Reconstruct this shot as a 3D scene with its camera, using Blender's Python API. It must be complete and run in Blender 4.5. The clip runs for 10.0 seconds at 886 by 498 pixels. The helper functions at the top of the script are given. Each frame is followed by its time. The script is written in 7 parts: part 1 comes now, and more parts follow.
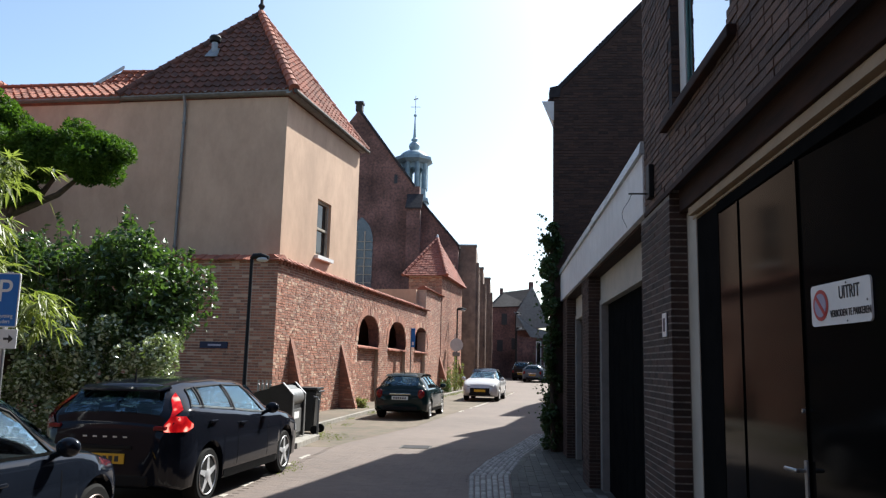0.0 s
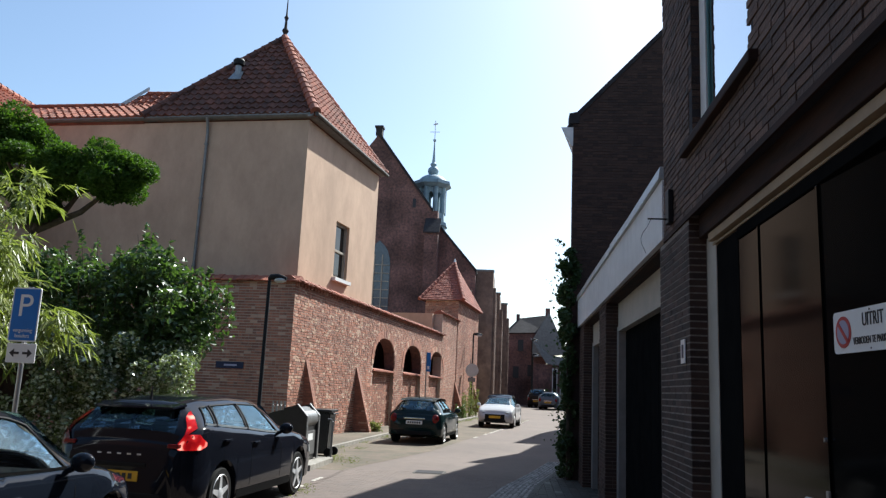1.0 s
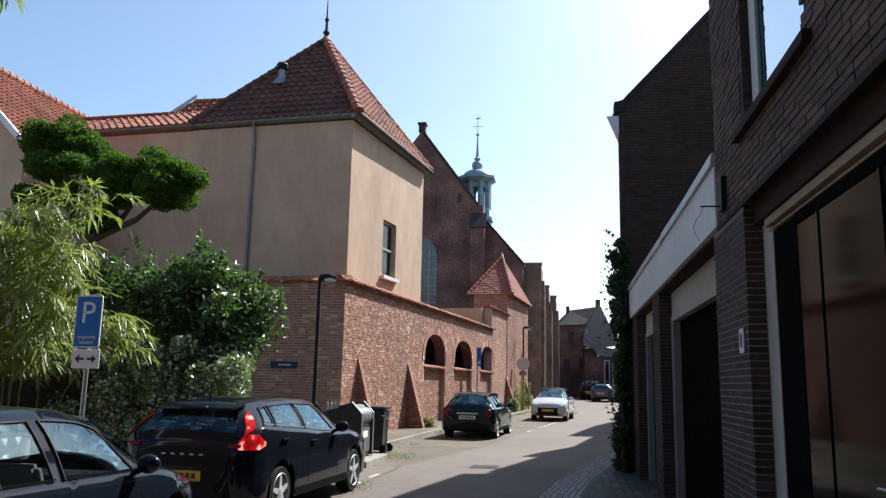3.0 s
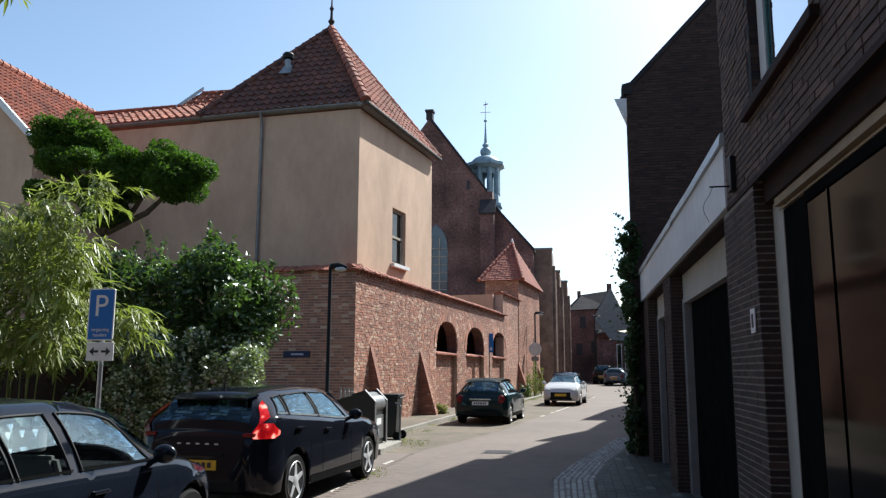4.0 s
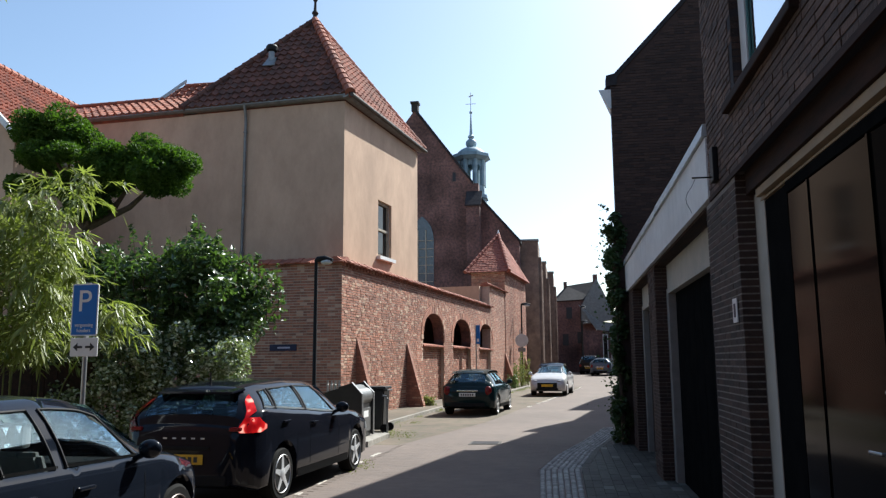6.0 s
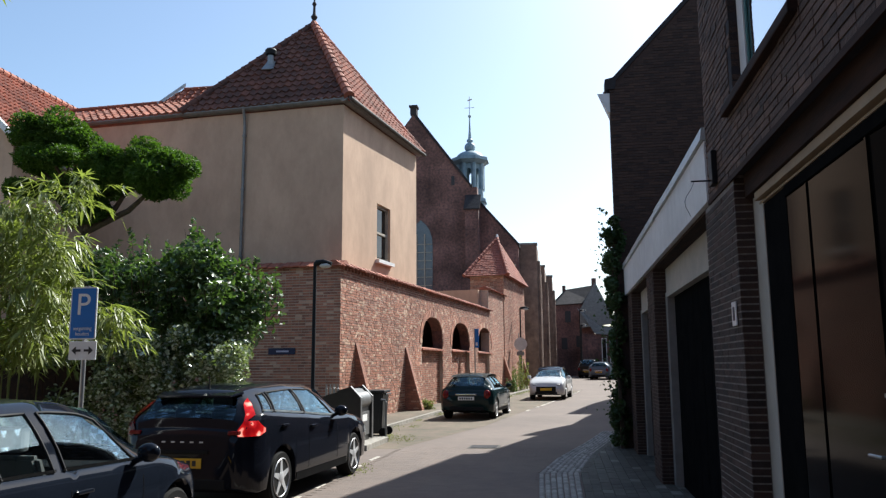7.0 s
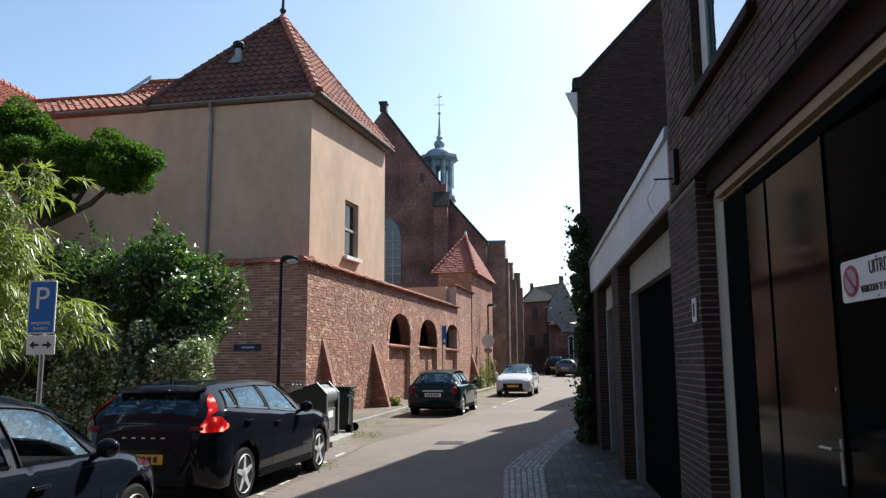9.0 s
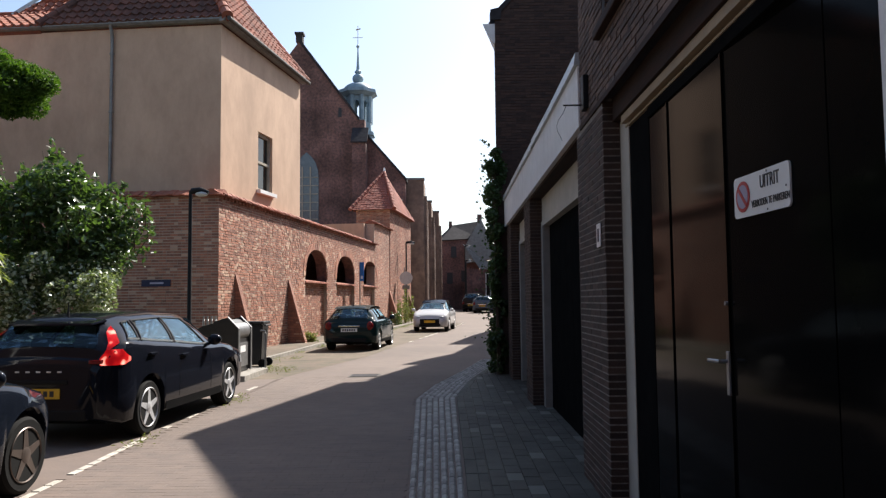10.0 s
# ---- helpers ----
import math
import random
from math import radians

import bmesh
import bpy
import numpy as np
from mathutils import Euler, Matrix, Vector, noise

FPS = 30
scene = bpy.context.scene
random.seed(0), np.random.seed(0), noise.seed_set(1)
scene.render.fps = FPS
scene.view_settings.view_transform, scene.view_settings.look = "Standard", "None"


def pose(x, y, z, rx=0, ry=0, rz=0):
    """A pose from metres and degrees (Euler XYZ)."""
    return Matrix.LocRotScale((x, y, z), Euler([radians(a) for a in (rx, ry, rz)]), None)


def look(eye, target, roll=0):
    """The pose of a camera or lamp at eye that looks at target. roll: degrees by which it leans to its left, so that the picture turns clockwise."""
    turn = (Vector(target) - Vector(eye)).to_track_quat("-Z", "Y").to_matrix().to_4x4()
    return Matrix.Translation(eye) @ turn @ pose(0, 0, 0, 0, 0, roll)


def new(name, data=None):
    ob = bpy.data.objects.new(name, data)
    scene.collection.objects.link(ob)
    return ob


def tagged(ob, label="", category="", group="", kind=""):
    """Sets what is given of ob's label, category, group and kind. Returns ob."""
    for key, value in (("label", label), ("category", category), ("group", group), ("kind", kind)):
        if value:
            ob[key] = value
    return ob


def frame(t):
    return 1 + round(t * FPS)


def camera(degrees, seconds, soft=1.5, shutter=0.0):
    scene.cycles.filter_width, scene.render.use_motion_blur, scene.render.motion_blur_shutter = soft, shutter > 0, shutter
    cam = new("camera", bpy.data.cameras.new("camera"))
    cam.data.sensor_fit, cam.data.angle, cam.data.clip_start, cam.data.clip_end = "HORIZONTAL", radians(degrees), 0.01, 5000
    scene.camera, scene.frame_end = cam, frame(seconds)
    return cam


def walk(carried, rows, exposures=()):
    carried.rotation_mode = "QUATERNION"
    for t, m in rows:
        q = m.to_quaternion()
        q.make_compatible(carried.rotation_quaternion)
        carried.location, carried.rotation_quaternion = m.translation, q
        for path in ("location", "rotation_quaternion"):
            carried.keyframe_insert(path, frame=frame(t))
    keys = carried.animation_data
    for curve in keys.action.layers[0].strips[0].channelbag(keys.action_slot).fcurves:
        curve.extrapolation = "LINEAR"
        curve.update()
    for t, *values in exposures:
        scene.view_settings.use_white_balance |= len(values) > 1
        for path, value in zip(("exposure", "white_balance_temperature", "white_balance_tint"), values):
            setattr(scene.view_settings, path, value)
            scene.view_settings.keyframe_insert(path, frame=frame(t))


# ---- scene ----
cam = camera(60.1, 10.0, soft=1.3)
PATH = [
    (0.0, pose(0.001, -0.003, 1.729, 98.624, -1.303, 4.128)),
    (0.5, pose(0.008, -0.020, 1.714, 101.159, -1.864, 4.336)),
    (1.0, pose(-0.000, 0.008, 1.705, 100.446, -2.493, 5.240)),
    (1.5, pose(-0.017, 0.027, 1.701, 99.528, -2.851, 4.116)),
    (2.0, pose(-0.030, 0.006, 1.702, 99.336, -2.226, 5.476)),
    (2.5, pose(-0.022, 0.003, 1.711, 99.679, -1.554, 6.924)),
    (3.0, pose(-0.025, 0.001, 1.715, 99.947, -1.188, 9.006)),
    (4.5, pose(-0.005, 0.009, 1.701, 98.484, 0.105, 9.806)),
    (5.0, pose(0.002, 0.015, 1.702, 98.380, 0.333, 9.167)),
    (5.5, pose(0.002, -0.001, 1.708, 98.343, 0.400, 9.052)),
    (7.0, pose(-0.003, -0.005, 1.704, 98.667, 0.405, 8.909)),
    (7.5, pose(0.000, -0.000, 1.700, 98.814, 0.305, 9.037)),
    (8.0, pose(0.004, -0.014, 1.705, 98.882, 0.323, 8.974)),
    (8.5, pose(0.020, -0.016, 1.695, 99.040, 0.320, 8.724)),
    (9.0, pose(0.029, -0.005, 1.687, 98.438, 0.294, 6.549)),
    (9.5, pose(0.059, 0.035, 1.673, 97.573, 0.573, 4.043)),
    (10.0, pose(0.120, 0.120, 1.588, 93.828, 0.601, 0.570)),
]
walk(cam, PATH, [(0.0, 1.17, 6230, 6), (0.5, 1.0, 6040, 4), (5.5, 1.0, 6060, 4), (7.0, 1.02, 6140, 5), (8.5, 1.02, 6150, 5), (9.5, 1.0, 6230, 7), (10.0, 1.1, 6560, 10)])

# ---------------------------------------------------------------- light
SUN = Vector((4.15, 6.9, 7.8)).normalized()
world = bpy.data.worlds.new("sky")
scene.world = world
world.use_nodes = True
wn = world.node_tree
sky = wn.nodes.new("ShaderNodeTexSky")
sky.sky_type = "NISHITA"
sky.sun_disc = False
sky.sun_elevation = math.asin(SUN.z)
sky.sun_rotation = math.atan2(SUN.x, SUN.y)
sky.air_density, sky.dust_density, sky.ozone_density = 1.0, 1.35, 0.65
wn.nodes["Background"].inputs["Strength"].default_value = 0.095
wn.links.new(sky.outputs["Color"], wn.nodes["Background"].inputs["Color"])
sun_data = bpy.data.lights.new("sun", "SUN")
sun_data.energy, sun_data.angle, sun_data.color = 5.0, radians(0.55), (1.0, 0.95, 0.88)
sun = new("sun", sun_data)
sun.matrix_world = look(SUN * 60, (0, 0, 0))


# ---------------------------------------------------------------- materials
def mat(name, col, rough=0.8, metal=0.0, col2=None, scale=6.0, bump=0.0, bscale=60.0, rand=0.0, coat=0.0, spec=0.5, big=0.0, bigscale=0.6, trans=0.0, streak=(1, 1, 1), pale=None):
    """Base colour with two scales of variation, per-piece variation and a fine relief."""
    m = bpy.data.materials.new(name)
    m.use_nodes = True
    nt = m.node_tree
    N, L = nt.nodes, nt.links
    b = N["Principled BSDF"]
    b.inputs["Roughness"].default_value = rough
    b.inputs["Metallic"].default_value = metal
    b.inputs["Coat Weight"].default_value = coat
    b.inputs["Coat Roughness"].default_value = 0.04
    b.inputs["Specular IOR Level"].default_value = spec
    b.inputs["Transmission Weight"].default_value = trans
    tc = N.new("ShaderNodeTexCoord")
    mp = N.new("ShaderNodeMapping")
    mp.inputs["Scale"].default_value = streak
    geo = N.new("ShaderNodeNewGeometry")
    L.new(geo.outputs["Position"], mp.inputs["Vector"])
    col2 = col2 or tuple(c * 0.8 for c in col)
    n1 = N.new("ShaderNodeTexNoise")
    n1.inputs["Scale"].default_value, n1.inputs["Detail"].default_value, n1.inputs["Roughness"].default_value = scale, 6, 0.65
    L.new(mp.outputs[0], n1.inputs["Vector"])
    ramp = N.new("ShaderNodeMapRange")
    ramp.inputs["From Min"].default_value, ramp.inputs["From Max"].default_value = 0.35, 0.65
    L.new(n1.outputs["Fac"], ramp.inputs["Value"])
    fac = ramp.outputs[0]
    if rand:
        oi = N.new("ShaderNodeObjectInfo")
        add = N.new("ShaderNodeMath"); add.operation = "ADD"
        L.new(oi.outputs["Random"], add.inputs[0]); L.new(geo.outputs["Random Per Island"], add.inputs[1])
        fr = N.new("ShaderNodeMath"); fr.operation = "FRACT"
        L.new(add.outputs[0], fr.inputs[0])
        mx0 = N.new("ShaderNodeMix"); mx0.inputs[0].default_value = rand
        L.new(fac, mx0.inputs[2]); L.new(fr.outputs[0], mx0.inputs[3])
        fac = mx0.outputs[0]
    mx = N.new("ShaderNodeMix"); mx.data_type = "RGBA"
    mx.inputs[6].default_value, mx.inputs[7].default_value = (*col, 1), (*col2, 1)
    L.new(fac, mx.inputs[0])
    out = mx.outputs[2]
    if pale:
        tint, share = pale
        ml = N.new("ShaderNodeMath"); ml.operation = "MULTIPLY"; ml.inputs[1].default_value = 7.31
        L.new(fr.outputs[0], ml.inputs[0])
        f2 = N.new("ShaderNodeMath"); f2.operation = "FRACT"
        L.new(ml.outputs[0], f2.inputs[0])
        lt = N.new("ShaderNodeMath"); lt.operation = "LESS_THAN"; lt.inputs[1].default_value = share
        L.new(f2.outputs[0], lt.inputs[0])
        mp2 = N.new("ShaderNodeMix"); mp2.data_type = "RGBA"
        mp2.inputs[7].default_value = (*tint, 1)
        L.new(lt.outputs[0], mp2.inputs[0]); L.new(out, mp2.inputs[6])
        out = mp2.outputs[2]
    if big:
        n2 = N.new("ShaderNodeTexNoise")
        n2.inputs["Scale"].default_value, n2.inputs["Detail"].default_value = bigscale, 4
        L.new(mp.outputs[0], n2.inputs["Vector"])
        r2 = N.new("ShaderNodeMapRange")
        r2.inputs["From Min"].default_value, r2.inputs["From Max"].default_value = 0.3, 0.7
        r2.inputs["To Min"].default_value, r2.inputs["To Max"].default_value = 1 - big, 1 + big
        L.new(n2.outputs["Fac"], r2.inputs["Value"])
        mm = N.new("ShaderNodeMix"); mm.data_type = "RGBA"; mm.blend_type = "MULTIPLY"; mm.inputs[0].default_value = 1.0
        L.new(out, mm.inputs[6]); L.new(r2.outputs[0], mm.inputs[7])
        out = mm.outputs[2]
    L.new(out, b.inputs["Base Color"])
    if bump:
        n3 = N.new("ShaderNodeTexNoise")
        n3.inputs["Scale"].default_value, n3.inputs["Detail"].default_value = bscale, 5
        L.new(mp.outputs[0], n3.inputs["Vector"])
        bp = N.new("ShaderNodeBump")
        bp.inputs["Strength"].default_value, bp.inputs["Distance"].default_value = bump, 0.01
        L.new(n3.outputs["Fac"], bp.inputs["Height"]); L.new(bp.outputs[0], b.inputs["Normal"])
    return m


def glow(name, col, strength):
    m = mat(name, col, 0.2)
    b = m.node_tree.nodes["Principled BSDF"]
    b.inputs["Emission Color"].default_value = (*col, 1)
    b.inputs["Emission Strength"].default_value = strength
    return m


M_BRICK = mat("old_red_brick", (0.47, 0.205, 0.13), 0.92, col2=(0.165, 0.083, 0.062), scale=9, bump=0.7, bscale=38, rand=0.66, big=0.2, bigscale=0.5, pale=((0.48, 0.31, 0.22), 0.10))
M_MORTAR = mat("lime_mortar", (0.52, 0.39, 0.30), 0.95, col2=(0.38, 0.315, 0.26), scale=8, bump=0.5, bscale=80, big=0.2)
M_DBRICK = mat("dark_brown_brick", (0.075, 0.041, 0.03), 0.85, col2=(0.026, 0.016, 0.0135), scale=12, bump=0.5, bscale=60, rand=0.7, big=0.12)
M_NBRICK = mat("brown_facing_brick", (0.072, 0.041, 0.030), 0.85, col2=(0.020, 0.0135, 0.011), scale=12, bump=0.7, bscale=60, rand=0.75, big=0.2, pale=((0.085, 0.052, 0.04), 0.08))
M_NMORTAR = mat("pale_grey_mortar", (0.30, 0.27, 0.245), 0.95, col2=(0.15, 0.13, 0.115), scale=14, bump=0.5, bscale=90)
M_UBRICK = mat("rough_brown_brick", (0.155, 0.092, 0.066), 0.85, col2=(0.045, 0.029, 0.023), scale=12, bump=0.7, bscale=50, rand=0.75, big=0.25)
M_DMORTAR = mat("grey_mortar", (0.17, 0.14, 0.12), 0.95, col2=(0.09, 0.076, 0.066), scale=14, bump=0.5, bscale=90)
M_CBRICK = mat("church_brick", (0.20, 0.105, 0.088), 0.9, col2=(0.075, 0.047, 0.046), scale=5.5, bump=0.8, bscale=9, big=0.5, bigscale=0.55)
M_STUCCO = mat("beige_stucco", (0.56, 0.38, 0.265), 0.9, col2=(0.44, 0.296, 0.205), scale=1.6, bump=0.25, bscale=35, big=0.13, bigscale=0.4, streak=(1, 1, 0.5))
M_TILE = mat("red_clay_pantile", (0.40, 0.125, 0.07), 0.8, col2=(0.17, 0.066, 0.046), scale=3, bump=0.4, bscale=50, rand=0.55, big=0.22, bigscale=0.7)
# darker copy of the pantile; on the tower it carries the slope's shade
M_TILE_DARK = mat("dark_clay_pantile", (0.17, 0.062, 0.040), 0.85, col2=(0.062, 0.034, 0.028), scale=3, bump=0.4, bscale=50, rand=0.55, big=0.25, bigscale=0.6)
M_ROAD = mat("worn_clinker_road", (0.152, 0.113, 0.092), 0.85, col2=(0.112, 0.087, 0.074), scale=3, bump=0.3, bscale=28, rand=0.4, big=0.14, bigscale=0.35)
M_LANE = mat("mossy_brick_paving", (0.135, 0.098, 0.07), 0.9, col2=(0.085, 0.073, 0.046), scale=2.2, bump=0.4, bscale=26, big=0.25, bigscale=0.7)
M_JOINT = mat("sandy_joint", (0.15, 0.125, 0.105), 0.95, col2=(0.10, 0.085, 0.07), scale=9, bump=0.5, bscale=60, big=0.15)
M_PAVE = mat("grey_paving", (0.07, 0.069, 0.056), 0.8, col2=(0.032, 0.033, 0.027), scale=6, bump=0.5, bscale=60, rand=0.65, big=0.4, bigscale=1.1, pale=((0.13, 0.128, 0.11), 0.05))
M_COBBLE = mat("grey_granite_sett", (0.38, 0.37, 0.34), 0.7, col2=(0.14, 0.135, 0.125), scale=9, bump=0.5, bscale=50, rand=0.7)
M_KERB = mat("concrete_kerb", (0.31, 0.285, 0.25), 0.85, col2=(0.19, 0.175, 0.15), scale=7, bump=0.3, bscale=70, big=0.12)
M_MARK = mat("worn_pale_sett", (0.50, 0.46, 0.40), 0.85, col2=(0.33, 0.30, 0.26), scale=9, bump=0.3, bscale=70, rand=0.5)
M_EARTH = mat("dry_earth", (0.20, 0.16, 0.11), 0.95, col2=(0.11, 0.10, 0.06), scale=5, bump=0.5, bscale=30)
M_WHITEP = mat("weathered_white_paint", (0.74, 0.73, 0.72), 0.6, col2=(0.64, 0.63, 0.62), scale=4, bump=0.1, big=0.06)
M_CREAM = mat("cream_paint", (0.34, 0.25, 0.155), 0.7, col2=(0.27, 0.20, 0.125), scale=5, bump=0.1, big=0.06)
M_GREYP = mat("grey_frame_paint", (0.27, 0.25, 0.23), 0.6, col2=(0.21, 0.195, 0.18), scale=5, bump=0.1)
M_BLACKP = mat("black_gloss_paint", (0.0035, 0.0037, 0.0037), 0.09, col2=(0.005, 0.005, 0.005), scale=2, bump=0.02, bscale=4, spec=0.027)
M_BOARD = mat("dull_cream_board", (0.46, 0.42, 0.36), 0.7, col2=(0.38, 0.35, 0.30), scale=4, bump=0.1, big=0.06)
M_GARAGE = mat("dark_garage_paint", (0.007, 0.0075, 0.008), 1.0, col2=(0.011, 0.011, 0.011), scale=4, bump=0.1, spec=0.0)
M_SOFFIT = mat("dark_stained_timber", (0.042, 0.019, 0.012), 0.8, col2=(0.016, 0.010, 0.008), scale=14, spec=0.2, bump=0.2, streak=(1, 0.15, 1))
M_LEAD = mat("weathered_lead", (0.30, 0.32, 0.33), 0.5, metal=0.5, col2=(0.22, 0.24, 0.26), scale=5, bump=0.15)
# patina lightened to blue-grey; the distance haze is in the colour
M_COPPER = mat("hazed_patina_copper", (0.30, 0.40, 0.45), 0.6, col2=(0.20, 0.28, 0.33), scale=2, bump=0.1, big=0.15)
M_ZINC = mat("zinc_gutter", (0.24, 0.235, 0.225), 0.5, metal=0.4, col2=(0.17, 0.165, 0.155), scale=5)
M_TILE_FLAT = mat("deep_red_flat_tile", (0.30, 0.085, 0.052), 0.85, col2=(0.19, 0.062, 0.044), scale=3, bump=0.3, bscale=50, rand=0.5, big=0.12)
M_SLATE = mat("dark_slate", (0.05, 0.046, 0.05), 0.8, spec=0.15, col2=(0.03, 0.028, 0.03), scale=4, bump=0.3, bscale=10, big=0.2)
# lighter than the church brick: sun on the bays is put into the colour
M_BAYBRICK = mat("sunlit_brown_bay_brick", (0.25, 0.17, 0.128), 0.9, col2=(0.135, 0.09, 0.072), scale=2.0, bump=0.5, bscale=12, big=0.3, bigscale=0.4)
M_FLASH = mat("bare_metal_flashing", (0.55, 0.57, 0.56), 0.45, metal=0.3, col2=(0.40, 0.42, 0.42), scale=3, bump=0.3, bscale=6)
M_DGUTTER = mat("dull_dark_gutter", (0.10, 0.09, 0.08), 0.7, col2=(0.07, 0.062, 0.055), scale=5, spec=0.2)
M_STONE = mat("sandstone_trim", (0.42, 0.37, 0.30), 0.85, col2=(0.30, 0.26, 0.21), scale=5, bump=0.3)
M_GLASS = mat("window_glass", (0.03, 0.027, 0.024), 0.05, col2=(0.02, 0.018, 0.016), spec=0.25)
M_WGLASS = mat("sky_reflecting_glass", (0.02, 0.026, 0.03), 0.03, spec=1.0)
M_WGLASS.node_tree.nodes["Principled BSDF"].inputs["IOR"].default_value = 5.0
M_LGLASS = mat("leaded_glass", (0.10, 0.115, 0.13), 0.15, col2=(0.06, 0.07, 0.085), scale=4, spec=0.6)
M_BLUE = mat("blue_sign_sheet", (0.012, 0.16, 0.52), 0.4, col2=(0.012, 0.15, 0.48))
M_NAVY = mat("navy_enamel", (0.006, 0.01, 0.045), 0.4, col2=(0.008, 0.013, 0.05), spec=0.25)
M_SWHITE = mat("white_sign_sheet", (0.78, 0.78, 0.77), 0.4, col2=(0.72, 0.72, 0.71))
M_SRED = mat("red_sign_sheet", (0.45, 0.05, 0.05), 0.4, col2=(0.40, 0.05, 0.05))
M_SGREYB = mat("faded_blue_sheet", (0.36, 0.34, 0.46), 0.4, col2=(0.33, 0.31, 0.42))
M_INK = mat("black_sign_paint", (0.02, 0.02, 0.025), 0.5)
M_STEEL = mat("galvanised_steel", (0.42, 0.42, 0.42), 0.4, metal=0.8, col2=(0.33, 0.33, 0.33), scale=14)
M_POLE = mat("black_lamp_paint", (0.012, 0.012, 0.013), 0.5, spec=0.2)
M_OPAL = mat("lamp_opal", (0.62, 0.62, 0.60), 0.3)
M_PLASTIC = mat("black_bin_plastic", (0.016, 0.017, 0.018), 0.42, col2=(0.024, 0.024, 0.025), scale=9, bump=0.1)
M_PANEL = mat("grey_steel_panel", (0.20, 0.20, 0.20), 0.45, metal=0.5, col2=(0.15, 0.15, 0.15), scale=8, bump=0.1)
M_BARK = mat("bark", (0.11, 0.08, 0.055), 0.95, col2=(0.055, 0.04, 0.03), scale=14, bump=0.8, bscale=30)


def leafmat(name, a, b, rough=0.42, spec=0.5, through_=0.25, pale=None):
    m = mat(name, a, rough, col2=b, scale=3, rand=0.6, spec=spec, big=0.25, bigscale=0.8, pale=pale)
    nt = m.node_tree
    N, L = nt.nodes, nt.links
    p = N["Principled BSDF"]
    tr = N.new("ShaderNodeBsdfTranslucent")
    tr.inputs["Color"].default_value = (b[0] * 1.6 + 0.02, b[1] * 1.9 + 0.04, b[2] * 0.9, 1)
    ms = N.new("ShaderNodeMixShader")
    ms.inputs[0].default_value = through_
    L.new(p.outputs[0], ms.inputs[1]); L.new(tr.outputs[0], ms.inputs[2])
    L.new(ms.outputs[0], N["Material Output"].inputs["Surface"])
    return m


# a few paler shrub leaves stand in for glints by colour
M_SHRUB = leafmat("shrub_leaf", (0.020, 0.042, 0.013), (0.085, 0.135, 0.045), 0.34, 0.6, 0.2, ((0.16, 0.21, 0.09), 0.09))
# a third of the ivy leaves near white: glints put into the colour
M_IVY = leafmat("glossy_glint_ivy_leaf", (0.024, 0.042, 0.015), (0.20, 0.23, 0.11), 0.26, 0.9, 0.15, ((0.66, 0.68, 0.52), 0.34))
M_BAMBOO = leafmat("bamboo_leaf", (0.062, 0.092, 0.022), (0.24, 0.25, 0.085), 0.4, 0.5, 0.28)
M_MAPLE = leafmat("tree_leaf", (0.016, 0.036, 0.007), (0.085, 0.15, 0.024), 0.6, 0.2, 0.22)
M_CREEPER = leafmat("creeper_leaf", (0.025, 0.05, 0.018), (0.05, 0.085, 0.03), 0.45, 0.4, 0.2)
M_GRASS = leafmat("kerb_weed", (0.10, 0.11, 0.045), (0.17, 0.165, 0.08), 0.6, 0.3, 0.3)


# ---------------------------------------------------------------- builders
def mesh_of(bm, name, smooth=False):
    me = bpy.data.meshes.new(name)
    bm.normal_update()
    bm.to_mesh(me)
    bm.free()
    if smooth:
        me.polygons.foreach_set("use_smooth", [True] * len(me.polygons))
        me.set_sharp_from_angle(angle=radians(35))
    return me


def part(name, bm, material, parent=None, label="", smooth=False):
    ob = new(name, mesh_of(bm, name, smooth))
    ob.data.materials.append(material)
    if parent is not None:
        ob.parent = parent
        base = parent
        while base.parent is not None:
            base = base.parent
    if label:
        ob["label"] = label
    return ob


def raw(name, verts, faces, material, parent=None, smooth=False):
    me = bpy.data.meshes.new(name)
    me.from_pydata(verts, [], faces)
    me.materials.append(material)
    if smooth:
        me.polygons.foreach_set("use_smooth", [True] * len(me.polygons))
    ob = new(name, me)
    ob.parent = parent
    return ob


def thing(name, label, category, group="", kind="", at=(0, 0, 0)):
    ob = new(name)
    ob.location = at
    ob.empty_display_size = 0.2
    return tagged(ob, label, category, group, kind)


def hexa(bm, p):
    """A solid from eight corners: four below, four above."""
    v = [bm.verts.new(q) for q in p]
    for f in ((3, 2, 1, 0), (4, 5, 6, 7), (0, 1, 5, 4), (1, 2, 6, 5), (2, 3, 7, 6), (3, 0, 4, 7)):
        bm.faces.new([v[i] for i in f])
    return v


def box(bm, x0, x1, y0, y1, z0, z1):
    return hexa(bm, [(x0, y0, z0), (x1, y0, z0), (x1, y1, z0), (x0, y1, z0), (x0, y0, z1), (x1, y0, z1), (x1, y1, z1), (x0, y1, z1)])


def boxes(*rows, bevel=0.0):
    bm = bmesh.new()
    for r in rows:
        box(bm, *r)
    if bevel:
        bmesh.ops.bevel(bm, geom=bm.edges[:], offset=bevel, segments=2, affect="EDGES", profile=0.6)
    return bm


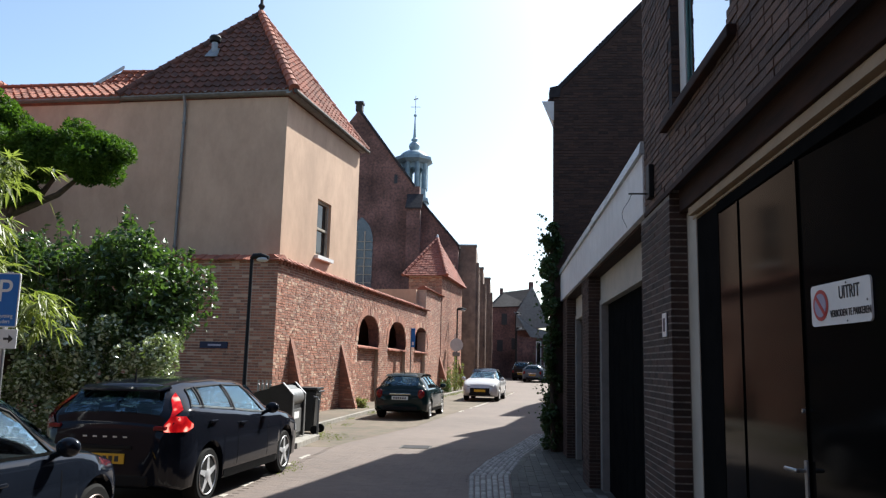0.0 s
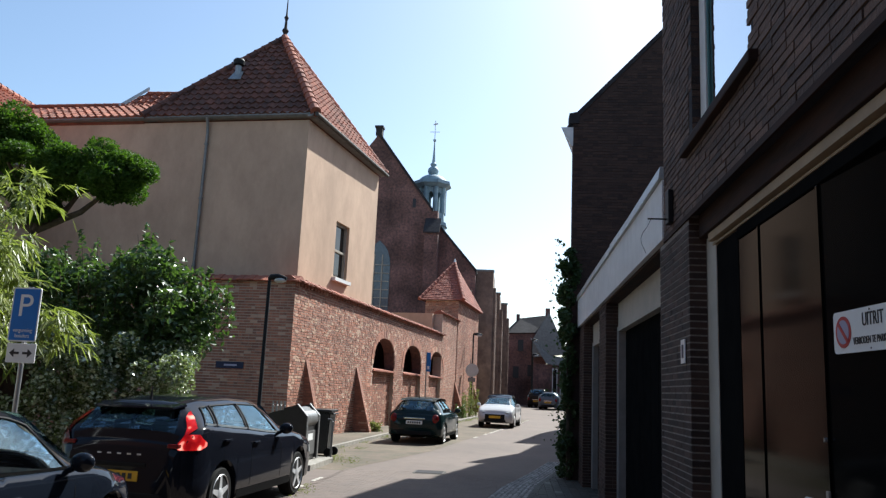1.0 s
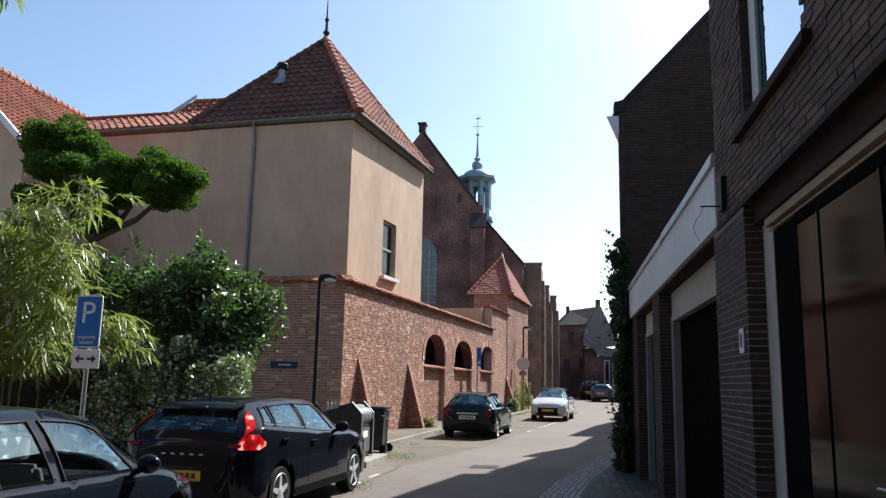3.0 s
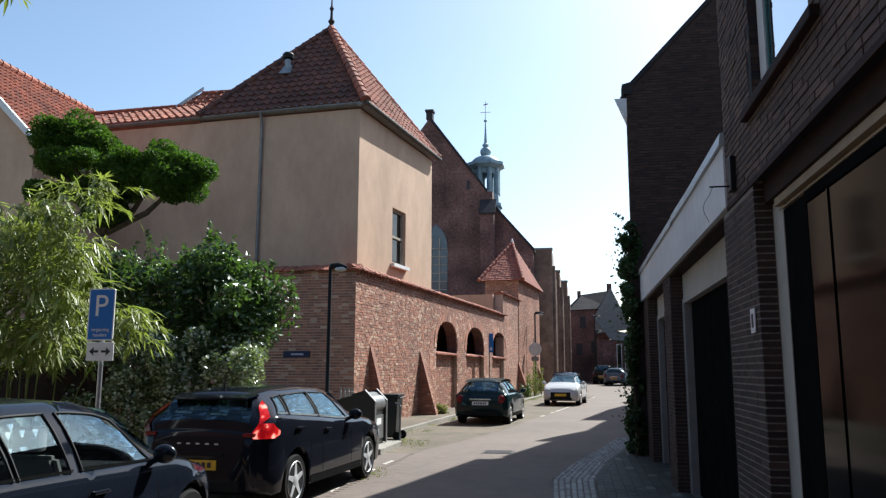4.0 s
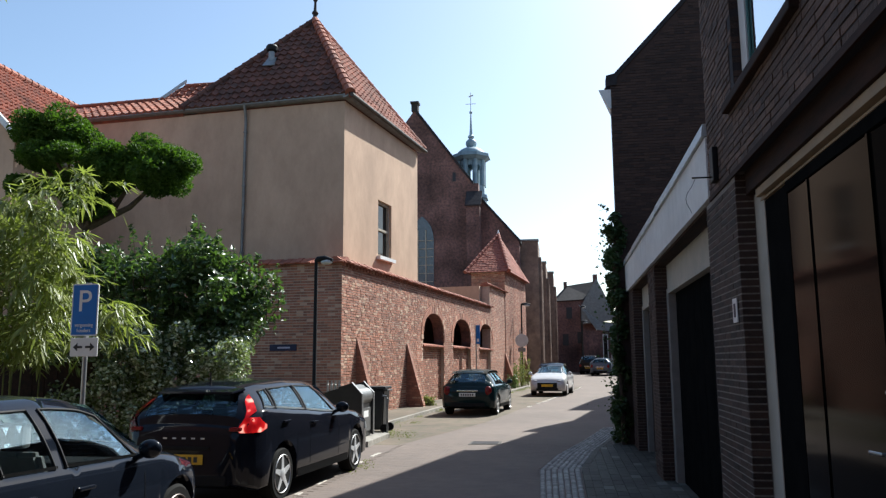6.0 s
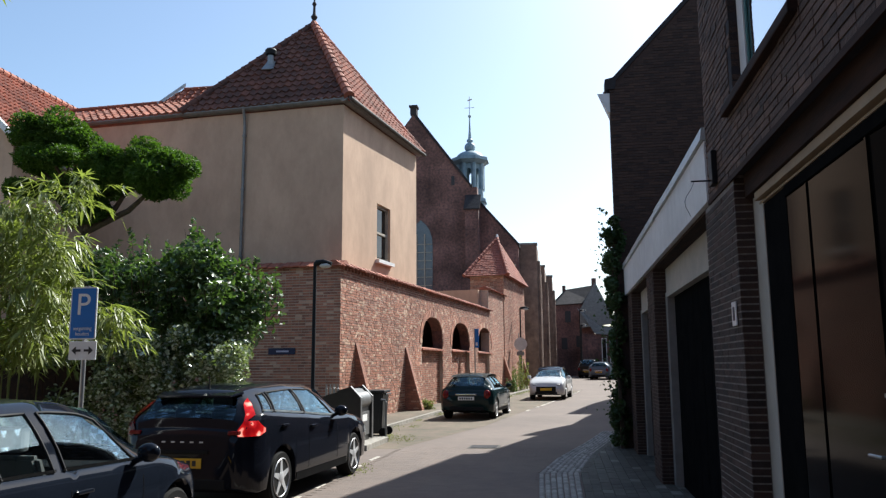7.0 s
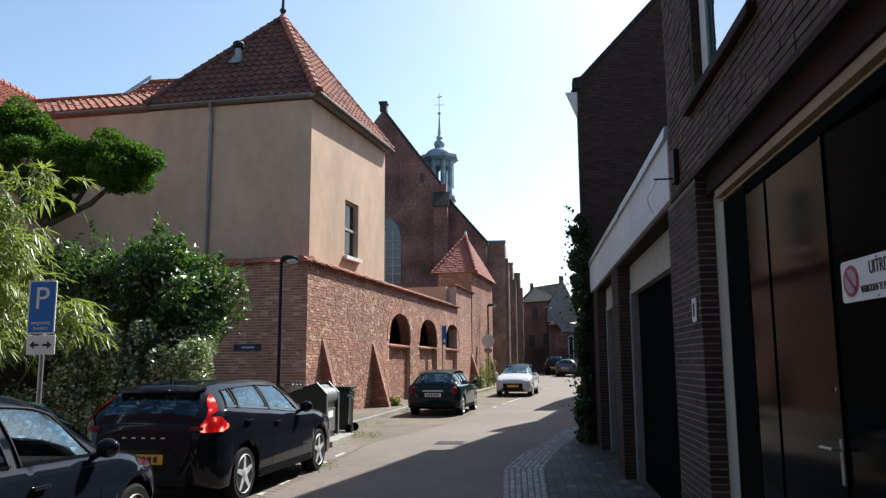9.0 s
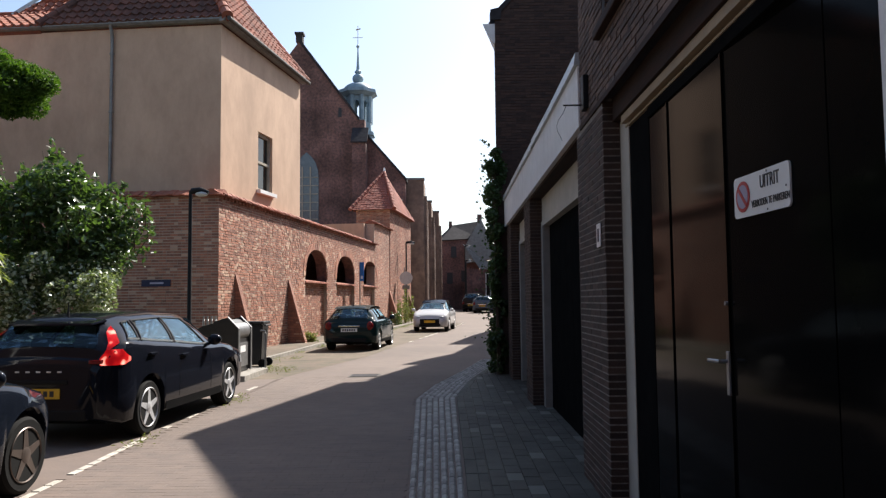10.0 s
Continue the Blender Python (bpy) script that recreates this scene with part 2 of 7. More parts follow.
def prism(bm, poly, lift):
    """Extrude a flat polygon (3D points) along lift."""
    lift = Vector(lift)
    a = [bm.verts.new(p) for p in poly]
    b = [bm.verts.new(Vector(p) + lift) for p in poly]
    n = len(a)
    bm.faces.new(a[::-1])
    bm.faces.new(b)
    for i in range(n):
        bm.faces.new((a[i], a[(i + 1) % n], b[(i + 1) % n], b[i]))


def tube(bm, pts, radii, seg=10, cap=True):
    """A round bar along points, with a radius at each."""
    pts = [Vector(p) for p in pts]
    if not hasattr(radii, "__len__"):
        radii = [radii] * len(pts)
    rings = []
    for i, p in enumerate(pts):
        d = (pts[min(i + 1, len(pts) - 1)] - pts[max(i - 1, 0)]).normalized()
        a = d.orthogonal().normalized() if abs(d.z) < 0.99 else Vector((1, 0, 0))
        if abs(d.z) < 0.99:
            a = d.cross(Vector((0, 0, 1))).normalized()
        b = d.cross(a)
        rings.append([bm.verts.new(p + radii[i] * (math.cos(k * math.tau / seg) * a + math.sin(k * math.tau / seg) * b)) for k in range(seg)])
    for r, s in zip(rings, rings[1:]):
        for k in range(seg):
            bm.faces.new((r[k], r[(k + 1) % seg], s[(k + 1) % seg], s[k]))
    if cap:
        bm.faces.new(rings[0][::-1])
        bm.faces.new(rings[-1])


def turned(bm, profile, centre=(0, 0, 0), seg=16, axis="z"):
    """A lathe form from (radius, height) pairs."""
    c = Vector(centre)
    rings = []
    for r, h in profile:
        ring = []
        for k in range(seg):
            u, w = r * math.cos(k * math.tau / seg), r * math.sin(k * math.tau / seg)
            ring.append(bm.verts.new(c + (Vector((u, w, h)) if axis == "z" else Vector((h, u, w)))))
        rings.append(ring)
    for r, s in zip(rings, rings[1:]):
        for k in range(seg):
            bm.faces.new((r[k], r[(k + 1) % seg], s[(k + 1) % seg], s[k]))
    bm.faces.new(rings[0][::-1])
    bm.faces.new(rings[-1])


def ground_z(y):
    return 0.0 if y < 18 else 0.124 * ((min(y, 75) - 18) / 19) ** 1.5


class Frame2:
    """A wall's own axes: u along, v up, w out of the wall."""

    def __init__(self, p0, p1, z=0.0):
        self.o = Vector((p0[0], p0[1], z))
        self.u = Vector((p1[0] - p0[0], p1[1] - p0[1], 0))
        self.length = self.u.length
        self.u.normalize()
        self.w = Vector((self.u.y, -self.u.x, 0))

    def __call__(self, u, v, w=0.0):
        return self.o + self.u * u + Vector((0, 0, v)) + self.w * w

    def block(self, bm, u0, u1, v0, v1, w0, w1):
        return hexa(bm, [self(u0, v0, w1), self(u1, v0, w1), self(u1, v0, w0), self(u0, v0, w0), self(u0, v1, w1), self(u1, v1, w1), self(u1, v1, w0), self(u0, v1, w0)])


PIECES = []


def brick_cells(length, height, bl, bh, joint, keep=lambda u0, u1, v0, v1: True, v_start=0.0, seed=1):
    """Running bond: cells (u0, u1, v0, v1), cut at the ends."""
    rng = random.Random(seed)
    out = []
    row = 0
    v = v_start
    while v + bh * 0.6 < height:
        u = -bl * (0.5 if row % 2 else 0.0)
        while u < length - 0.02:
            head = rng.random() < 0.22
            n = bl * (0.5 if head else 1.0)
            a, b = max(u, 0.0), min(u + n - joint * 0.5, length)
            if b - a > 0.03 and keep(a, b, v, v + bh - joint):
                out.append((a, b, v, min(v + bh - joint, height)))
            u += n
        v += bh
        row += 1
    return out


def lay(fr, cells, depth, material, parent, name, first=(0, 0), count=0, jitter=0.004, seed=2, back=0.01):
    """Bricks on a wall: those of the stretch first (u range) as pieces, the rest joined."""
    rng = random.Random(seed)
    V, F = [], []
    single = 0
    for (u0, u1, v0, v1) in cells:
        w = depth + rng.uniform(-jitter, jitter)
        q = [fr(u0, v0, -back), fr(u1, v0, -back), fr(u1, v1, -back), fr(u0, v1, -back), fr(u0, v0, w), fr(u1, v0, w), fr(u1, v1, w), fr(u0, v1, w)]
        f = [(4, 5, 6, 7), (0, 1, 5, 4), (1, 2, 6, 5), (2, 3, 7, 6), (3, 0, 4, 7)]
        if single < count and first[0] <= (u0 + u1) / 2 <= first[1]:
            PIECES.append((name, q, f, material, parent))
            single += 1
            continue
        n = len(V)
        V += q
        F += [tuple(n + i for i in g) for g in f]
    if V:
        ob = raw(name + "work", [tuple(p) for p in V], F, material, parent)
        tagged(ob, kind="stuff")


# ---------------------------------------------------------------- ground, road, pavements
def strip(name, left, right, ys, z, material, label, category, kind="structure"):
    """A surface between two edges x = left(y) and x = right(y)."""
    V, F = [], []
    for y in ys:
        V += [(left(y), y, ground_z(y) + z), (right(y), y, ground_z(y) + z)]
    for i in range(len(ys) - 1):
        F.append((2 * i, 2 * i + 1, 2 * i + 3, 2 * i + 2))
    ob = raw(name, V, F, material)
    return tagged(ob, label, category, kind=kind)


def along(points):
    pts = sorted(points, key=lambda p: p[1])
    return lambda y: float(np.interp(y, [p[1] for p in pts], [p[0] for p in pts]))


LONG = [-900, -200, -60, -20, -5, 3, 6, 9, 12, 15, 18] + [18 + 3 * i for i in range(1, 20)] + [110, 200, 600, 2500]
ground = strip("ground", lambda y: -2500, lambda y: 2500, LONG, -0.02, M_EARTH, "dry bare earth ground reaching the horizon", "ground")

kerb_left = along([(-6.4, -20), (-6.2, 15.0), (-4.35, 15.7), (-4.0, 17.4), (-4.55, 19.2), (-4.8, 20.8), (-4.4, 27), (-3.6, 33), (-2.5, 42), (-1.35, 52), (0.2, 70), (0.6, 100)])
kerb_right = along([(0.24, -20), (0.24, 7), (0.2, 12.6), (0.5, 15.2), (0.95, 17.6), (1.35, 20), (2.2, 30), (4.6, 46), (9, 70), (14, 100)])
road = strip("road", lambda y: kerb_left(y) - 0.02, lambda y: kerb_right(y) + 0.02, [-20, -5, 3, 5] + [5.5 + 0.5 * i for i in range(30)] + [21 + i for i in range(80)], 0.0, M_ROAD,
             "worn brown-grey clinker road half in shade", "road")

wall_x = along([(-6.5, -20), (-6.5, 21.6), (-6.41, 21.6), (-2.6, 52.5), (-0.6, 75), (-0.6, 100)])
YS_L = [15.7 + 0.3 * i for i in range(20)] + [22 + i for i in range(70)]
pavement_left = strip("pavement_west", lambda y: wall_x(y) - 0.3, lambda y: kerb_left(y) - 0.10, YS_L, 0.085, M_LANE, "reddish brick pavement along the old wall", "pavement")
facade_x = along([(1.4, -20), (1.7, 15.9), (1.3, 16.0), (2.4, 22.8), (4.5, 36), (5.9, 46), (12, 75)])
YS_R = [-20, 0, 4] + [5 + 0.3 * i for i in range(60)] + [24 + 2 * i for i in range(30)]
pavement_right = strip("pavement_east", lambda y: kerb_right(y) + 0.09, lambda y: facade_x(y) + 0.3, YS_R, 0.05, M_JOINT, "sandy bed of the narrow paved footpath", "pavement")


def kerb_run(name, edge, ys, width, z0, z1, material, label, side):
    base = thing(name, label, "kerb", kind="structure")
    for a, b in zip(ys, ys[1:]):
        bm = bmesh.new()
        za, zb = ground_z(a), ground_z(b)
        g = 0.008
        d = -width * side
        a2, b2 = a + g, b - g
        xa, xb = edge(a2), edge(b2)
        lo = [(xa, a2, za + z0), (xa + d, a2, za + z0), (xb + d, b2, zb + z0), (xb, b2, zb + z0)]
        hi = [(xa, a2, za + z1), (xa + d, a2, za + z1), (xb + d, b2, zb + z1), (xb, b2, zb + z1)]
        hexa(bm, lo + hi)
        bmesh.ops.recalc_face_normals(bm, faces=bm.faces)
        part("kerb_stone", bm, material, base)
    return base


kerb_run("kerb_west", kerb_left, [15.7, 16.55, 17.4, 18.3, 19.2, 20.0, 20.8] + [20.8 + 1.0 * i for i in range(1, 34)], 0.11, -0.05, 0.10, M_KERB, "worn concrete kerb along the brick pavement", 1)
kerb_run("kerb_east", kerb_right, [4.6 + 0.6 * i for i in range(24)], 0.10, -0.05, 0.058, M_PAVE, "low worn kerb of the footpath", -1)


# ---------------------------------------------------------------- old brick wall with three arches
def wall_y(y):
    return (y - 21.6) * 1.0074


WF = Frame2((-6.41, 21.6), (-2.6, 52.5))
ARCH = [(wall_y(29.42), wall_y(32.4)), (wall_y(33.8), wall_y(37.05)), (wall_y(38.75), wall_y(41.95))]
SILL, CROWN, TOP = 2.42, 3.66, 4.62
U_STEP, U_SMALL, U_END = wall_y(41.4), wall_y(45.4), wall_y(52.4)


def arch_z(u):
    """Height of the arched opening at u, 0 outside it."""
    for a, b in ARCH:
        if a < u < b:
            s = abs(2 * (u - a) / (b - a) - 1)
            return SILL + 0.15 + (CROWN - SILL - 0.15) * (1 - s ** 2.4) ** (1 / 2.4)
    return 0.0


wall_west = thing("wall_west", "old red brick garden wall with three arches", "wall", kind="structure")
bm = bmesh.new()
edges = [0.0]
for a, b in ARCH:
    edges += [a] + [a + (b - a) * i / 16 for i in range(1, 16)] + [b]
edges += [U_STEP, U_SMALL]
for a, b in zip(edges, edges[1:]):
    h = arch_z((a + b) / 2)
    top = TOP if b <= U_STEP + 1e-6 else 5.78
    if h:
        WF.block(bm, a, b, 0.0, SILL - 0.05, -0.45, -0.17)
        ha, hb = arch_z(a + 1e-4), arch_z(b - 1e-4)
        prism(bm, [WF(a, ha), WF(b, hb), WF(b, top), WF(a, top)], WF.w * -0.45)
    else:
        WF.block(bm, a, b, 0.0, top, -0.45, 0.0)
bmesh.ops.recalc_face_normals(bm, faces=bm.faces)
part("mortar", bm, M_MORTAR, wall_west, "pale lime mortar bed")

BL, BH, JT = 0.22, 0.081, 0.022
front_keep = lambda u0, u1, v0, v1: not (arch_z((u0 + u1) / 2) > (v0 + v1) / 2)
lay(WF, brick_cells(U_STEP, TOP, BL, BH, JT, front_keep, seed=3), 0.008, M_BRICK, wall_west, "brick", (0.0, 2.0), 270, 0.006, 4)
up_frame = Frame2((WF(U_STEP, 0).x, WF(U_STEP, 0).y), (WF(U_SMALL, 0).x, WF(U_SMALL, 0).y))
lay(up_frame, brick_cells(U_SMALL - U_STEP, 5.78, BL, BH, JT, seed=5), 0.006, M_BRICK, wall_west, "brick", seed=6)
for a, b in ARCH:
    nf = Frame2((WF(a, 0, -0.17).x, WF(a, 0, -0.17).y), (WF(b, 0, -0.17).x, WF(b, 0, -0.17).y))
    lay(nf, brick_cells(b - a, SILL - 0.08, BL, BH, JT, seed=int(a * 10)), 0.012, M_BRICK, wall_west, "brick", seed=8)
    # sill of clay tiles
    n = 12
    for i in range(n):
        u0, u1 = a + (b - a) * i / n + 0.005, a + (b - a) * (i + 1) / n - 0.005
        bm = bmesh.new()
        hexa(bm, [WF(u0, SILL - 0.1, 0.05), WF(u1, SILL - 0.1, 0.05), WF(u1, SILL - 0.02, -0.45), WF(u0, SILL - 0.02, -0.45), WF(u0, SILL - 0.04, 0.05), WF(u1, SILL - 0.04, 0.05), WF(u1, SILL + 0.05, -0.45), WF(u0, SILL + 0.05, -0.45)])
        part("sill_tile", bm, M_TILE, wall_west)
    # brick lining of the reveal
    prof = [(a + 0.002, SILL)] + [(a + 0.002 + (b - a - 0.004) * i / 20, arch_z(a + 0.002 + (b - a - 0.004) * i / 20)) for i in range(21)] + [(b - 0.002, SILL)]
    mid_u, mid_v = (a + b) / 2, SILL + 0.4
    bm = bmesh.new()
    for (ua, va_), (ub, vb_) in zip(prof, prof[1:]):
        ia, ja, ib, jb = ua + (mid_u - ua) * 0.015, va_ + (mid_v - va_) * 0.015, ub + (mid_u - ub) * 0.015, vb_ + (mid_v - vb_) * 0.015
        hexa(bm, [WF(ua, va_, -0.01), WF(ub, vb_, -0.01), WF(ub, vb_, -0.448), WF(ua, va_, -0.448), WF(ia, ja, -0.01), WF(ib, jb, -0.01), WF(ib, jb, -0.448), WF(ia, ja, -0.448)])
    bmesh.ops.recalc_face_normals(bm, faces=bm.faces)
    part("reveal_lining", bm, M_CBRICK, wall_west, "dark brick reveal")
    # ring of voussoirs
    n = 26
    for i in range(n):
        t0, t1 = math.pi * (i + 0.06) / n, math.pi * (i + 0.94) / n

        def ringpt(t, k):
            c, s = math.cos(t), math.sin(t)
            m = (a + b) / 2
            cu = (abs(c) ** (2 / 2.4)) * (1 if c > 0 else -1)
            sv = abs(s) ** (2 / 2.4)
            return m - cu * ((b - a) / 2 + k), SILL + 0.15 + sv * (CROWN - SILL - 0.15 + k)
        q = [ringpt(t0, 0.0), ringpt(t1, 0.0), ringpt(t1, 0.26), ringpt(t0, 0.26)]
        bm = bmesh.new()
        hexa(bm, [WF(*q[0], -0.06), WF(*q[1], -0.06), WF(*q[2], -0.06), WF(*q[3], -0.06), WF(*q[0], 0.026), WF(*q[1], 0.026), WF(*q[2], 0.026), WF(*q[3], 0.026)])
        bmesh.ops.recalc_face_normals(bm, faces=bm.faces)
        part("voussoir", bm, M_BRICK, wall_west)


def coping(fr, u0, u1, z, parent, w_in=-0.5, step=0.17):
    """Clay tiles laid over a wall's head, sloping to the street, with a rounded ridge."""
    n = max(1, round((u1 - u0) / step))
    for i in range(n):
        a, b = u0 + (u1 - u0) * i / n, u0 + (u1 - u0) * (i + 1) / n - 0.01
        lift = 0.016 * (i % 2) + 0.008 * math.sin(i * 7.3)
        bm = bmesh.new()
        prof = [(0.15 + lift, z - 0.03), (0.16 + lift, z), (-0.02, z + 0.09), (-0.12, z + 0.16), (-0.22, z + 0.17), (-0.32, z + 0.14), (w_in, z + 0.04), (w_in, z - 0.03)]
        prism(bm, [fr(a, v + lift, w) for w, v in prof], fr.u * (b - a))
        bmesh.ops.recalc_face_normals(bm, faces=bm.faces)
        part("coping_tile", bm, M_TILE, parent)


coping(WF, -0.1, U_STEP + 0.35, TOP + 0.02, wall_west)
coping(WF, U_STEP - 0.1, U_SMALL + 0.5, 5.80, wall_west)
# dentil course under the coping
for i in range(int(U_STEP / 0.26)):
    bm = bmesh.new()
    WF.block(bm, i * 0.26 + 0.02, i * 0.26 + 0.15, TOP - 0.09, TOP - 0.012, -0.01, 0.07)
    part("dentil", bm, M_BRICK, wall_west)

# buttresses
for k, (yb, h, out) in enumerate(((22.75, 2.42, 0.62), (27.45, 2.38, 0.62), (45.2, 2.2, 0.6), (51.4, 2.1, 0.6))):
    u = wall_y(yb)
    z = ground_z(yb) + 0.05
    b_ob = thing("buttress", "small sloping brick buttress against the old wall", "buttress", "wall buttresses", kind="structure")
    bm = bmesh.new()
    prism(bm, [WF(u, z, -0.05), WF(u, z, out), WF(u, z + 0.12, out), WF(u, h, 0.02), WF(u, h, -0.05)], WF.u * 0.24)
    bmesh.ops.recalc_face_normals(bm, faces=bm.faces)
    part("core", bm, M_BRICK, b_ob)
    V, F = [], []
    rng = random.Random(k)
    v, row = z, 0
    while v < h - 0.1:
        reach = out * (1 - max(0.0, (v + BH - z - 0.12)) / (h - z - 0.12))
        w = -0.0 - (0.13 if row % 2 else 0.0)
        while w < reach - 0.03:
            a, b = max(w, 0.0), min(w + BL - JT, reach)
            if b - a > 0.02:
                n = len(V)
                V += [WF(u - 0.008, v, a), WF(u - 0.008, v, b), WF(u - 0.008, v + BH - JT, b - 0.01), WF(u - 0.008, v + BH - JT, a),
                      WF(u + 0.02, v, a), WF(u + 0.02, v, b), WF(u + 0.02, v + BH - JT, b), WF(u + 0.02, v + BH - JT, a)]
                F += [tuple(n + i for i in g) for g in ((0, 1, 2, 3), (0, 1, 5, 4), (1, 2, 6, 5), (2, 3, 7, 6), (3, 0, 4, 7))]
            w += BL
        for j in range(2):
            n = len(V)
            ua, ub = u + 0.003 + j * 0.12, u + 0.115 + j * 0.12
            r1 = out * (1 - max(0.0, (v + BH - JT - z - 0.12)) / (h - z - 0.12))
            V += [WF(ua, v, reach + 0.03), WF(ub, v, reach + 0.03), WF(ub, v + BH - JT, r1 + 0.012), WF(ua, v + BH - JT, r1 + 0.012), WF(ua, v, 0), WF(ub, v, 0), WF(ub, v + BH - JT, 0), WF(ua, v + BH - JT, 0)]
            F += [tuple(n + i for i in g) for g in ((0, 1, 2, 3), (0, 1, 5, 4), (1, 2, 6, 5), (2, 3, 7, 6), (3, 0, 4, 7))]
        v += BH
        row += 1
    tagged(raw("brickwork", [tuple(p) for p in V], F, M_BRICK, b_ob), kind="stuff")

# shaded return of the wall
RF = Frame2((-14.5, 22.25), (-6.41, 21.6))
wall_return = thing("wall_return", "shaded end of the old brick wall", "wall", kind="structure")
bm = bmesh.new()
RF.block(bm, 0, RF.length - 0.01, 0, TOP, -0.42, 0.0)
part("mortar", bm, M_MORTAR, wall_return)
lay(RF, brick_cells(RF.length, TOP, BL, BH, JT, seed=11), 0.008, M_BRICK, wall_return, "brick", (RF.length - 1.6, RF.length), 200, 0.006, 12)
coping(RF, 0, RF.length + 0.1, TOP + 0.02, wall_return)

# dark arcade behind the arches
arcade = thing("arcade", "dark covered walk behind the arched wall", "arcade", kind="structure")
bm = bmesh.new()
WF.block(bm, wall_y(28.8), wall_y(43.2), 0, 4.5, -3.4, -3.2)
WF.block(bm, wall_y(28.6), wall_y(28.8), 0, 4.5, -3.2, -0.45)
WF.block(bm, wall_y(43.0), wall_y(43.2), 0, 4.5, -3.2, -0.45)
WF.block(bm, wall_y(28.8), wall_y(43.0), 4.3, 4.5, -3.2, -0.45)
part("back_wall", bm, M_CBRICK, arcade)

# ---------------------------------------------------------------- stucco tower
K = 1.035


def off(x, y, z=0.0):
    """Set back a little behind the wall's head."""
    return Vector((x * K, y * K, 1.7 + (z - 1.7) * K))


T0, T1, T2 = off(-6.49, 21.96), off(-5.42, 28.21), off(-11.75, 22.42)
T0.z = T1.z = T2.z = 0.0
T3 = T2 + (T1 - T0)
ZE = 1.7 + (9.70 - 1.7) * K
tower = thing("corner_house", "beige stucco corner house with a pointed red tile roof", "house")
SF = Frame2(T0, T1)        # sunny face
DF = Frame2((-19.6, 23.85), T0)   # shaded face, long
wu0, wu1, wz0, wz1 = 2.70, 3.90, 5.33, 7.30
for a, b, c, d in ((0, wu0, 4.0, ZE), (wu1, SF.length, 4.0, ZE), (wu0, wu1, 4.0, wz0), (wu0, wu1, wz1, ZE)):
    bm = bmesh.new()
    SF.block(bm, a, b, c, d, -0.3, 0)
    part("wall", bm, M_STUCCO, tower, "smooth beige stucco wall")
bm = bmesh.new()
DF.block(bm, 0, DF.length - 0.3, 0, ZE, -0.3, 0)
part("wall", bm, M_STUCCO, tower, "smooth beige stucco wall")
bm = bmesh.new()
DF.block(bm, DF.length - 0.3, DF.length - 0.005, 4.0, ZE, -0.3, 0)
part("wall", bm, M_STUCCO, tower, "smooth beige stucco wall")
bm = bmesh.new()
SF.block(bm, SF.length - 0.02, SF.length, 0, ZE, -6.5, -0.3)
part("back_wall", bm, M_STUCCO, tower)

win = part("window", boxes((0, 0.001, 0, 0.001, 0, 0.001)), M_STUCCO, tower)
bm = bmesh.new()
for a, b, c, d in ((wu0, wu0 + 0.09, wz0, wz1), (wu1 - 0.09, wu1, wz0, wz1), (wu0 + 0.09, wu1 - 0.09, wz1 - 0.09, wz1), (wu0 + 0.09, wu1 - 0.09, wz0, wz0 + 0.09), (wu0 + 0.09, wu1 - 0.09, 6.27, 6.35)):
    SF.block(bm, a, b, c, d, -0.22, -0.1)
win.data = mesh_of(bm, "window")
win.data.materials.append(M_STONE)
win["label"] = "sash window in a sandy frame"
bm = bmesh.new()
SF.block(bm, wu0 + 0.09, wu1 - 0.09, wz0 + 0.09, wz1 - 0.09, -0.19, -0.17)
part("pane", bm, M_GLASS, win)
bm = bmesh.new()
SF.block(bm, wu0 - 0.1, wu1 + 0.1, wz0 - 0.12, wz0, -0.2, 0.14)
part("sill", bm, M_WHITEP, win, "pale stone sill")


def gutter(fr, u0, u1, z, parent, out=0.2):
    bm = bmesh.new()
    prof = [(out, z + 0.12), (out + 0.01, z + 0.02), (out - 0.05, z - 0.04), (0.02, z - 0.06), (0.02, z + 0.04), (out - 0.08, z + 0.04), (out - 0.02, z + 0.12)]
    prism(bm, [fr(u0, v, w) for w, v in prof], fr.u * (u1 - u0))
    bmesh.ops.recalc_face_normals(bm, faces=bm.faces)
    return part("gutter", bm, M_ZINC, parent, "dull zinc gutter")


gutter(SF, -0.2, SF.length + 0.2, ZE + 0.1, tower)
gutter(DF, 0, DF.length + 0.2, ZE + 0.1, tower)
bm = bmesh.new()
du = DF.length - 3.43
tube(bm, [DF(du, ZE + 0.1, 0.2), DF(du, ZE - 0.15, 0.1), DF(du, ZE - 0.4, 0.07), DF(du, 0.2, 0.07)], 0.05)
drain = part("drainpipe", bm, M_ZINC, tower, "zinc downpipe", True)
for z in (3.0, 5.2, 7.4, 9.2):
    bm = bmesh.new()
    turned(bm, [(0.065, -0.03), (0.07, 0), (0.065, 0.03)], DF(du, z, 0.07))
    part("pipe_clip", bm, M_ZINC, drain)


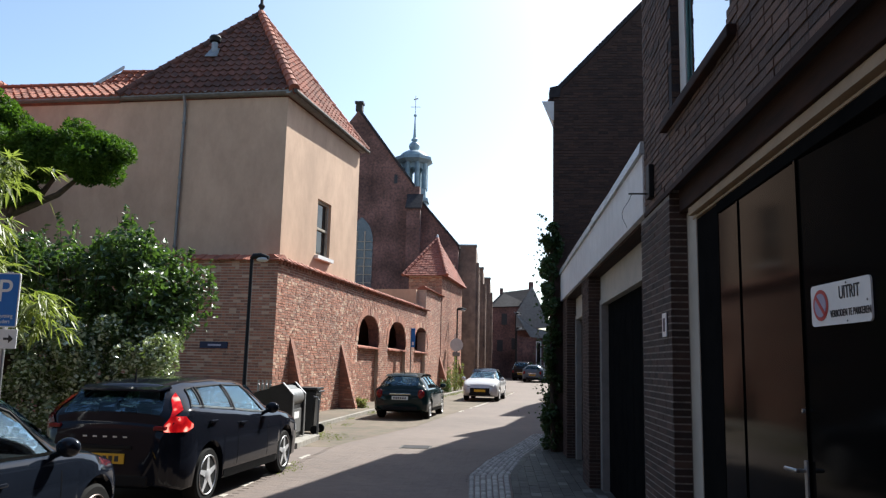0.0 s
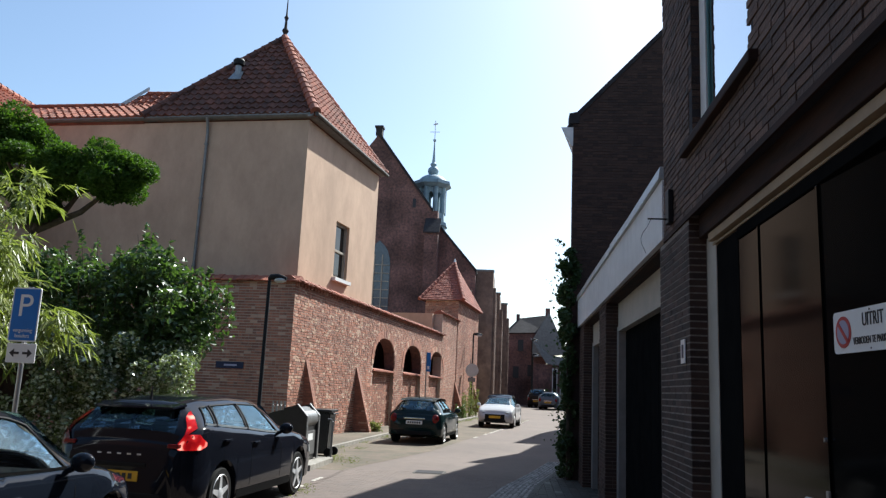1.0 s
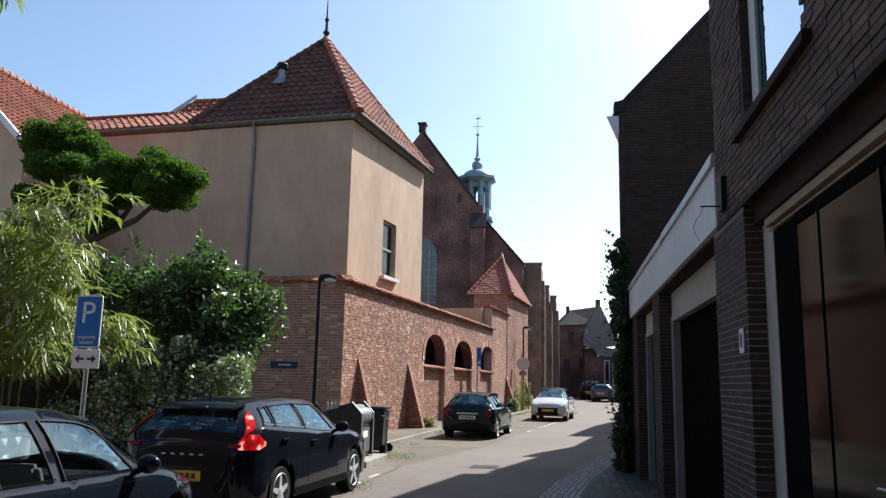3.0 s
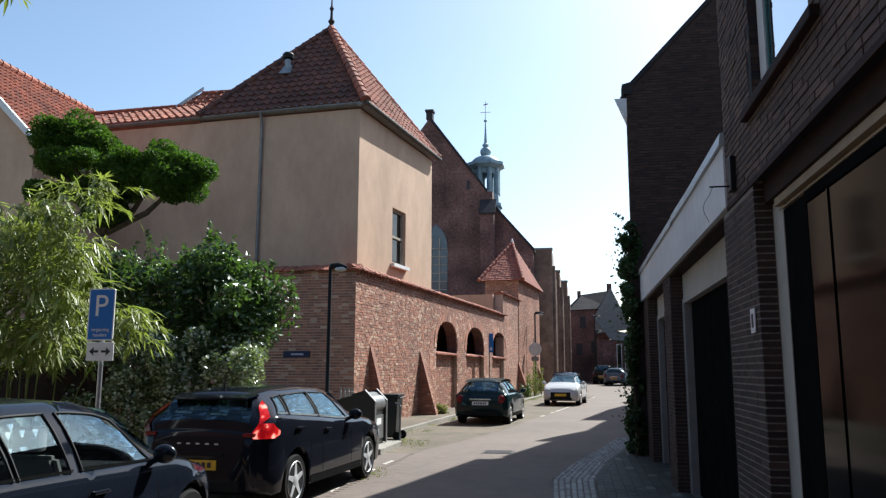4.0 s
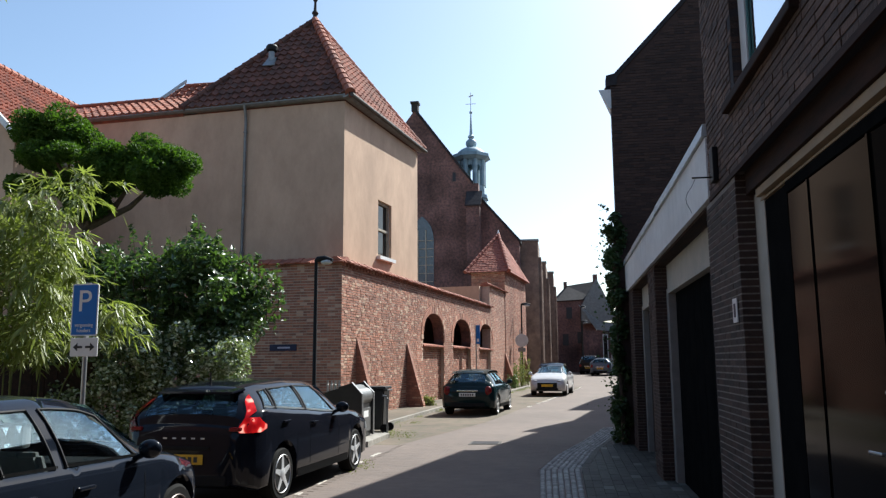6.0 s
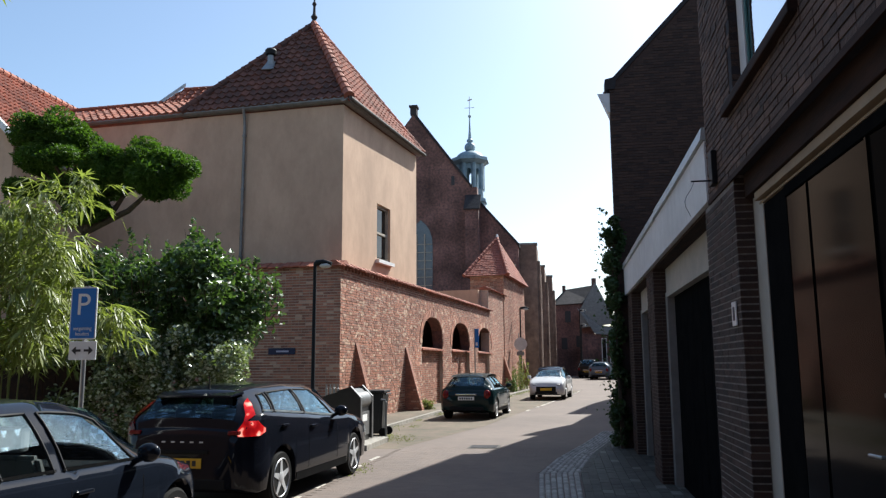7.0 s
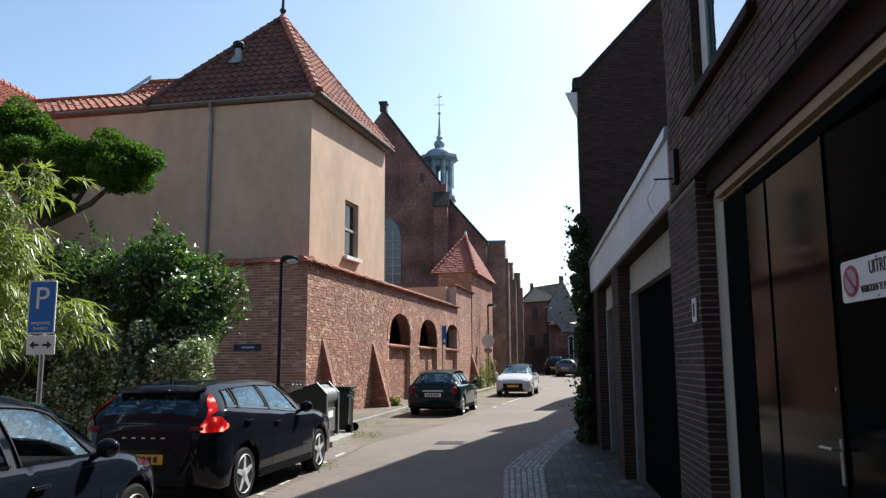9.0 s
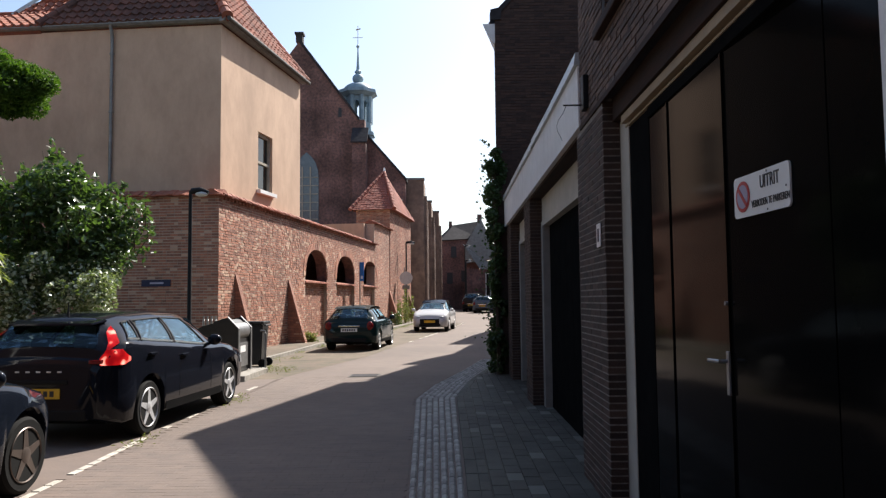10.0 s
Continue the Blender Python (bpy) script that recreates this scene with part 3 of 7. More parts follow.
def tiles(corners, parent, material, tw=0.23, th=0.3, name="roof_tile", single=0, seed=1, flare=0.0, amp=0.045):
    """Pantiles over a roof plane: corners = eave left, eave right, top right, top left (top may meet in a point)."""
    a, b, c, d = [Vector(p) for p in corners]
    e = (b - a).normalized()
    n = e.cross((d + c) / 2 - a)
    n.normalize()
    s = n.cross(e).normalized()
    if s.z < 0:
        s, n = -s, -n
    if n.z < 0:
        n = -n
    H = ((c + d) / 2 - a).dot(s)
    rows = int(H / th)
    rng = random.Random(seed)
    V, F = [], []
    made = 0
    cd, cc = (d - a).dot(e), (c - a).dot(e)
    cb = (b - a).dot(e)
    for r in range(rows + 1):
        h0, h1 = r * H / (rows + 0.5), min(H, (r + 1.12) * H / (rows + 0.5))
        k = h0 / H
        l, rr = cd * k, cb + (cc - cb) * k
        k2 = h1 / H
        l2, rr2 = cd * k2, cb + (cc - cb) * k2
        i0 = math.floor(l / tw)
        while i0 * tw < rr:
            x0, x1 = i0 * tw, (i0 + 1) * tw
            i0 += 1
            lo, hi = max(x0, min(l, l2) - 0.0), min(x1, max(rr, rr2))
            if hi - lo < 0.04:
                continue
            q, f = [], []
            dz = rng.uniform(-0.008, 0.008)
            for j in range(6):
                x = lo + (hi - lo) * j / 5
                p = (x - x0) / tw
                w = amp * math.cos(p * math.tau * 0.86 + 0.6)
                for hh, up in ((h0, amp * 1.1 + 0.016), (h1, amp * 0.2)):
                    kk = hh / H
                    xx = min(max(x, cd * kk), cb + (cc - cb) * kk)
                    bell = flare * max(0.0, 1 - hh / (H * 0.3)) ** 2
                    q.append(a + e * xx + s * hh + n * (w + up + dz) + Vector((0, 0, bell)))
                q.append(a + e * min(max(x, cd * h0 / H), cb + (cc - cb) * h0 / H) + s * h0 + n * (w + dz) + Vector((0, 0, flare * max(0.0, 1 - h0 / (H * 0.3)) ** 2)))
            for j in range(5):
                f.append((3 * j, 3 * j + 3, 3 * j + 4, 3 * j + 1))
                f.append((3 * j + 2, 3 * j + 5, 3 * j + 3, 3 * j))
            if made < single:
                PIECES.append((name, q, f, material, parent))
                made += 1
            else:
                m = len(V)
                V += q
                F += [tuple(m + i for i in g) for g in f]
    if V:
        tagged(raw(name + "s", [tuple(p) for p in V], F, material, parent), kind="stuff")


def ridge(p, q, parent, material, r=0.13, step=0.36, lift=0.03):
    p, q = Vector(p), Vector(q)
    n = max(1, round((q - p).length / step))
    for i in range(n):
        a, b = p.lerp(q, i / n), p.lerp(q, (i + 1.12) / n)
        bm = bmesh.new()
        up = Vector((0, 0, lift))
        tube(bm, [a + up, a.lerp(b, 0.15) + up, b + up], [r * 1.12, r * 1.0, r * 0.9], 10)
        part("ridge_tile", bm, material, parent)


APEX = off(-8.72, 25.55, 14.12)
roof = part("roof", boxes((0, 0.001, 0, 0.001, 0, 0.001)), M_TILE_DARK, tower, "steep pyramid roof of clay pantiles, shaded slope coloured darker")
E0 = Vector((T0.x + 0.24, T0.y - 0.22, ZE + 0.16))
E1 = Vector((T1.x + 0.24, T1.y + 0.25, ZE + 0.16))
E2 = Vector((T2.x - 0.3, T2.y - 0.20, ZE + 0.16))
E3 = E2 + (E1 - E0)
bm = bmesh.new()
vs = [bm.verts.new(p) for p in (E0, E1, E3, E2)]
va = bm.verts.new(APEX)
for i in range(4):
    bm.faces.new((vs[i], vs[(i + 1) % 4], va))
bm.faces.new(vs[::-1])
roof.data = mesh_of(bm, "roof")
roof.data.materials.append(M_TILE_DARK)
# shade is in the colour: dark copy on the unlit slope, red on the sunny
tiles((E2, E0, APEX, APEX), roof, M_TILE_DARK, 0.29, 0.35, single=150, seed=21, flare=0.0)
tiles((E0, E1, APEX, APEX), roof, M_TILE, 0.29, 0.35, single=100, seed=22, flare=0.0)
bm = bmesh.new()
tube(bm, [E0 + Vector((0.06, -0.05, -0.05)), E1 + Vector((0.06, 0.05, -0.05))], 0.07, 10)
part("gutter", bm, M_DGUTTER, tower, "dull zinc gutter", True)
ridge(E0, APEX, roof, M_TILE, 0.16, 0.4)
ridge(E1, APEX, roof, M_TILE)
ridge(E2, APEX, roof, M_TILE_DARK)
bm = bmesh.new()
turned(bm, [(0.2, -0.25), (0.12, 0.05), (0.07, 0.2), (0.13, 0.32), (0.06, 0.44), (0.045, 0.75), (0.09, 0.85), (0.035, 0.95), (0.02, 1.5), (0.004, 1.9)], APEX, 14)
part("finial", bm, M_SLATE, tower, "dark weathered finial", True)
# flue on the shaded slope
fl = Vector((-9.93, 24.75, 12.4))
bm = bmesh.new()
tube(bm, [fl + Vector((0, -0.25, -0.6)), fl + Vector((0, -0.25, 0.25))], 0.11, 12)
flue = part("flue", bm, M_LEAD, tower, "lead roof flue with a dark cowl", True)
bm = bmesh.new()
turned(bm, [(0.11, 0.18), (0.19, 0.22), (0.21, 0.36), (0.16, 0.43), (0.02, 0.46)], fl + Vector((0, -0.25, 0)), 12)
part("cowl", bm, M_POLE, flue, "dark metal cowl", True)
bm = bmesh.new()
fb = Vector((-9.93, 24.50, 12.16)) + Vector((0, -0.06, 0.055))
prism(bm, [fb + Vector(p) for p in ((-0.22, -0.22, -0.25), (0.22, -0.22, -0.25), (0.15, 0.16, 0.19), (-0.15, 0.16, 0.19))], (0, -0.02, 0.018))
part("flashing", bm, M_LEAD, flue)

# lower wing roof beside it
wing = part("wing_roof", boxes((0, 0.001, 0, 0.001, 0, 0.001)), M_TILE, tower, "lower red pantile roof of the wing")
WE0, WE1 = Vector((-19.6, 23.65, ZE + 0.16)), E2.copy()
WR0, WR1 = off(-18.9, 24.6, 11.0), off(-13.9, 24.3, 11.0)
bm = bmesh.new()
prism(bm, [WE0, WE1, off(-10.6, 24.3, 11.0), WR0], (0, 0.3, -0.25))
wing.data = mesh_of(bm, "wing_roof")
wing.data.materials.append(M_TILE)
tiles((WE0, WE1, off(-10.6, 24.3, 11.0), WR0), wing, M_TILE, 0.29, 0.35, seed=23)
tiles((off(-13.95, 24.3, 10.95), off(-10.8, 24.2, 10.95), off(-10.3, 25.0, 11.75), off(-13.4, 25.0, 11.75)), wing, M_TILE, 0.29, 0.35, seed=24)
ridge(off(-13.4, 25.0, 11.72), off(-10.6, 25.0, 11.72), wing, M_TILE, 0.07)
ridge(WR0, WR1, wing, M_TILE, 0.07)
bm = bmesh.new()
va_, vb_ = off(-14.02, 24.22, 10.9), off(-13.42, 25.0, 11.86)
prism(bm, [va_, vb_, vb_ + Vector((0, 0, 0.12)), va_ + Vector((0, 0, 0.12))], (0.06, 0, 0))
bmesh.ops.recalc_face_normals(bm, faces=bm.faces)
part("verge_flashing", bm, M_FLASH, wing, "pale metal verge strip")

# ---------------------------------------------------------------- gabled house farther back
back_house = thing("gabled_house", "beige stucco house with red pantile gable roof", "house")
bm = bmesh.new()
prism(bm, [(-22.8, 19.7, 0), (-15.9, 19.7, 0), (-15.9, 19.7, 8.4), (-19.35, 19.7, 11.8), (-22.8, 19.7, 8.4)], (0, 12, 0))
part("wall", bm, M_STUCCO, back_house)
rf = part("roof", boxes((-15.7, -15.69, 20, 20.01, 8.3, 8.31)), M_TILE, back_house, "red clay pantile roof")
tiles(((-15.45, 19.55, 8.1), (-15.45, 32, 8.1), (-19.35, 32, 12.0), (-19.35, 19.55, 12.0)), rf, M_TILE, seed=31)
tiles(((-23.25, 19.55, 8.1), (-23.25, 32, 8.1), (-19.35, 32, 12.0), (-19.35, 19.55, 12.0)), rf, M_TILE, seed=32)
ridge((-19.35, 19.5, 12.05), (-19.35, 32, 12.05), rf, M_TILE)
bm = bmesh.new()
prism(bm, [(-15.4, 19.45, 7.95), (-15.4, 19.45, 8.18), (-19.35, 19.45, 12.1), (-19.35, 19.45, 11.8)], (0, 0.12, 0))
part("verge_board", bm, M_WHITEP, back_house, "white painted verge board")
bm = bmesh.new()
box(bm, -15.6, -15.35, 19.5, 31, 7.9, 8.05)
part("gutter", bm, M_ZINC, back_house)

# ---------------------------------------------------------------- small tiled tower at the wall's end
small = thing("small_tower", "small brick turret with red tile hip roof", "tower")
p = [WF(U_SMALL, 0, 0.03), WF(U_END, 0, 0.03), WF(U_END, 0, -2.0), WF(U_SMALL, 0, -2.0)]
bm = bmesh.new()
prism(bm, p, (0, 0, 7.0))
bmesh.ops.recalc_face_normals(bm, faces=bm.faces)
part("wall", bm, M_MORTAR, small)
S1 = Frame2((p[0].x, p[0].y), (p[1].x, p[1].y))
lay(S1, brick_cells(S1.length, 7.0, BL, BH, JT, seed=41), 0.012, M_BRICK, small, "brick", seed=42)
S2 = Frame2((p[3].x, p[3].y), (p[0].x, p[0].y))
lay(S2, brick_cells(S2.length, 7.0, BL, BH, JT, seed=43), 0.012, M_BRICK, small, "brick", seed=44)
sa = (p[0] + p[2]) / 2 + Vector((0.0, -0.6, 9.75))
se = [p[0] + Vector((0.3, -0.35, 7.0)), p[1] + Vector((0.3, 0.3, 7.0)), p[2] + Vector((-0.3, 0.3, 7.0)), p[3] + Vector((-0.35, -0.3, 7.0))]
bm = bmesh.new()
vs = [bm.verts.new(q) for q in se]
va = bm.verts.new(sa)
for i in range(4):
    bm.faces.new((vs[i], vs[(i + 1) % 4], va))
bm.faces.new(vs[::-1])
srf = part("roof", bm, M_TILE_FLAT, small, "steep red tile hip roof")
tiles((se[0], se[1], sa, sa), srf, M_TILE_FLAT, 0.2, 0.2, seed=45, amp=0.004)
tiles((se[3], se[0], sa, sa), srf, M_TILE_FLAT, 0.2, 0.2, seed=46, amp=0.004)
ridge(se[0], sa, srf, M_TILE_FLAT, 0.11)
ridge(se[3], sa, srf, M_TILE_FLAT, 0.11)
bm = bmesh.new()
turned(bm, [(0.14, -0.15), (0.1, 0.05), (0.03, 0.3)], sa, 10)
part("cap", bm, M_WHITEP, small)
bm = bmesh.new()
prism(bm, [WF(wall_y(40.9), 4.0, -2.75), WF(U_SMALL, 4.0, -2.75), WF(U_SMALL, 4.0, -0.46), WF(wall_y(40.9), 4.0, -0.46)], (0, 0, 1.75))
annex = thing("annex", "low beige stucco annex behind the wall", "building")
part("wall", bm, M_STUCCO, annex)

# ---------------------------------------------------------------- church
church = thing("church", "old dark brick gothic church with stepped roofs", "church")
CY = 56.0
bm = bmesh.new()
prism(bm, [(-17, CY, 0), (-3.1, CY, 0), (-3.1, CY, 10.4), (-6.1, CY, 14.0), (-6.1, CY, 15.0), (-6.5, CY, 15.0), (-10.95, CY, 21.0), (-15.4, CY, 15.0), (-17, CY, 13)], (0, 0.9, 0))
part("gable_wall", bm, M_CBRICK, church, "dark brown brick gable")
bm = bmesh.new()
for q in ([(-6.45, 15.1), (-6.45, 14.85), (-10.95, 20.85), (-10.95, 21.2)], [(-3.0, 10.55), (-3.0, 10.3), (-6.15, 13.95), (-6.15, 14.2)]):
    prism(bm, [(x, CY - 0.12, z) for x, z in q], (0, 1.2, 0))
bmesh.ops.recalc_face_normals(bm, faces=bm.faces)
part("coping", bm, M_SLATE, church)
bm = bmesh.new()
box(bm, -11.2, -10.7, CY - 0.1, CY + 0.5, 20.9, 21.5)
box(bm, -11.28, -10.62, CY - 0.18, CY + 0.58, 21.5, 21.65)
part("pinnacle", bm, M_SLATE, church)
bm = bmesh.new()
prism(bm, [(-3.1, CY + 0.9, 10.1), (-10.95, CY + 0.9, 20.4), (-15.4, CY + 0.9, 14.5)], (0, 22, 0))
part("roof", bm, M_SLATE, church, "dark slate roof")
bm = bmesh.new()
box(bm, -6.9, -5.9, CY - 1.1, CY + 0.1, 0, 13.0)
prism(bm, [(-6.9, CY - 1.1, 13.0), (-5.9, CY - 1.1, 13.0), (-5.9, CY + 0.05, 14.2), (-6.9, CY + 0.05, 14.2)], (0, 0, 0.06))
part("buttress", bm, M_CBRICK, church, "tall brick buttress")
bm = bmesh.new()
prism(bm, [(-7.0, CY - 1.2, 13.03), (-5.8, CY - 1.2, 13.03), (-5.8, CY + 0.0, 14.3), (-7.0, CY + 0.0, 14.3)], (0, -0.02, 0.1))
part("buttress_cap", bm, M_SLATE, church)
# pointed window with tracery bars
bm = bmesh.new()
gp = [(-11.3, 7.2), (-9.5, 7.2), (-9.5, 10.7)] + [(-10.4 + 0.9 * math.cos(a) ** 1.0, 10.7 + 1.7 * math.sin(a)) for a in (0.3, 0.7, 1.1)] + [(-10.4, 12.6)] + [(-10.4 - 0.9 * math.cos(a), 10.7 + 1.7 * math.sin(a)) for a in (1.1, 0.7, 0.3)] + [(-11.3, 10.7)]
prism(bm, [(x, CY - 0.03, z) for x, z in gp], (0, -0.03, 0))
bmesh.ops.recalc_face_normals(bm, faces=bm.faces)
cw = part("window", bm, M_LGLASS, church, "tall pointed leaded window")
for x in (-10.7, -10.1):
    part("mullion", boxes((x - 0.04, x + 0.04, CY - 0.14, CY - 0.05, 7.2, 11.5)), M_STONE, cw)
for i in range(6):
    part("glazing_bar", boxes((-11.25, -9.55, CY - 0.11, CY - 0.06, 7.6 + 0.62 * i, 7.65 + 0.62 * i)), M_STONE, cw)
bm = bmesh.new()
box(bm, -8.05, -7.8, CY - 0.02, CY + 0.02, 15.2, 15.9)
part("slit", bm, M_INK, church)
bm = bmesh.new()
box(bm, -5.9, -3.3, CY - 0.06, CY + 0.1, 8.9, 9.05)
for x in (-5.2, -4.7):
    box(bm, x, x + 0.3, CY - 0.05, CY + 0.1, 9.3, 9.9)
part("string_course", bm, M_STONE, church)
# side bays that step down the street
for x0, x1, y0, y1, z1 in ((-3.15, -1.8, 57.2, 61.5, 10.65), (-2.9, -1.35, 61.5, 67, 9.5), (-2.6, -0.85, 67, 73, 9.3)):
    bm = bmesh.new()
    box(bm, x0, x1, y0, y1, 0, z1)
    for j in range(3):
        box(bm, x1 - 0.02, x1 + 0.22, y0 + 0.3 + j * 1.5, y0 + 0.75 + j * 1.5, 0, z1 - 1.2 - 0.3 * j)
    bay = part("side_bay", bm, M_BAYBRICK, church)
    bm = bmesh.new()
    box(bm, x0 - 0.06, x1 + 0.06, y0 - 0.08, y0 + 0.6, z1, z1 + 0.14)
    part("bay_coping", bm, M_ZINC, bay)
    bm = bmesh.new()
    tube(bm, [(x1 + 0.1, y0 + 1.9, 0.3), (x1 + 0.1, y0 + 1.9, z1 - 1)], 0.07, 8)
    part("downpipe", bm, M_LEAD, bay)
bm = bmesh.new()
box(bm, -17, -3.15, CY + 0.9, 78, 0, 10)
part("nave_wall", bm, M_CBRICK, church)

# lantern on the ridge
lantern = thing("church_lantern", "blue-green copper church lantern with onion spire, paled for haze", "lantern")
LC = Vector((-7.3, 62, 0))


def octo(bm, r0, z0, r1, z1, seg=8, turn=math.pi / 8):
    a = [bm.verts.new(LC + Vector((r0 * math.cos(turn + k * math.tau / seg), r0 * math.sin(turn + k * math.tau / seg), z0))) for k in range(seg)]
    b = [bm.verts.new(LC + Vector((r1 * math.cos(turn + k * math.tau / seg), r1 * math.sin(turn + k * math.tau / seg), z1))) for k in range(seg)]
    bm.faces.new(a[::-1]); bm.faces.new(b)
    for k in range(seg):
        bm.faces.new((a[k], a[(k + 1) % seg], b[(k + 1) % seg], b[k]))


bm = bmesh.new()
octo(bm, 1.35, 11.0, 1.3, 15.0); octo(bm, 1.45, 15.0, 1.4, 15.3); octo(bm, 1.2, 15.3, 1.15, 16.1)
part("base", bm, M_COPPER, lantern)
for k in range(8):
    a = math.pi / 8 + k * math.tau / 8
    bm = bmesh.new()
    tube(bm, [LC + Vector((1.05 * math.cos(a), 1.05 * math.sin(a), 16.1)), LC + Vector((1.05 * math.cos(a), 1.05 * math.sin(a), 18.3))], 0.20, 8)
    part("post", bm, M_COPPER, lantern)
    a1, a2 = a, a + math.tau / 8
    bm = bmesh.new()
    P1, P2 = LC + Vector((1.05 * math.cos(a1), 1.05 * math.sin(a1), 0)), LC + Vector((1.05 * math.cos(a2), 1.05 * math.sin(a2), 0))
    n = 8
    for i in range(n):
        t0, t1 = i / n, (i + 1) / n
        q_ = abs(t0 + t1 - 1)
        h = 16.12 if q_ > 0.56 else 17.3 + 0.55 * math.sqrt(1 - (q_ / 0.6) ** 2)
        A, B = P1.lerp(P2, t0), P1.lerp(P2, t1)
        o = (A + B) / 2 - LC
        o.z = 0
        o = o.normalized() * 0.12
        hexa(bm, [A + Vector((0, 0, h)), B + Vector((0, 0, h)), B - o + Vector((0, 0, h)), A - o + Vector((0, 0, h)), A + Vector((0, 0, 18.3)), B + Vector((0, 0, 18.3)), B - o + Vector((0, 0, 18.3)), A - o + Vector((0, 0, 18.3))])
    part("arch", bm, M_COPPER, lantern)
bm = bmesh.new()
octo(bm, 1.25, 18.25, 1.62, 18.5); octo(bm, 1.66, 18.5, 1.60, 18.78)
part("cornice", bm, M_COPPER, lantern)
bm = bmesh.new()
turned(bm, [(1.22, 18.78), (1.16, 19.0), (0.95, 19.22), (0.6, 19.4), (0.26, 19.48), (0.4, 19.6), (0.47, 19.8), (0.44, 20.0), (0.3, 20.16), (0.17, 20.24), (0.27, 20.36), (0.27, 20.46), (0.15, 20.58), (0.12, 20.9), (0.075, 21.6), (0.045, 22.4), (0.13, 22.5), (0.13, 22.62), (0.03, 22.7), (0.022, 23.5)], LC, 16)
part("spire", bm, M_COPPER, lantern, smooth=True)
bm = bmesh.new()
tube(bm, [LC + Vector((-0.42, 0, 23.3)), LC + Vector((0.42, 0, 23.3))], 0.022, 6)
tube(bm, [LC + Vector((0, 0, 23.3)), LC + Vector((0, 0, 24.3))], 0.022, 6)
tube(bm, [LC + Vector((-0.16, 0, 23.95)), LC + Vector((0.22, 0, 24.05))], 0.05, 6)
part("cross", bm, M_STONE, lantern, "thin gilt cross")

# ---------------------------------------------------------------- house closing the street
far_house = thing("far_house", "dark brick house with slate roof and pale gable", "house")
FY = 76.0
bm = bmesh.new()
box(bm, -1.0, 3.0, FY, FY + 9, 0, 7.6)
part("wall", bm, M_CBRICK, far_house)
bm = bmesh.new()
prism(bm, [(-1.2, FY - 0.2, 7.5), (0.3, FY + 2.0, 9.2), (3.1, FY + 2.0, 9.6), (3.1, FY - 0.2, 7.7)], (0, 0.3, -0.1))
prism(bm, [(-1.2, FY - 0.2, 7.5), (0.3, FY + 2.0, 9.2), (0.3, FY + 6, 9.2), (-1.2, FY + 9, 7.5)], (0.1, 0.0, -0.15))
part("roof", bm, M_SLATE, far_house)
bm = bmesh.new()
prism(bm, [(1.6, FY - 1.0, 6.9), (3.15, FY - 1.0, 9.6), (4.9, FY - 1.0, 5.9), (4.9, FY - 1.0, 5.6), (1.6, FY - 1.0, 5.2)], (0, 0.9, 0))
part("gable", bm, M_ZINC, far_house, "pale grey slated gable")
bm = bmesh.new()
prism(bm, [(1.4, FY - 1.2, 7.0), (3.0, FY - 1.2, 4.6), (5.6, FY - 1.2, 4.4), (5.6, FY - 1.1, 5.0), (3.3, FY - 1.1, 5.4)], (0, 0.3, 0.1))
part("lower_roof", bm, M_ZINC, far_house)
bm = bmesh.new()
box(bm, 1.6, 8.0, FY - 1.0, FY + 6, 0, 4.6)
part("annex_wall", bm, M_CBRICK, far_house)
for x in (3.55, 4.3):
    bm = bmesh.new()
    box(bm, x, x + 0.5, FY - 1.07, FY - 0.95, 1.8, 4.2)
    w_ = part("window", bm, M_WHITEP, far_house)
    bm = bmesh.new()
    box(bm, x + 0.08, x + 0.42, FY - 1.09, FY - 1.06, 1.9, 4.1)
    part("pane", bm, M_GLASS, w_)
bm = bmesh.new()
box(bm, 2.9, 3.35, FY + 1, FY + 1.6, 8.6, 10.2)
part("chimney", bm, M_CBRICK, far_house)
part("chimney", boxes((0.0, 0.35, FY + 1.8, FY + 2.2, 8.6, 9.6)), M_CBRICK, far_house)
for x, z in ((0.2, 5.8), (1.2, 3.4), (-0.2, 3.2)):
    bm = bmesh.new()
    box(bm, x, x + 0.55, FY - 0.06, FY + 0.1, z, z + 1.1)
    part("window", bm, M_INK, far_house)
backdrop = thing("row_house", "dark brick houses closing the street end", "house")
bm = bmesh.new()
box(bm, 7.5, 30, 70, 84, 0, 8)
box(bm, -30, -17, 60, 80, 0, 8)
part("wall", bm, M_CBRICK, backdrop)

# ---------------------------------------------------------------- dark gabled house on the shaded side
GY = 16.0
ghouse = thing("shaded_house", "tall dark brick house with a steep gable", "house")
bm = bmesh.new()
prism(bm, [(1.12, GY, 0), (9.6, GY, 0), (9.6, GY, 8.0), (5.9, GY, 12.6), (1.12, GY, 7.55)], (0, 0.3, 0))
part("gable_wall", bm, M_DBRICK, ghouse)
gf = Frame2((1.12, GY), (7.2, GY))
in_gable = lambda u0, u1, v0, v1: v1 < 7.5 + max(0.0, u0) * 1.07 and v0 > 2.6
lay(gf, brick_cells(6.0, 12.6, 0.21, 0.062, 0.012, in_gable, v_start=2.6, seed=51), 0.01, M_DBRICK, ghouse, "brick", seed=52)
bm = bmesh.new()
prism(bm, [(1.13, GY + 0.3, 0), (2.15, 21.6, 0), (2.5, 22.1, 0), (9.6, 22.1, 0), (9.6, GY + 0.3, 0)], (0, 0, 7.5))
part("front_wall", bm, M_DBRICK, ghouse)
bm = bmesh.new()
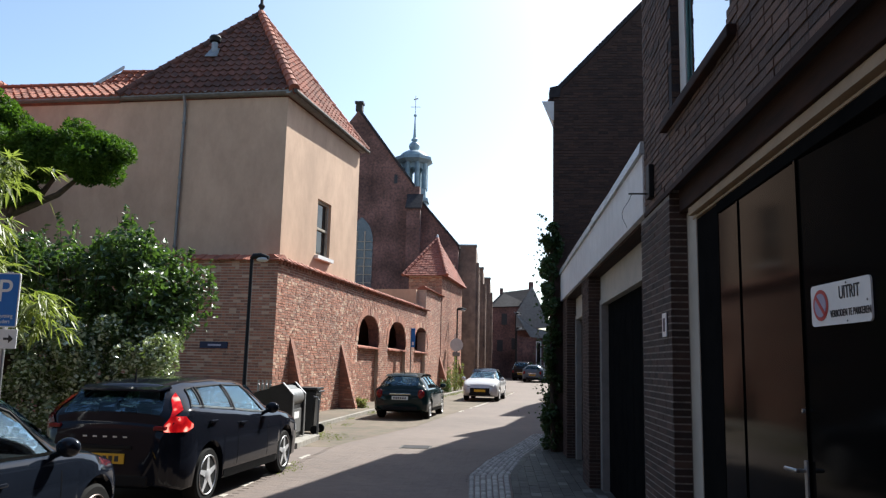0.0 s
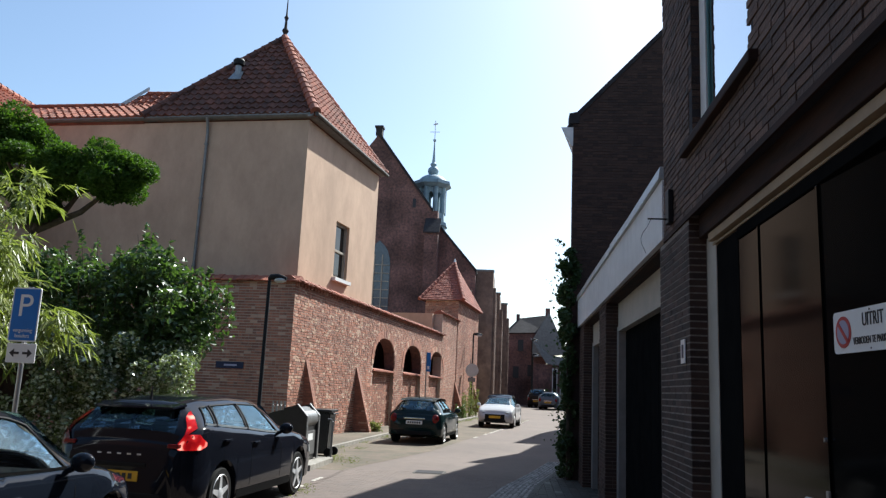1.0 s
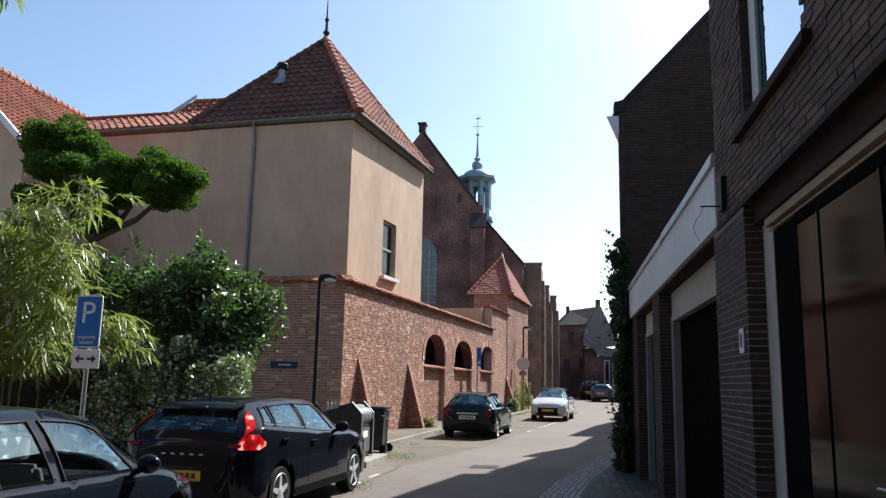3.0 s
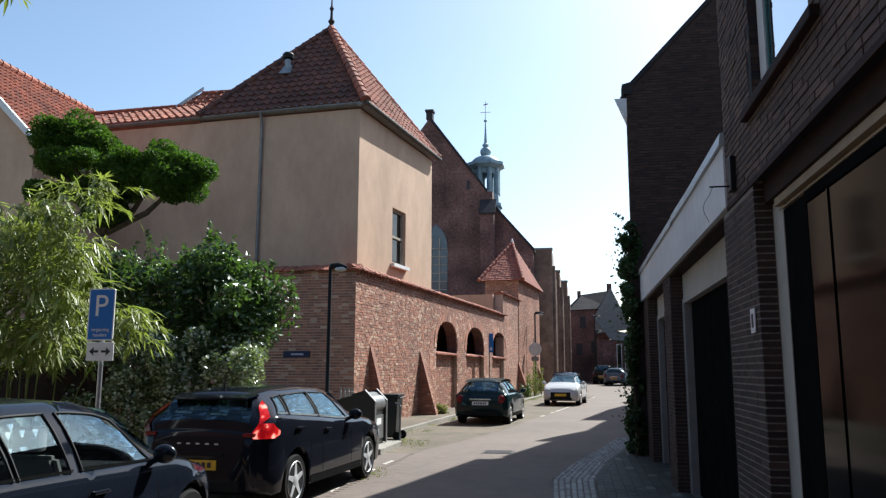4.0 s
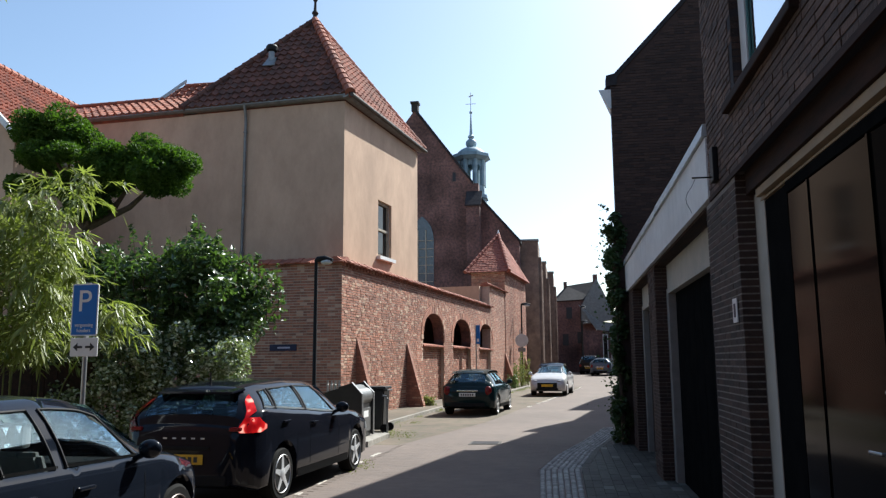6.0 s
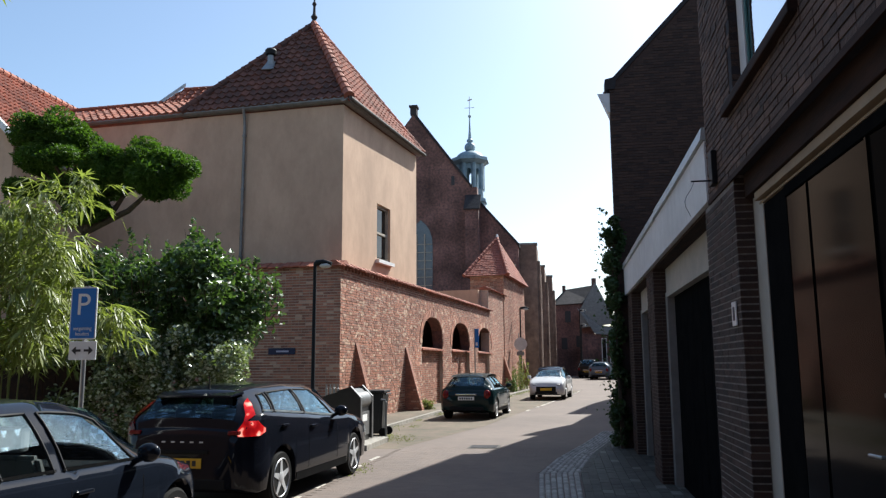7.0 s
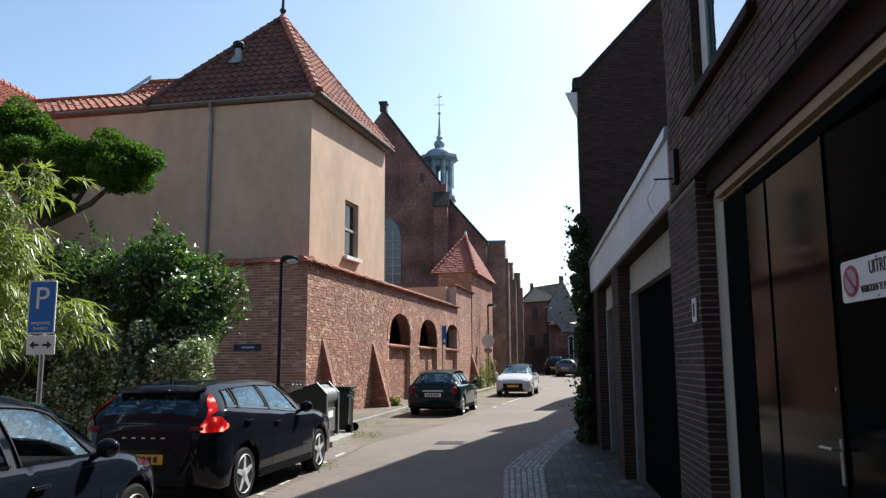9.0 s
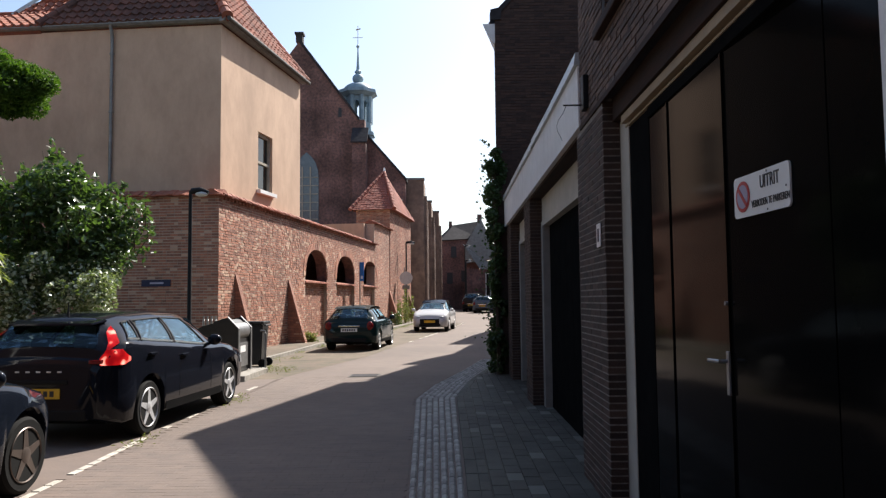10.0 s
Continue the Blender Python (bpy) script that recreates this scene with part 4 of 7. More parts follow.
prism(bm, [(1.03, GY - 0.04, 7.5), (1.03, GY - 0.04, 7.72), (1.2, GY - 0.04, 7.76), (5.9, GY - 0.04, 12.75), (9.7, GY - 0.04, 8.0), (9.6, GY - 0.04, 7.9), (5.9, GY - 0.04, 12.64), (1.26, GY - 0.04, 7.69), (1.24, GY - 0.04, 7.5)], (0, 0.36, 0))
bmesh.ops.recalc_face_normals(bm, faces=bm.faces)
part("verge", bm, M_SLATE, ghouse)
bm = bmesh.new()
prism(bm, [(1.0, GY + 0.3, 7.55), (5.9, GY + 0.3, 12.7), (9.7, GY + 0.3, 8.0)], (1.0, 5.6, 0))
part("roof", bm, M_TILE_DARK, ghouse)
bm = bmesh.new()
prism(bm, [(0.86, GY + 0.0, 7.42), (1.12, GY + 0.0, 7.42), (1.12, GY + 0.0, 7.0), (1.08, GY, 7.0)], (1.1, 5.6, 0))
bmesh.ops.recalc_face_normals(bm, faces=bm.faces)
part("eaves_gutter", bm, M_WHITEP, ghouse, "white boxed gutter")
for pts, h, ap in ((((2.40, 22.2), (3.19, 25.65)), 7.5, 10.5), (((2.85, 25.85), (3.30, 27.2), (4.15, 29.4), (4.75, 33.3)), 7.5, 10.5), (((3.96, 33.55), (5.05, 39.8), (5.95, 43.4)), 7.5, 10.5), (((6.2, 46.2), (11, 66)), 8.2, 11)):
    hs = thing("row_house", "dark brick row house on the shaded side", "house", "shaded row")
    ya, yb = pts[0][1], pts[-1][1]
    bm = bmesh.new()
    prism(bm, [(x, y, 0) for x, y in pts] + [(pts[-1][0] + 8, yb, 0), (pts[-1][0] + 8, ya, 0)], (0, 0, h))
    bmesh.ops.recalc_face_normals(bm, faces=bm.faces)
    part("wall", bm, M_DBRICK, hs)
    bm = bmesh.new()
    xr = pts[-1][0] + 0.2
    prism(bm, [(xr, ya, h + 0.002), (xr + 3.8, ya, ap), (xr + 7.6, ya, h + 0.002)], (0, yb - ya, 0))
    part("roof", bm, M_TILE_DARK, hs)

# ---------------------------------------------------------------- near building with the black doors
FX = 1.27
near = thing("near_building", "dark brick building over wide black doors", "building")
NF = Frame2((FX, 6.70), (FX, -7.0))          # u runs towards the camera
D0, D1 = 6.70 - 5.77, 6.70 - 2.02            # door opening along u
W0, W1 = 6.70 - 5.60, 6.70 - 4.15            # window opening
HB = 3.08                                    # underside of the upper brickwork
for a, b, c, d in ((-0.21, D0, 0, 3.045), (0, D0, 3.045, HB), (D1, NF.length, 0, HB), (0, W0, HB, 9.0), (W1, NF.length, HB, 9.0), (W0, W1, HB, 3.60), (W0, W1, 5.6, 9.0)):
    bm = bmesh.new()
    NF.block(bm, a, b, c, d, -0.3, 0)
    part("wall", bm, M_NMORTAR if d <= HB else M_SLATE, near, "grey mortar bed")
bh, bl, jt = 0.052, 0.20, 0.0115
LF = Frame2((FX, 6.91), (FX, 5.77))
lay(LF, brick_cells(LF.length, 3.04, bl, bh, jt, seed=61), 0.004, M_NBRICK, near, "brick", (0.2, LF.length), 230, 0.0015, 62)
keep_up = lambda u0, u1, v0, v1: not (W0 - 0.02 < (u0 + u1) / 2 < W1 and 3.56 < (v0 + v1) / 2 < 5.6)
lay(NF, brick_cells(8.0, 6.2, bl, bh, jt, keep_up, v_start=HB + 0.01, seed=63), 0.006, M_UBRICK, near, "brick", (0, 3.2), 200, 0.0035, 64)
PF = Frame2((FX, 5.77), (FX + 0.3, 5.77))    # cheek of the pillar
lay(PF, [(0.0, 0.122, c[2], c[3]) for c in brick_cells(0.19, HB, bl, bh, jt, seed=65) if c[0] == 0.0], 0.004, M_NBRICK, near, "brick", seed=66)
VF = Frame2((FX, 5.60), (FX + 0.06, 5.60))
lay(VF, [(0.0, 0.058, c[2], c[3]) for c in brick_cells(0.2, 5.6, bl, bh, jt, v_start=3.7, seed=67)], 0.003, M_NBRICK, near, "brick", seed=68)
bm = bmesh.new()
box(bm, FX + 0.3, 12, -7, 6.7, 0, 3.0)
box(bm, FX + 0.3, 12, 6.4, 6.69, 3.0, 9.0)
box(bm, FX + 0.3, 12, -7.3, -7.0, 0, 9.0)
box(bm, FX, 12, -7.3, 6.7, 9.0, 9.2)
part("core", bm, M_NBRICK, near)
part("beam", boxes((FX + 0.07, FX + 0.3, 2.02, 5.765, 2.90, HB - 0.004), bevel=0.006), M_SOFFIT, near, "dark stained timber beam")
part("drip_strip", boxes((FX - 0.014, FX + 0.002, -2, 6.70, HB - 0.035, HB + 0.005)), M_SOFFIT, near, "dark timber strip")
window = part("window", boxes((FX + 0.06, FX + 0.13, 5.42, 5.592, 3.605, 5.6), (FX + 0.06, FX + 0.13, 4.155, 4.25, 3.605, 5.6), (FX + 0.06, FX + 0.13, 4.25, 5.42, 5.5, 5.6), (FX + 0.06, FX + 0.13, 4.25, 5.42, 3.605, 3.65)), M_WHITEP, near, "white framed window")
part("pane", boxes((FX + 0.085, FX + 0.10, 4.25, 5.418, 3.65, 5.5)), M_WGLASS, window)
part("edge_trim", boxes((FX + 0.07, FX + 0.082, 5.385, 5.418, 3.65, 5.5)), mat("green_edge", (0.03, 0.12, 0.11), 0.4), window)
part("sill", boxes((FX - 0.06, FX + 0.11, 4.02, 5.80, 3.53, 3.60), bevel=0.01), M_SOFFIT, window, "dark brick sill")
part("blind", boxes((FX + 0.25, FX + 0.29, 4.1, 5.6, 3.5, 5.8)), M_WHITEP, window)

door = thing("door_1", "wide black gloss double doors in pale frame", "door", kind="structure")
XF = FX + 0.09
XL = XF + 0.045
part("jamb", boxes((XF + 0.035, XL + 0.05, 5.50, 5.765, 0.0, 2.895), bevel=0.006), M_BOARD, door, "grey painted door jamb")
# stop made wider than the real one to imitate the leaf's dark reflection
part("stop", boxes((XL - 0.004, XL + 0.05, 4.98, 5.50, 0.03, 2.80), bevel=0.003), M_GARAGE, door, "dark matt stop, widened to stand in for a dark reflection")
part("jamb", boxes((FX - 0.012, XL + 0.05, 2.03, 2.11, 0.0, 2.93), bevel=0.006), M_WHITEP, door, "grey painted door jamb")
part("lintel", boxes((XF, XL + 0.05, 2.11, 5.57, 2.84, 2.895), (XF + 0.03, XL + 0.03, 2.11, 5.57, 2.81, 2.825)), M_CREAM, door, "cream painted timber lintel")
TURN = radians(3.0)                          # the second pair of leaves stands slightly inwards


def leaf_x(y):
    return XL + (0.0 if y > 3.67 else (3.67 - y) * math.tan(TURN))


for a, b in ((4.575, 4.98), (3.675, 4.567), (2.795, 3.665), (2.115, 2.785)):
    bm = bmesh.new()
    xa, xb = leaf_x(a), leaf_x(b)
    hexa(bm, [(xa, a, 0.03), (xa + 0.05, a, 0.03), (xb + 0.05, b, 0.03), (xb, b, 0.03), (xa, a, 2.735), (xa + 0.05, a, 2.735), (xb + 0.05, b, 2.735), (xb, b, 2.735)])
    part("leaf", bm, M_BLACKP, door)
part("cover_strip", boxes((XL - 0.010, XL, 3.657, 3.683, 0.03, 2.735), bevel=0.003), M_BLACKP, door)
part("cover_strip", boxes((XL - 0.008, XL, 4.563, 4.579, 0.03, 2.735), bevel=0.002), M_BLACKP, door)
part("top_rail", boxes((XL - 0.012, XL + 0.05, 2.115, 4.98, 2.738, 2.808), bevel=0.004), M_GARAGE, door, "dark matt rail above the leaves")
part("handle_plate", boxes((XL - 0.02, XL - 0.008, 3.655, 3.685, 1.14, 1.34), bevel=0.003), M_STEEL, door, "worn steel handle plate")
bm = bmesh.new()
tube(bm, [(XL - 0.012, 3.67, 1.295), (XL - 0.06, 3.67, 1.295), (XL - 0.065, 3.69, 1.295), (XL - 0.065, 3.79, 1.292)], 0.009, 10)
part("handle", bm, M_STEEL, door, "steel lever handle", True)
bm = bmesh.new()
turned(bm, [(0.010, -0.012), (0.010, 0.0), (0.007, 0.004)], (XL - 0.01, 3.67, 1.56), 12, "x")
part("lock", bm, M_STEEL, door)

# ---------------------------------------------------------------- low garages
garage = thing("garage_row", "low garages under a white boarded fascia", "garage")
GX = 1.29
bm = bmesh.new()
box(bm, 1.62, 9, 6.71, GY - 0.01, 0, 3.3)
part("core", bm, M_DBRICK, garage)
part("fascia", boxes((FX - 0.02, FX + 0.03, 6.71, 15.9, 3.08, 3.62)), M_WHITEP, garage, "white painted fascia board")
rng_e = random.Random(77)
for k in range(5):
    bm = bmesh.new()
    a, b = 6.71 + 1.838 * k, 6.71 + 1.838 * (k + 1) - 0.006
    e0, e1 = rng_e.uniform(-0.014, 0.012), rng_e.uniform(-0.014, 0.012)
    hexa(bm, [(FX - 0.05, a, 3.625 + e0), (FX + 0.3, a, 3.625), (FX + 0.3, b, 3.625), (FX - 0.05, b, 3.625 + e1), (FX - 0.035, a, 3.735 + e0), (FX + 0.3, a, 3.74), (FX + 0.3, b, 3.74), (FX - 0.035, b, 3.735 + e1)])
    part("roof_edge", bm, M_FLASH, garage, "pale metal roof flashing")
part("soffit", boxes((FX + 0.03, 1.62, 6.71, 15.9, 3.05, 3.10)), M_SOFFIT, garage)
part("roof", boxes((FX + 0.03, 9, 6.71, 15.9, 3.3, 3.6)), M_SLATE, garage)
for y0, y1, ga in ((11.3, 12.15, 71), (14.9, 15.8, 73)):
    pier = part("pier", boxes((GX + 0.01, 1.62, y0, y1, 0, 3.05)), M_DMORTAR, garage)
    f1 = Frame2((GX + 0.01, y1), (GX + 0.01, y0))
    lay(f1, brick_cells(y1 - y0, 3.05, bl, bh, jt, seed=ga), 0.008, M_DBRICK, pier, "brick", seed=ga + 1)
    f2 = Frame2((GX + 0.01, y0), (1.62, y0))
    lay(f2, brick_cells(1.62 - GX, 3.05, bl, bh, jt, seed=ga + 2), 0.008, M_DBRICK, pier, "brick", seed=ga + 3)
for y0, y1 in ((6.92, 11.29), (12.16, 14.89)):
    gd = thing("garage_door", "dark painted garage door with a pale panel above", "garage door", "garage doors")
    part("top_panel", boxes((1.47, 1.60, y0, y1, 2.71, 3.05)), M_BOARD, gd, "off-white boarded panel")
    part("top_rail", boxes((1.455, 1.60, y0, y1, 2.64, 2.71)), M_BOARD, gd)
    part("jamb", boxes((1.45, 1.60, y1 - 0.2, y1, 0, 2.64), bevel=0.008), M_GREYP, gd, "grey painted jamb")
    part("jamb", boxes((1.45, 1.60, y0, y0 + 0.2, 0, 2.64), bevel=0.008), M_GREYP, gd, "grey painted jamb")
    n = 8
    for i in range(n):
        a = y0 + 0.2 + (y1 - y0 - 0.4) * i / n
        b = y0 + 0.2 + (y1 - y0 - 0.4) * (i + 1) / n - 0.012
        part("board", boxes((1.55, 1.61, a, b, 0.02, 2.64)), M_GARAGE, gd)

# ---------------------------------------------------------------- plain unseen houses, added to close the street and cut skylight
# out of view; tall enough to keep sky off the doors and shaded walls
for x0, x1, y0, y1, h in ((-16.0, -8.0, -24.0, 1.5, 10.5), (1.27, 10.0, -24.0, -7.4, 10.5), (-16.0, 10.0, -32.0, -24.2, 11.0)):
    hs = thing("row_house", "unseen plain dark brick house added to cut skylight", "house", "closing row")
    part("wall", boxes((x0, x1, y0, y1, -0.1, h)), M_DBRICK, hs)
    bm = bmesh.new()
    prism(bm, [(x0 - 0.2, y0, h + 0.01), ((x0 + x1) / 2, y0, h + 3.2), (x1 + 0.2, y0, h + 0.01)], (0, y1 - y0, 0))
    part("roof", bm, M_TILE_DARK, hs)


# ---------------------------------------------------------------- parked cars
M_RUBBER = mat("tyre_rubber", (0.009, 0.009, 0.009), 0.85, spec=0.15)
M_ALLOY = mat("alloy_rim", (0.62, 0.62, 0.63), 0.35, metal=0.35, col2=(0.52, 0.52, 0.53))
M_TRIM = mat("black_trim", (0.010, 0.010, 0.011), 0.6, spec=0.15)
# lamp is off: patchy emission imitates sun shining in the red lens
M_TAIL = glow("sunlit_glow_tail_lens", (0.55, 0.010, 0.014), 0.24)
tn = M_TAIL.node_tree
tail_noise, tail_ramp, tail_pos = tn.nodes.new("ShaderNodeTexNoise"), tn.nodes.new("ShaderNodeValToRGB"), tn.nodes.new("ShaderNodeTexCoord")
tail_noise.inputs["Scale"].default_value, tail_noise.inputs["Detail"].default_value = 11.0, 0.0
tail_ramp.color_ramp.elements[0].position, tail_ramp.color_ramp.elements[0].color = 0.34, (0.32, 0.004, 0.008, 1)
tail_ramp.color_ramp.elements[1].position, tail_ramp.color_ramp.elements[1].color = 0.80, (3.5, 1.6, 1.2, 1)
mid_ = tail_ramp.color_ramp.elements.new(0.60)
mid_.color = (0.75, 0.018, 0.018, 1)
tn.links.new(tail_pos.outputs["Object"], tail_noise.inputs["Vector"])
tn.links.new(tail_noise.outputs["Fac"], tail_ramp.inputs["Fac"])
tn.links.new(tail_ramp.outputs["Color"], tn.nodes["Principled BSDF"].inputs["Emission Color"])
M_TAILDULL = mat("red_tail_lens", (0.17, 0.008, 0.010), 0.2, spec=0.3)
M_CHROME = mat("chrome", (0.7, 0.7, 0.7), 0.15, metal=1.0)
M_HEAD = mat("headlamp_lens", (0.40, 0.41, 0.43), 0.3)
M_PLATE = mat("yellow_plate", (0.72, 0.42, 0.02), 0.5)


def clear_glass(name, tint, ior):
    """Tinted sheet glass: see-through, with a gloss that grows at a glance."""
    m = bpy.data.materials.new(name)
    m.use_nodes = True
    N, L = m.node_tree.nodes, m.node_tree.links
    N.remove(N["Principled BSDF"])
    tr, gl_, fr_, ms = N.new("ShaderNodeBsdfTransparent"), N.new("ShaderNodeBsdfGlossy"), N.new("ShaderNodeFresnel"), N.new("ShaderNodeMixShader")
    tr.inputs["Color"].default_value = (*tint, 1)
    gl_.inputs["Color"].default_value = (0.72, 0.92, 1.0, 1)
    gl_.inputs["Roughness"].default_value = 0.02
    fr_.inputs["IOR"].default_value = ior
    L.new(fr_.outputs[0], ms.inputs[0]); L.new(tr.outputs[0], ms.inputs[1]); L.new(gl_.outputs[0], ms.inputs[2])
    L.new(ms.outputs[0], N["Material Output"].inputs["Surface"])
    return m


M_CARGLASS = clear_glass("tinted_car_glass", (0.74, 0.80, 0.79), 2.35)
M_SCREEN = clear_glass("dark_tinted_screen", (0.40, 0.45, 0.46), 1.6)
M_SEAT = mat("grey_upholstery", (0.14, 0.14, 0.14), 0.9)


def paint(name, col):
    m = mat(name, col, 0.08, col2=tuple(c * 1.1 for c in col), scale=2, spec=0.22)
    return m


def car(name, label, colour, L, W, H, wheels, r, keys, side_windows, rear_glass, front_glass, where, yaw, tail, nose_to_us=False, roof_mat=None, spokes=5, group="parked cars", size=1.0, plate=None, rim=M_ALLOY, screen=M_SCREEN, plate_z=0.52):
    """A car with its rear bumper at local y = 0. keys: (s, belt, top, half width at belt, half width at roof)."""
    base = thing(name, label, "car", group)
    K = np.array(keys, float)
    S = np.unique(np.concatenate([np.linspace(0, L, 66), np.linspace(0, 0.32, 17), np.linspace(L - 0.32, L, 17), K[:, 0]] + [w + np.linspace(-r * 1.2, r * 1.2, 17) for w in wheels] + [[(w[0] + w[2]) / 2, (w[1] + w[3]) / 2] for w in side_windows] + [list(rear_glass[:2]), list(front_glass[:2])]))
    S = S[(S >= 0) & (S <= L)]

    def at_s(s):
        w = [-0.06, 0.0, 0.06]
        return sum(np.array([np.interp(min(max(s + d, 0), L), K[:, 0], K[:, j]) for j in range(1, 5)]) for d in w) / 3

    def arch(s):
        z = 0.22
        for w in wheels:
            d = abs(s - w)
            if d < r * 1.16:
                z = max(z, r + math.sqrt((r * 1.16) ** 2 - d * d))
        return z

    def ring(s):
        zb, zt, wb, wt = at_s(s)
        za = arch(s)
        zs = min(za, zb - 0.06)
        end = min(s, L - s)
        lift = 0.10 * max(0.0, 1 - end / 0.35)
        zs = max(zs, 0.2 + lift)
        mid = max(zs + 0.02, 0.5)
        sh = min(0.09, (zt - zb) * 0.4)
        wt -= 0.055 * min(1.0, max(0.0, (zt - zb - 0.06) / 0.2))
        bul = 0.022 * min(1.0, max(0.0, (zt - zb - 0.06) / 0.3))
        return [(0.0, 0.2 + lift), (wb - 0.24, 0.2 + lift), (wb - 0.24, zs), (wb - 0.045, zs), (wb - 0.012, zs + 0.03), (wb + 0.004, mid), (wb, (mid + zb) / 2), (wb - 0.012, zb - 0.07), (wb - 0.035, zb - 0.015),
                (wb - 0.075, zb + 0.01), (wb - 0.075 + (wt + 0.09 - wb) * 0.4 + bul, zb + 0.01 + (zt - sh - zb) * 0.4), (wb - 0.075 + (wt + 0.09 - wb) * 0.75 + bul * 0.8, zb + 0.01 + (zt - sh - zb) * 0.75), (wt + 0.015, zt - sh), (wt - 0.05, zt - sh * 0.35), (wt * 0.72, zt), (wt * 0.35, zt + 0.012), (0.0, zt + 0.016)]

    order = sorted(side_windows)
    mids = [m_ for w in order for m_ in ((w[0] + w[2]) / 2, (w[1] + w[3]) / 2)]

    def lean(s, f):
        """Where the section at s cuts the window line at height f, so that the openings follow the slanted posts."""
        to = [m_ for w in order for m_ in (w[0] + (w[2] - w[0]) * f, w[1] + (w[3] - w[1]) * f)]
        return float(np.interp(s, [mids[0] - 0.4] + mids + [mids[-1] + 0.5], [mids[0] - 0.4] + to + [mids[-1] + 0.5])) if mids[0] - 0.4 < s < mids[-1] + 0.5 else s

    def opened(s, seg):
        if seg in (9, 10, 11):
            return any((w[0] + w[2]) / 2 < s < (w[1] + w[3]) / 2 for w in order)
        return seg in (13, 14, 15) and any(g[0] < s < g[1] for g in (rear_glass, front_glass))

    bm = bmesh.new()
    rows = []
    for s in S:
        half = [(x, s, z) for x, z in ring(s)]
        for k, f in ((9, 0.0), (10, 0.4), (11, 0.75), (12, 1.0)):
            s2 = lean(s, f)
            x, z = ring(s2)[k]
            half[k] = (x, s2, z)
        loop = half + [(-x, y, z) for x, y, z in half[-2:0:-1]]
        rows.append([bm.verts.new(p) for p in loop])
    n = len(rows[0])
    for a, b, sa_, sb_ in zip(rows, rows[1:], S, S[1:]):
        for i in range(n):
            if not opened((sa_ + sb_) / 2, i if i < 16 else 31 - i):
                bm.faces.new((a[i], b[i], b[(i + 1) % n], a[(i + 1) % n]))
    bm.faces.new(rows[0])
    bm.faces.new(rows[-1][::-1])
    bmesh.ops.recalc_face_normals(bm, faces=bm.faces)
    body = part("body", bm, colour, base, smooth=True)
    body.data.set_sharp_from_angle(angle=radians(58))
    # cabin: floor, dashboard, two seats and a rear bench
    sf_, sr_ = side_windows[0], side_windows[1]
    part("cabin_floor", boxes((-0.6, 0.6, sr_[0], sf_[1], 0.26, 0.34), bevel=0.01), M_TRIM, base)
    zd = at_s(sf_[1])[0]
    part("dashboard", boxes((-0.62, 0.62, sf_[1] - 0.22, sf_[1] + 0.2, zd - 0.3, zd - 0.02), bevel=0.04), M_TRIM, base)
    for xs_ in (-0.36, 0.36):
        sb = sf_[0] + 0.18
        bm = boxes((xs_ - 0.24, xs_ + 0.24, sb, sb + 0.48, 0.42, 0.58))
        hexa(bm, [(xs_ - 0.24, sb, 0.5), (xs_ + 0.24, sb, 0.5), (xs_ + 0.24, sb + 0.13, 0.5), (xs_ - 0.24, sb + 0.13, 0.5), (xs_ - 0.2, sb - 0.2, 1.08), (xs_ + 0.2, sb - 0.2, 1.08), (xs_ + 0.2, sb - 0.1, 1.08), (xs_ - 0.2, sb - 0.1, 1.08)])
        bmesh.ops.bevel(bm, geom=bm.edges[:], offset=0.035, segments=2, affect="EDGES")
        seat = part("seat", bm, M_SEAT, base, "grey upholstered seat", True)
        part("headrest", boxes((xs_ - 0.13, xs_ + 0.13, sb - 0.26, sb - 0.16, 1.11, 1.29), bevel=0.035), M_SEAT, seat)
    sb = sr_[0] + 0.02
    bm = bmesh.new()
    hexa(bm, [(-0.6, sb, 0.45), (0.6, sb, 0.45), (0.6, sb + 0.14, 0.45), (-0.6, sb + 0.14, 0.45), (-0.52, sb - 0.12, 1.0), (0.52, sb - 0.12, 1.0), (0.52, sb, 1.0), (-0.52, sb, 1.0)])
    bmesh.ops.bevel(bm, geom=bm.edges[:], offset=0.035, segments=2, affect="EDGES")
    bench = part("rear_bench", bm, M_SEAT, base, "", True)
    for xs_ in (-0.34, 0.34):
        part("headrest", boxes((xs_ - 0.12, xs_ + 0.12, sb - 0.17, sb - 0.08, 1.0, 1.15), bevel=0.03), M_SEAT, bench)

    def side(s, f, sg, out=0.006):
        h = ring(s)
        ts = [0.0, 0.4, 0.75, 1.0]
        x = float(np.interp(f, ts, [q_[0] for q_ in h[9:13]]))
        z = float(np.interp(f, ts, [q_[1] for q_ in h[9:13]]))
        (x0, z0), (x1, z1) = h[9], h[12]
        nx, nz = (z1 - z0), -(x1 - x0)
        d = math.hypot(nx, nz) or 1.0
        return Vector((sg * (x + out * nx / d), s, z + out * nz / d))

    def flank(s, z, sg, out=0.006):
        h = ring(s)[4:10]
        zs = [p[1] for p in h]
        return Vector((sg * (float(np.interp(z, zs, [p[0] for p in h])) + out), s, z))

    def patch(name, rows_, material, parent=base, label="", smooth=True):
        bm = bmesh.new()
        g = [[bm.verts.new(p) for p in r_] for r_ in rows_]
        for a, b in zip(g, g[1:]):
            for i in range(len(a) - 1):
                bm.faces.new((a[i], a[i + 1], b[i + 1], b[i]))
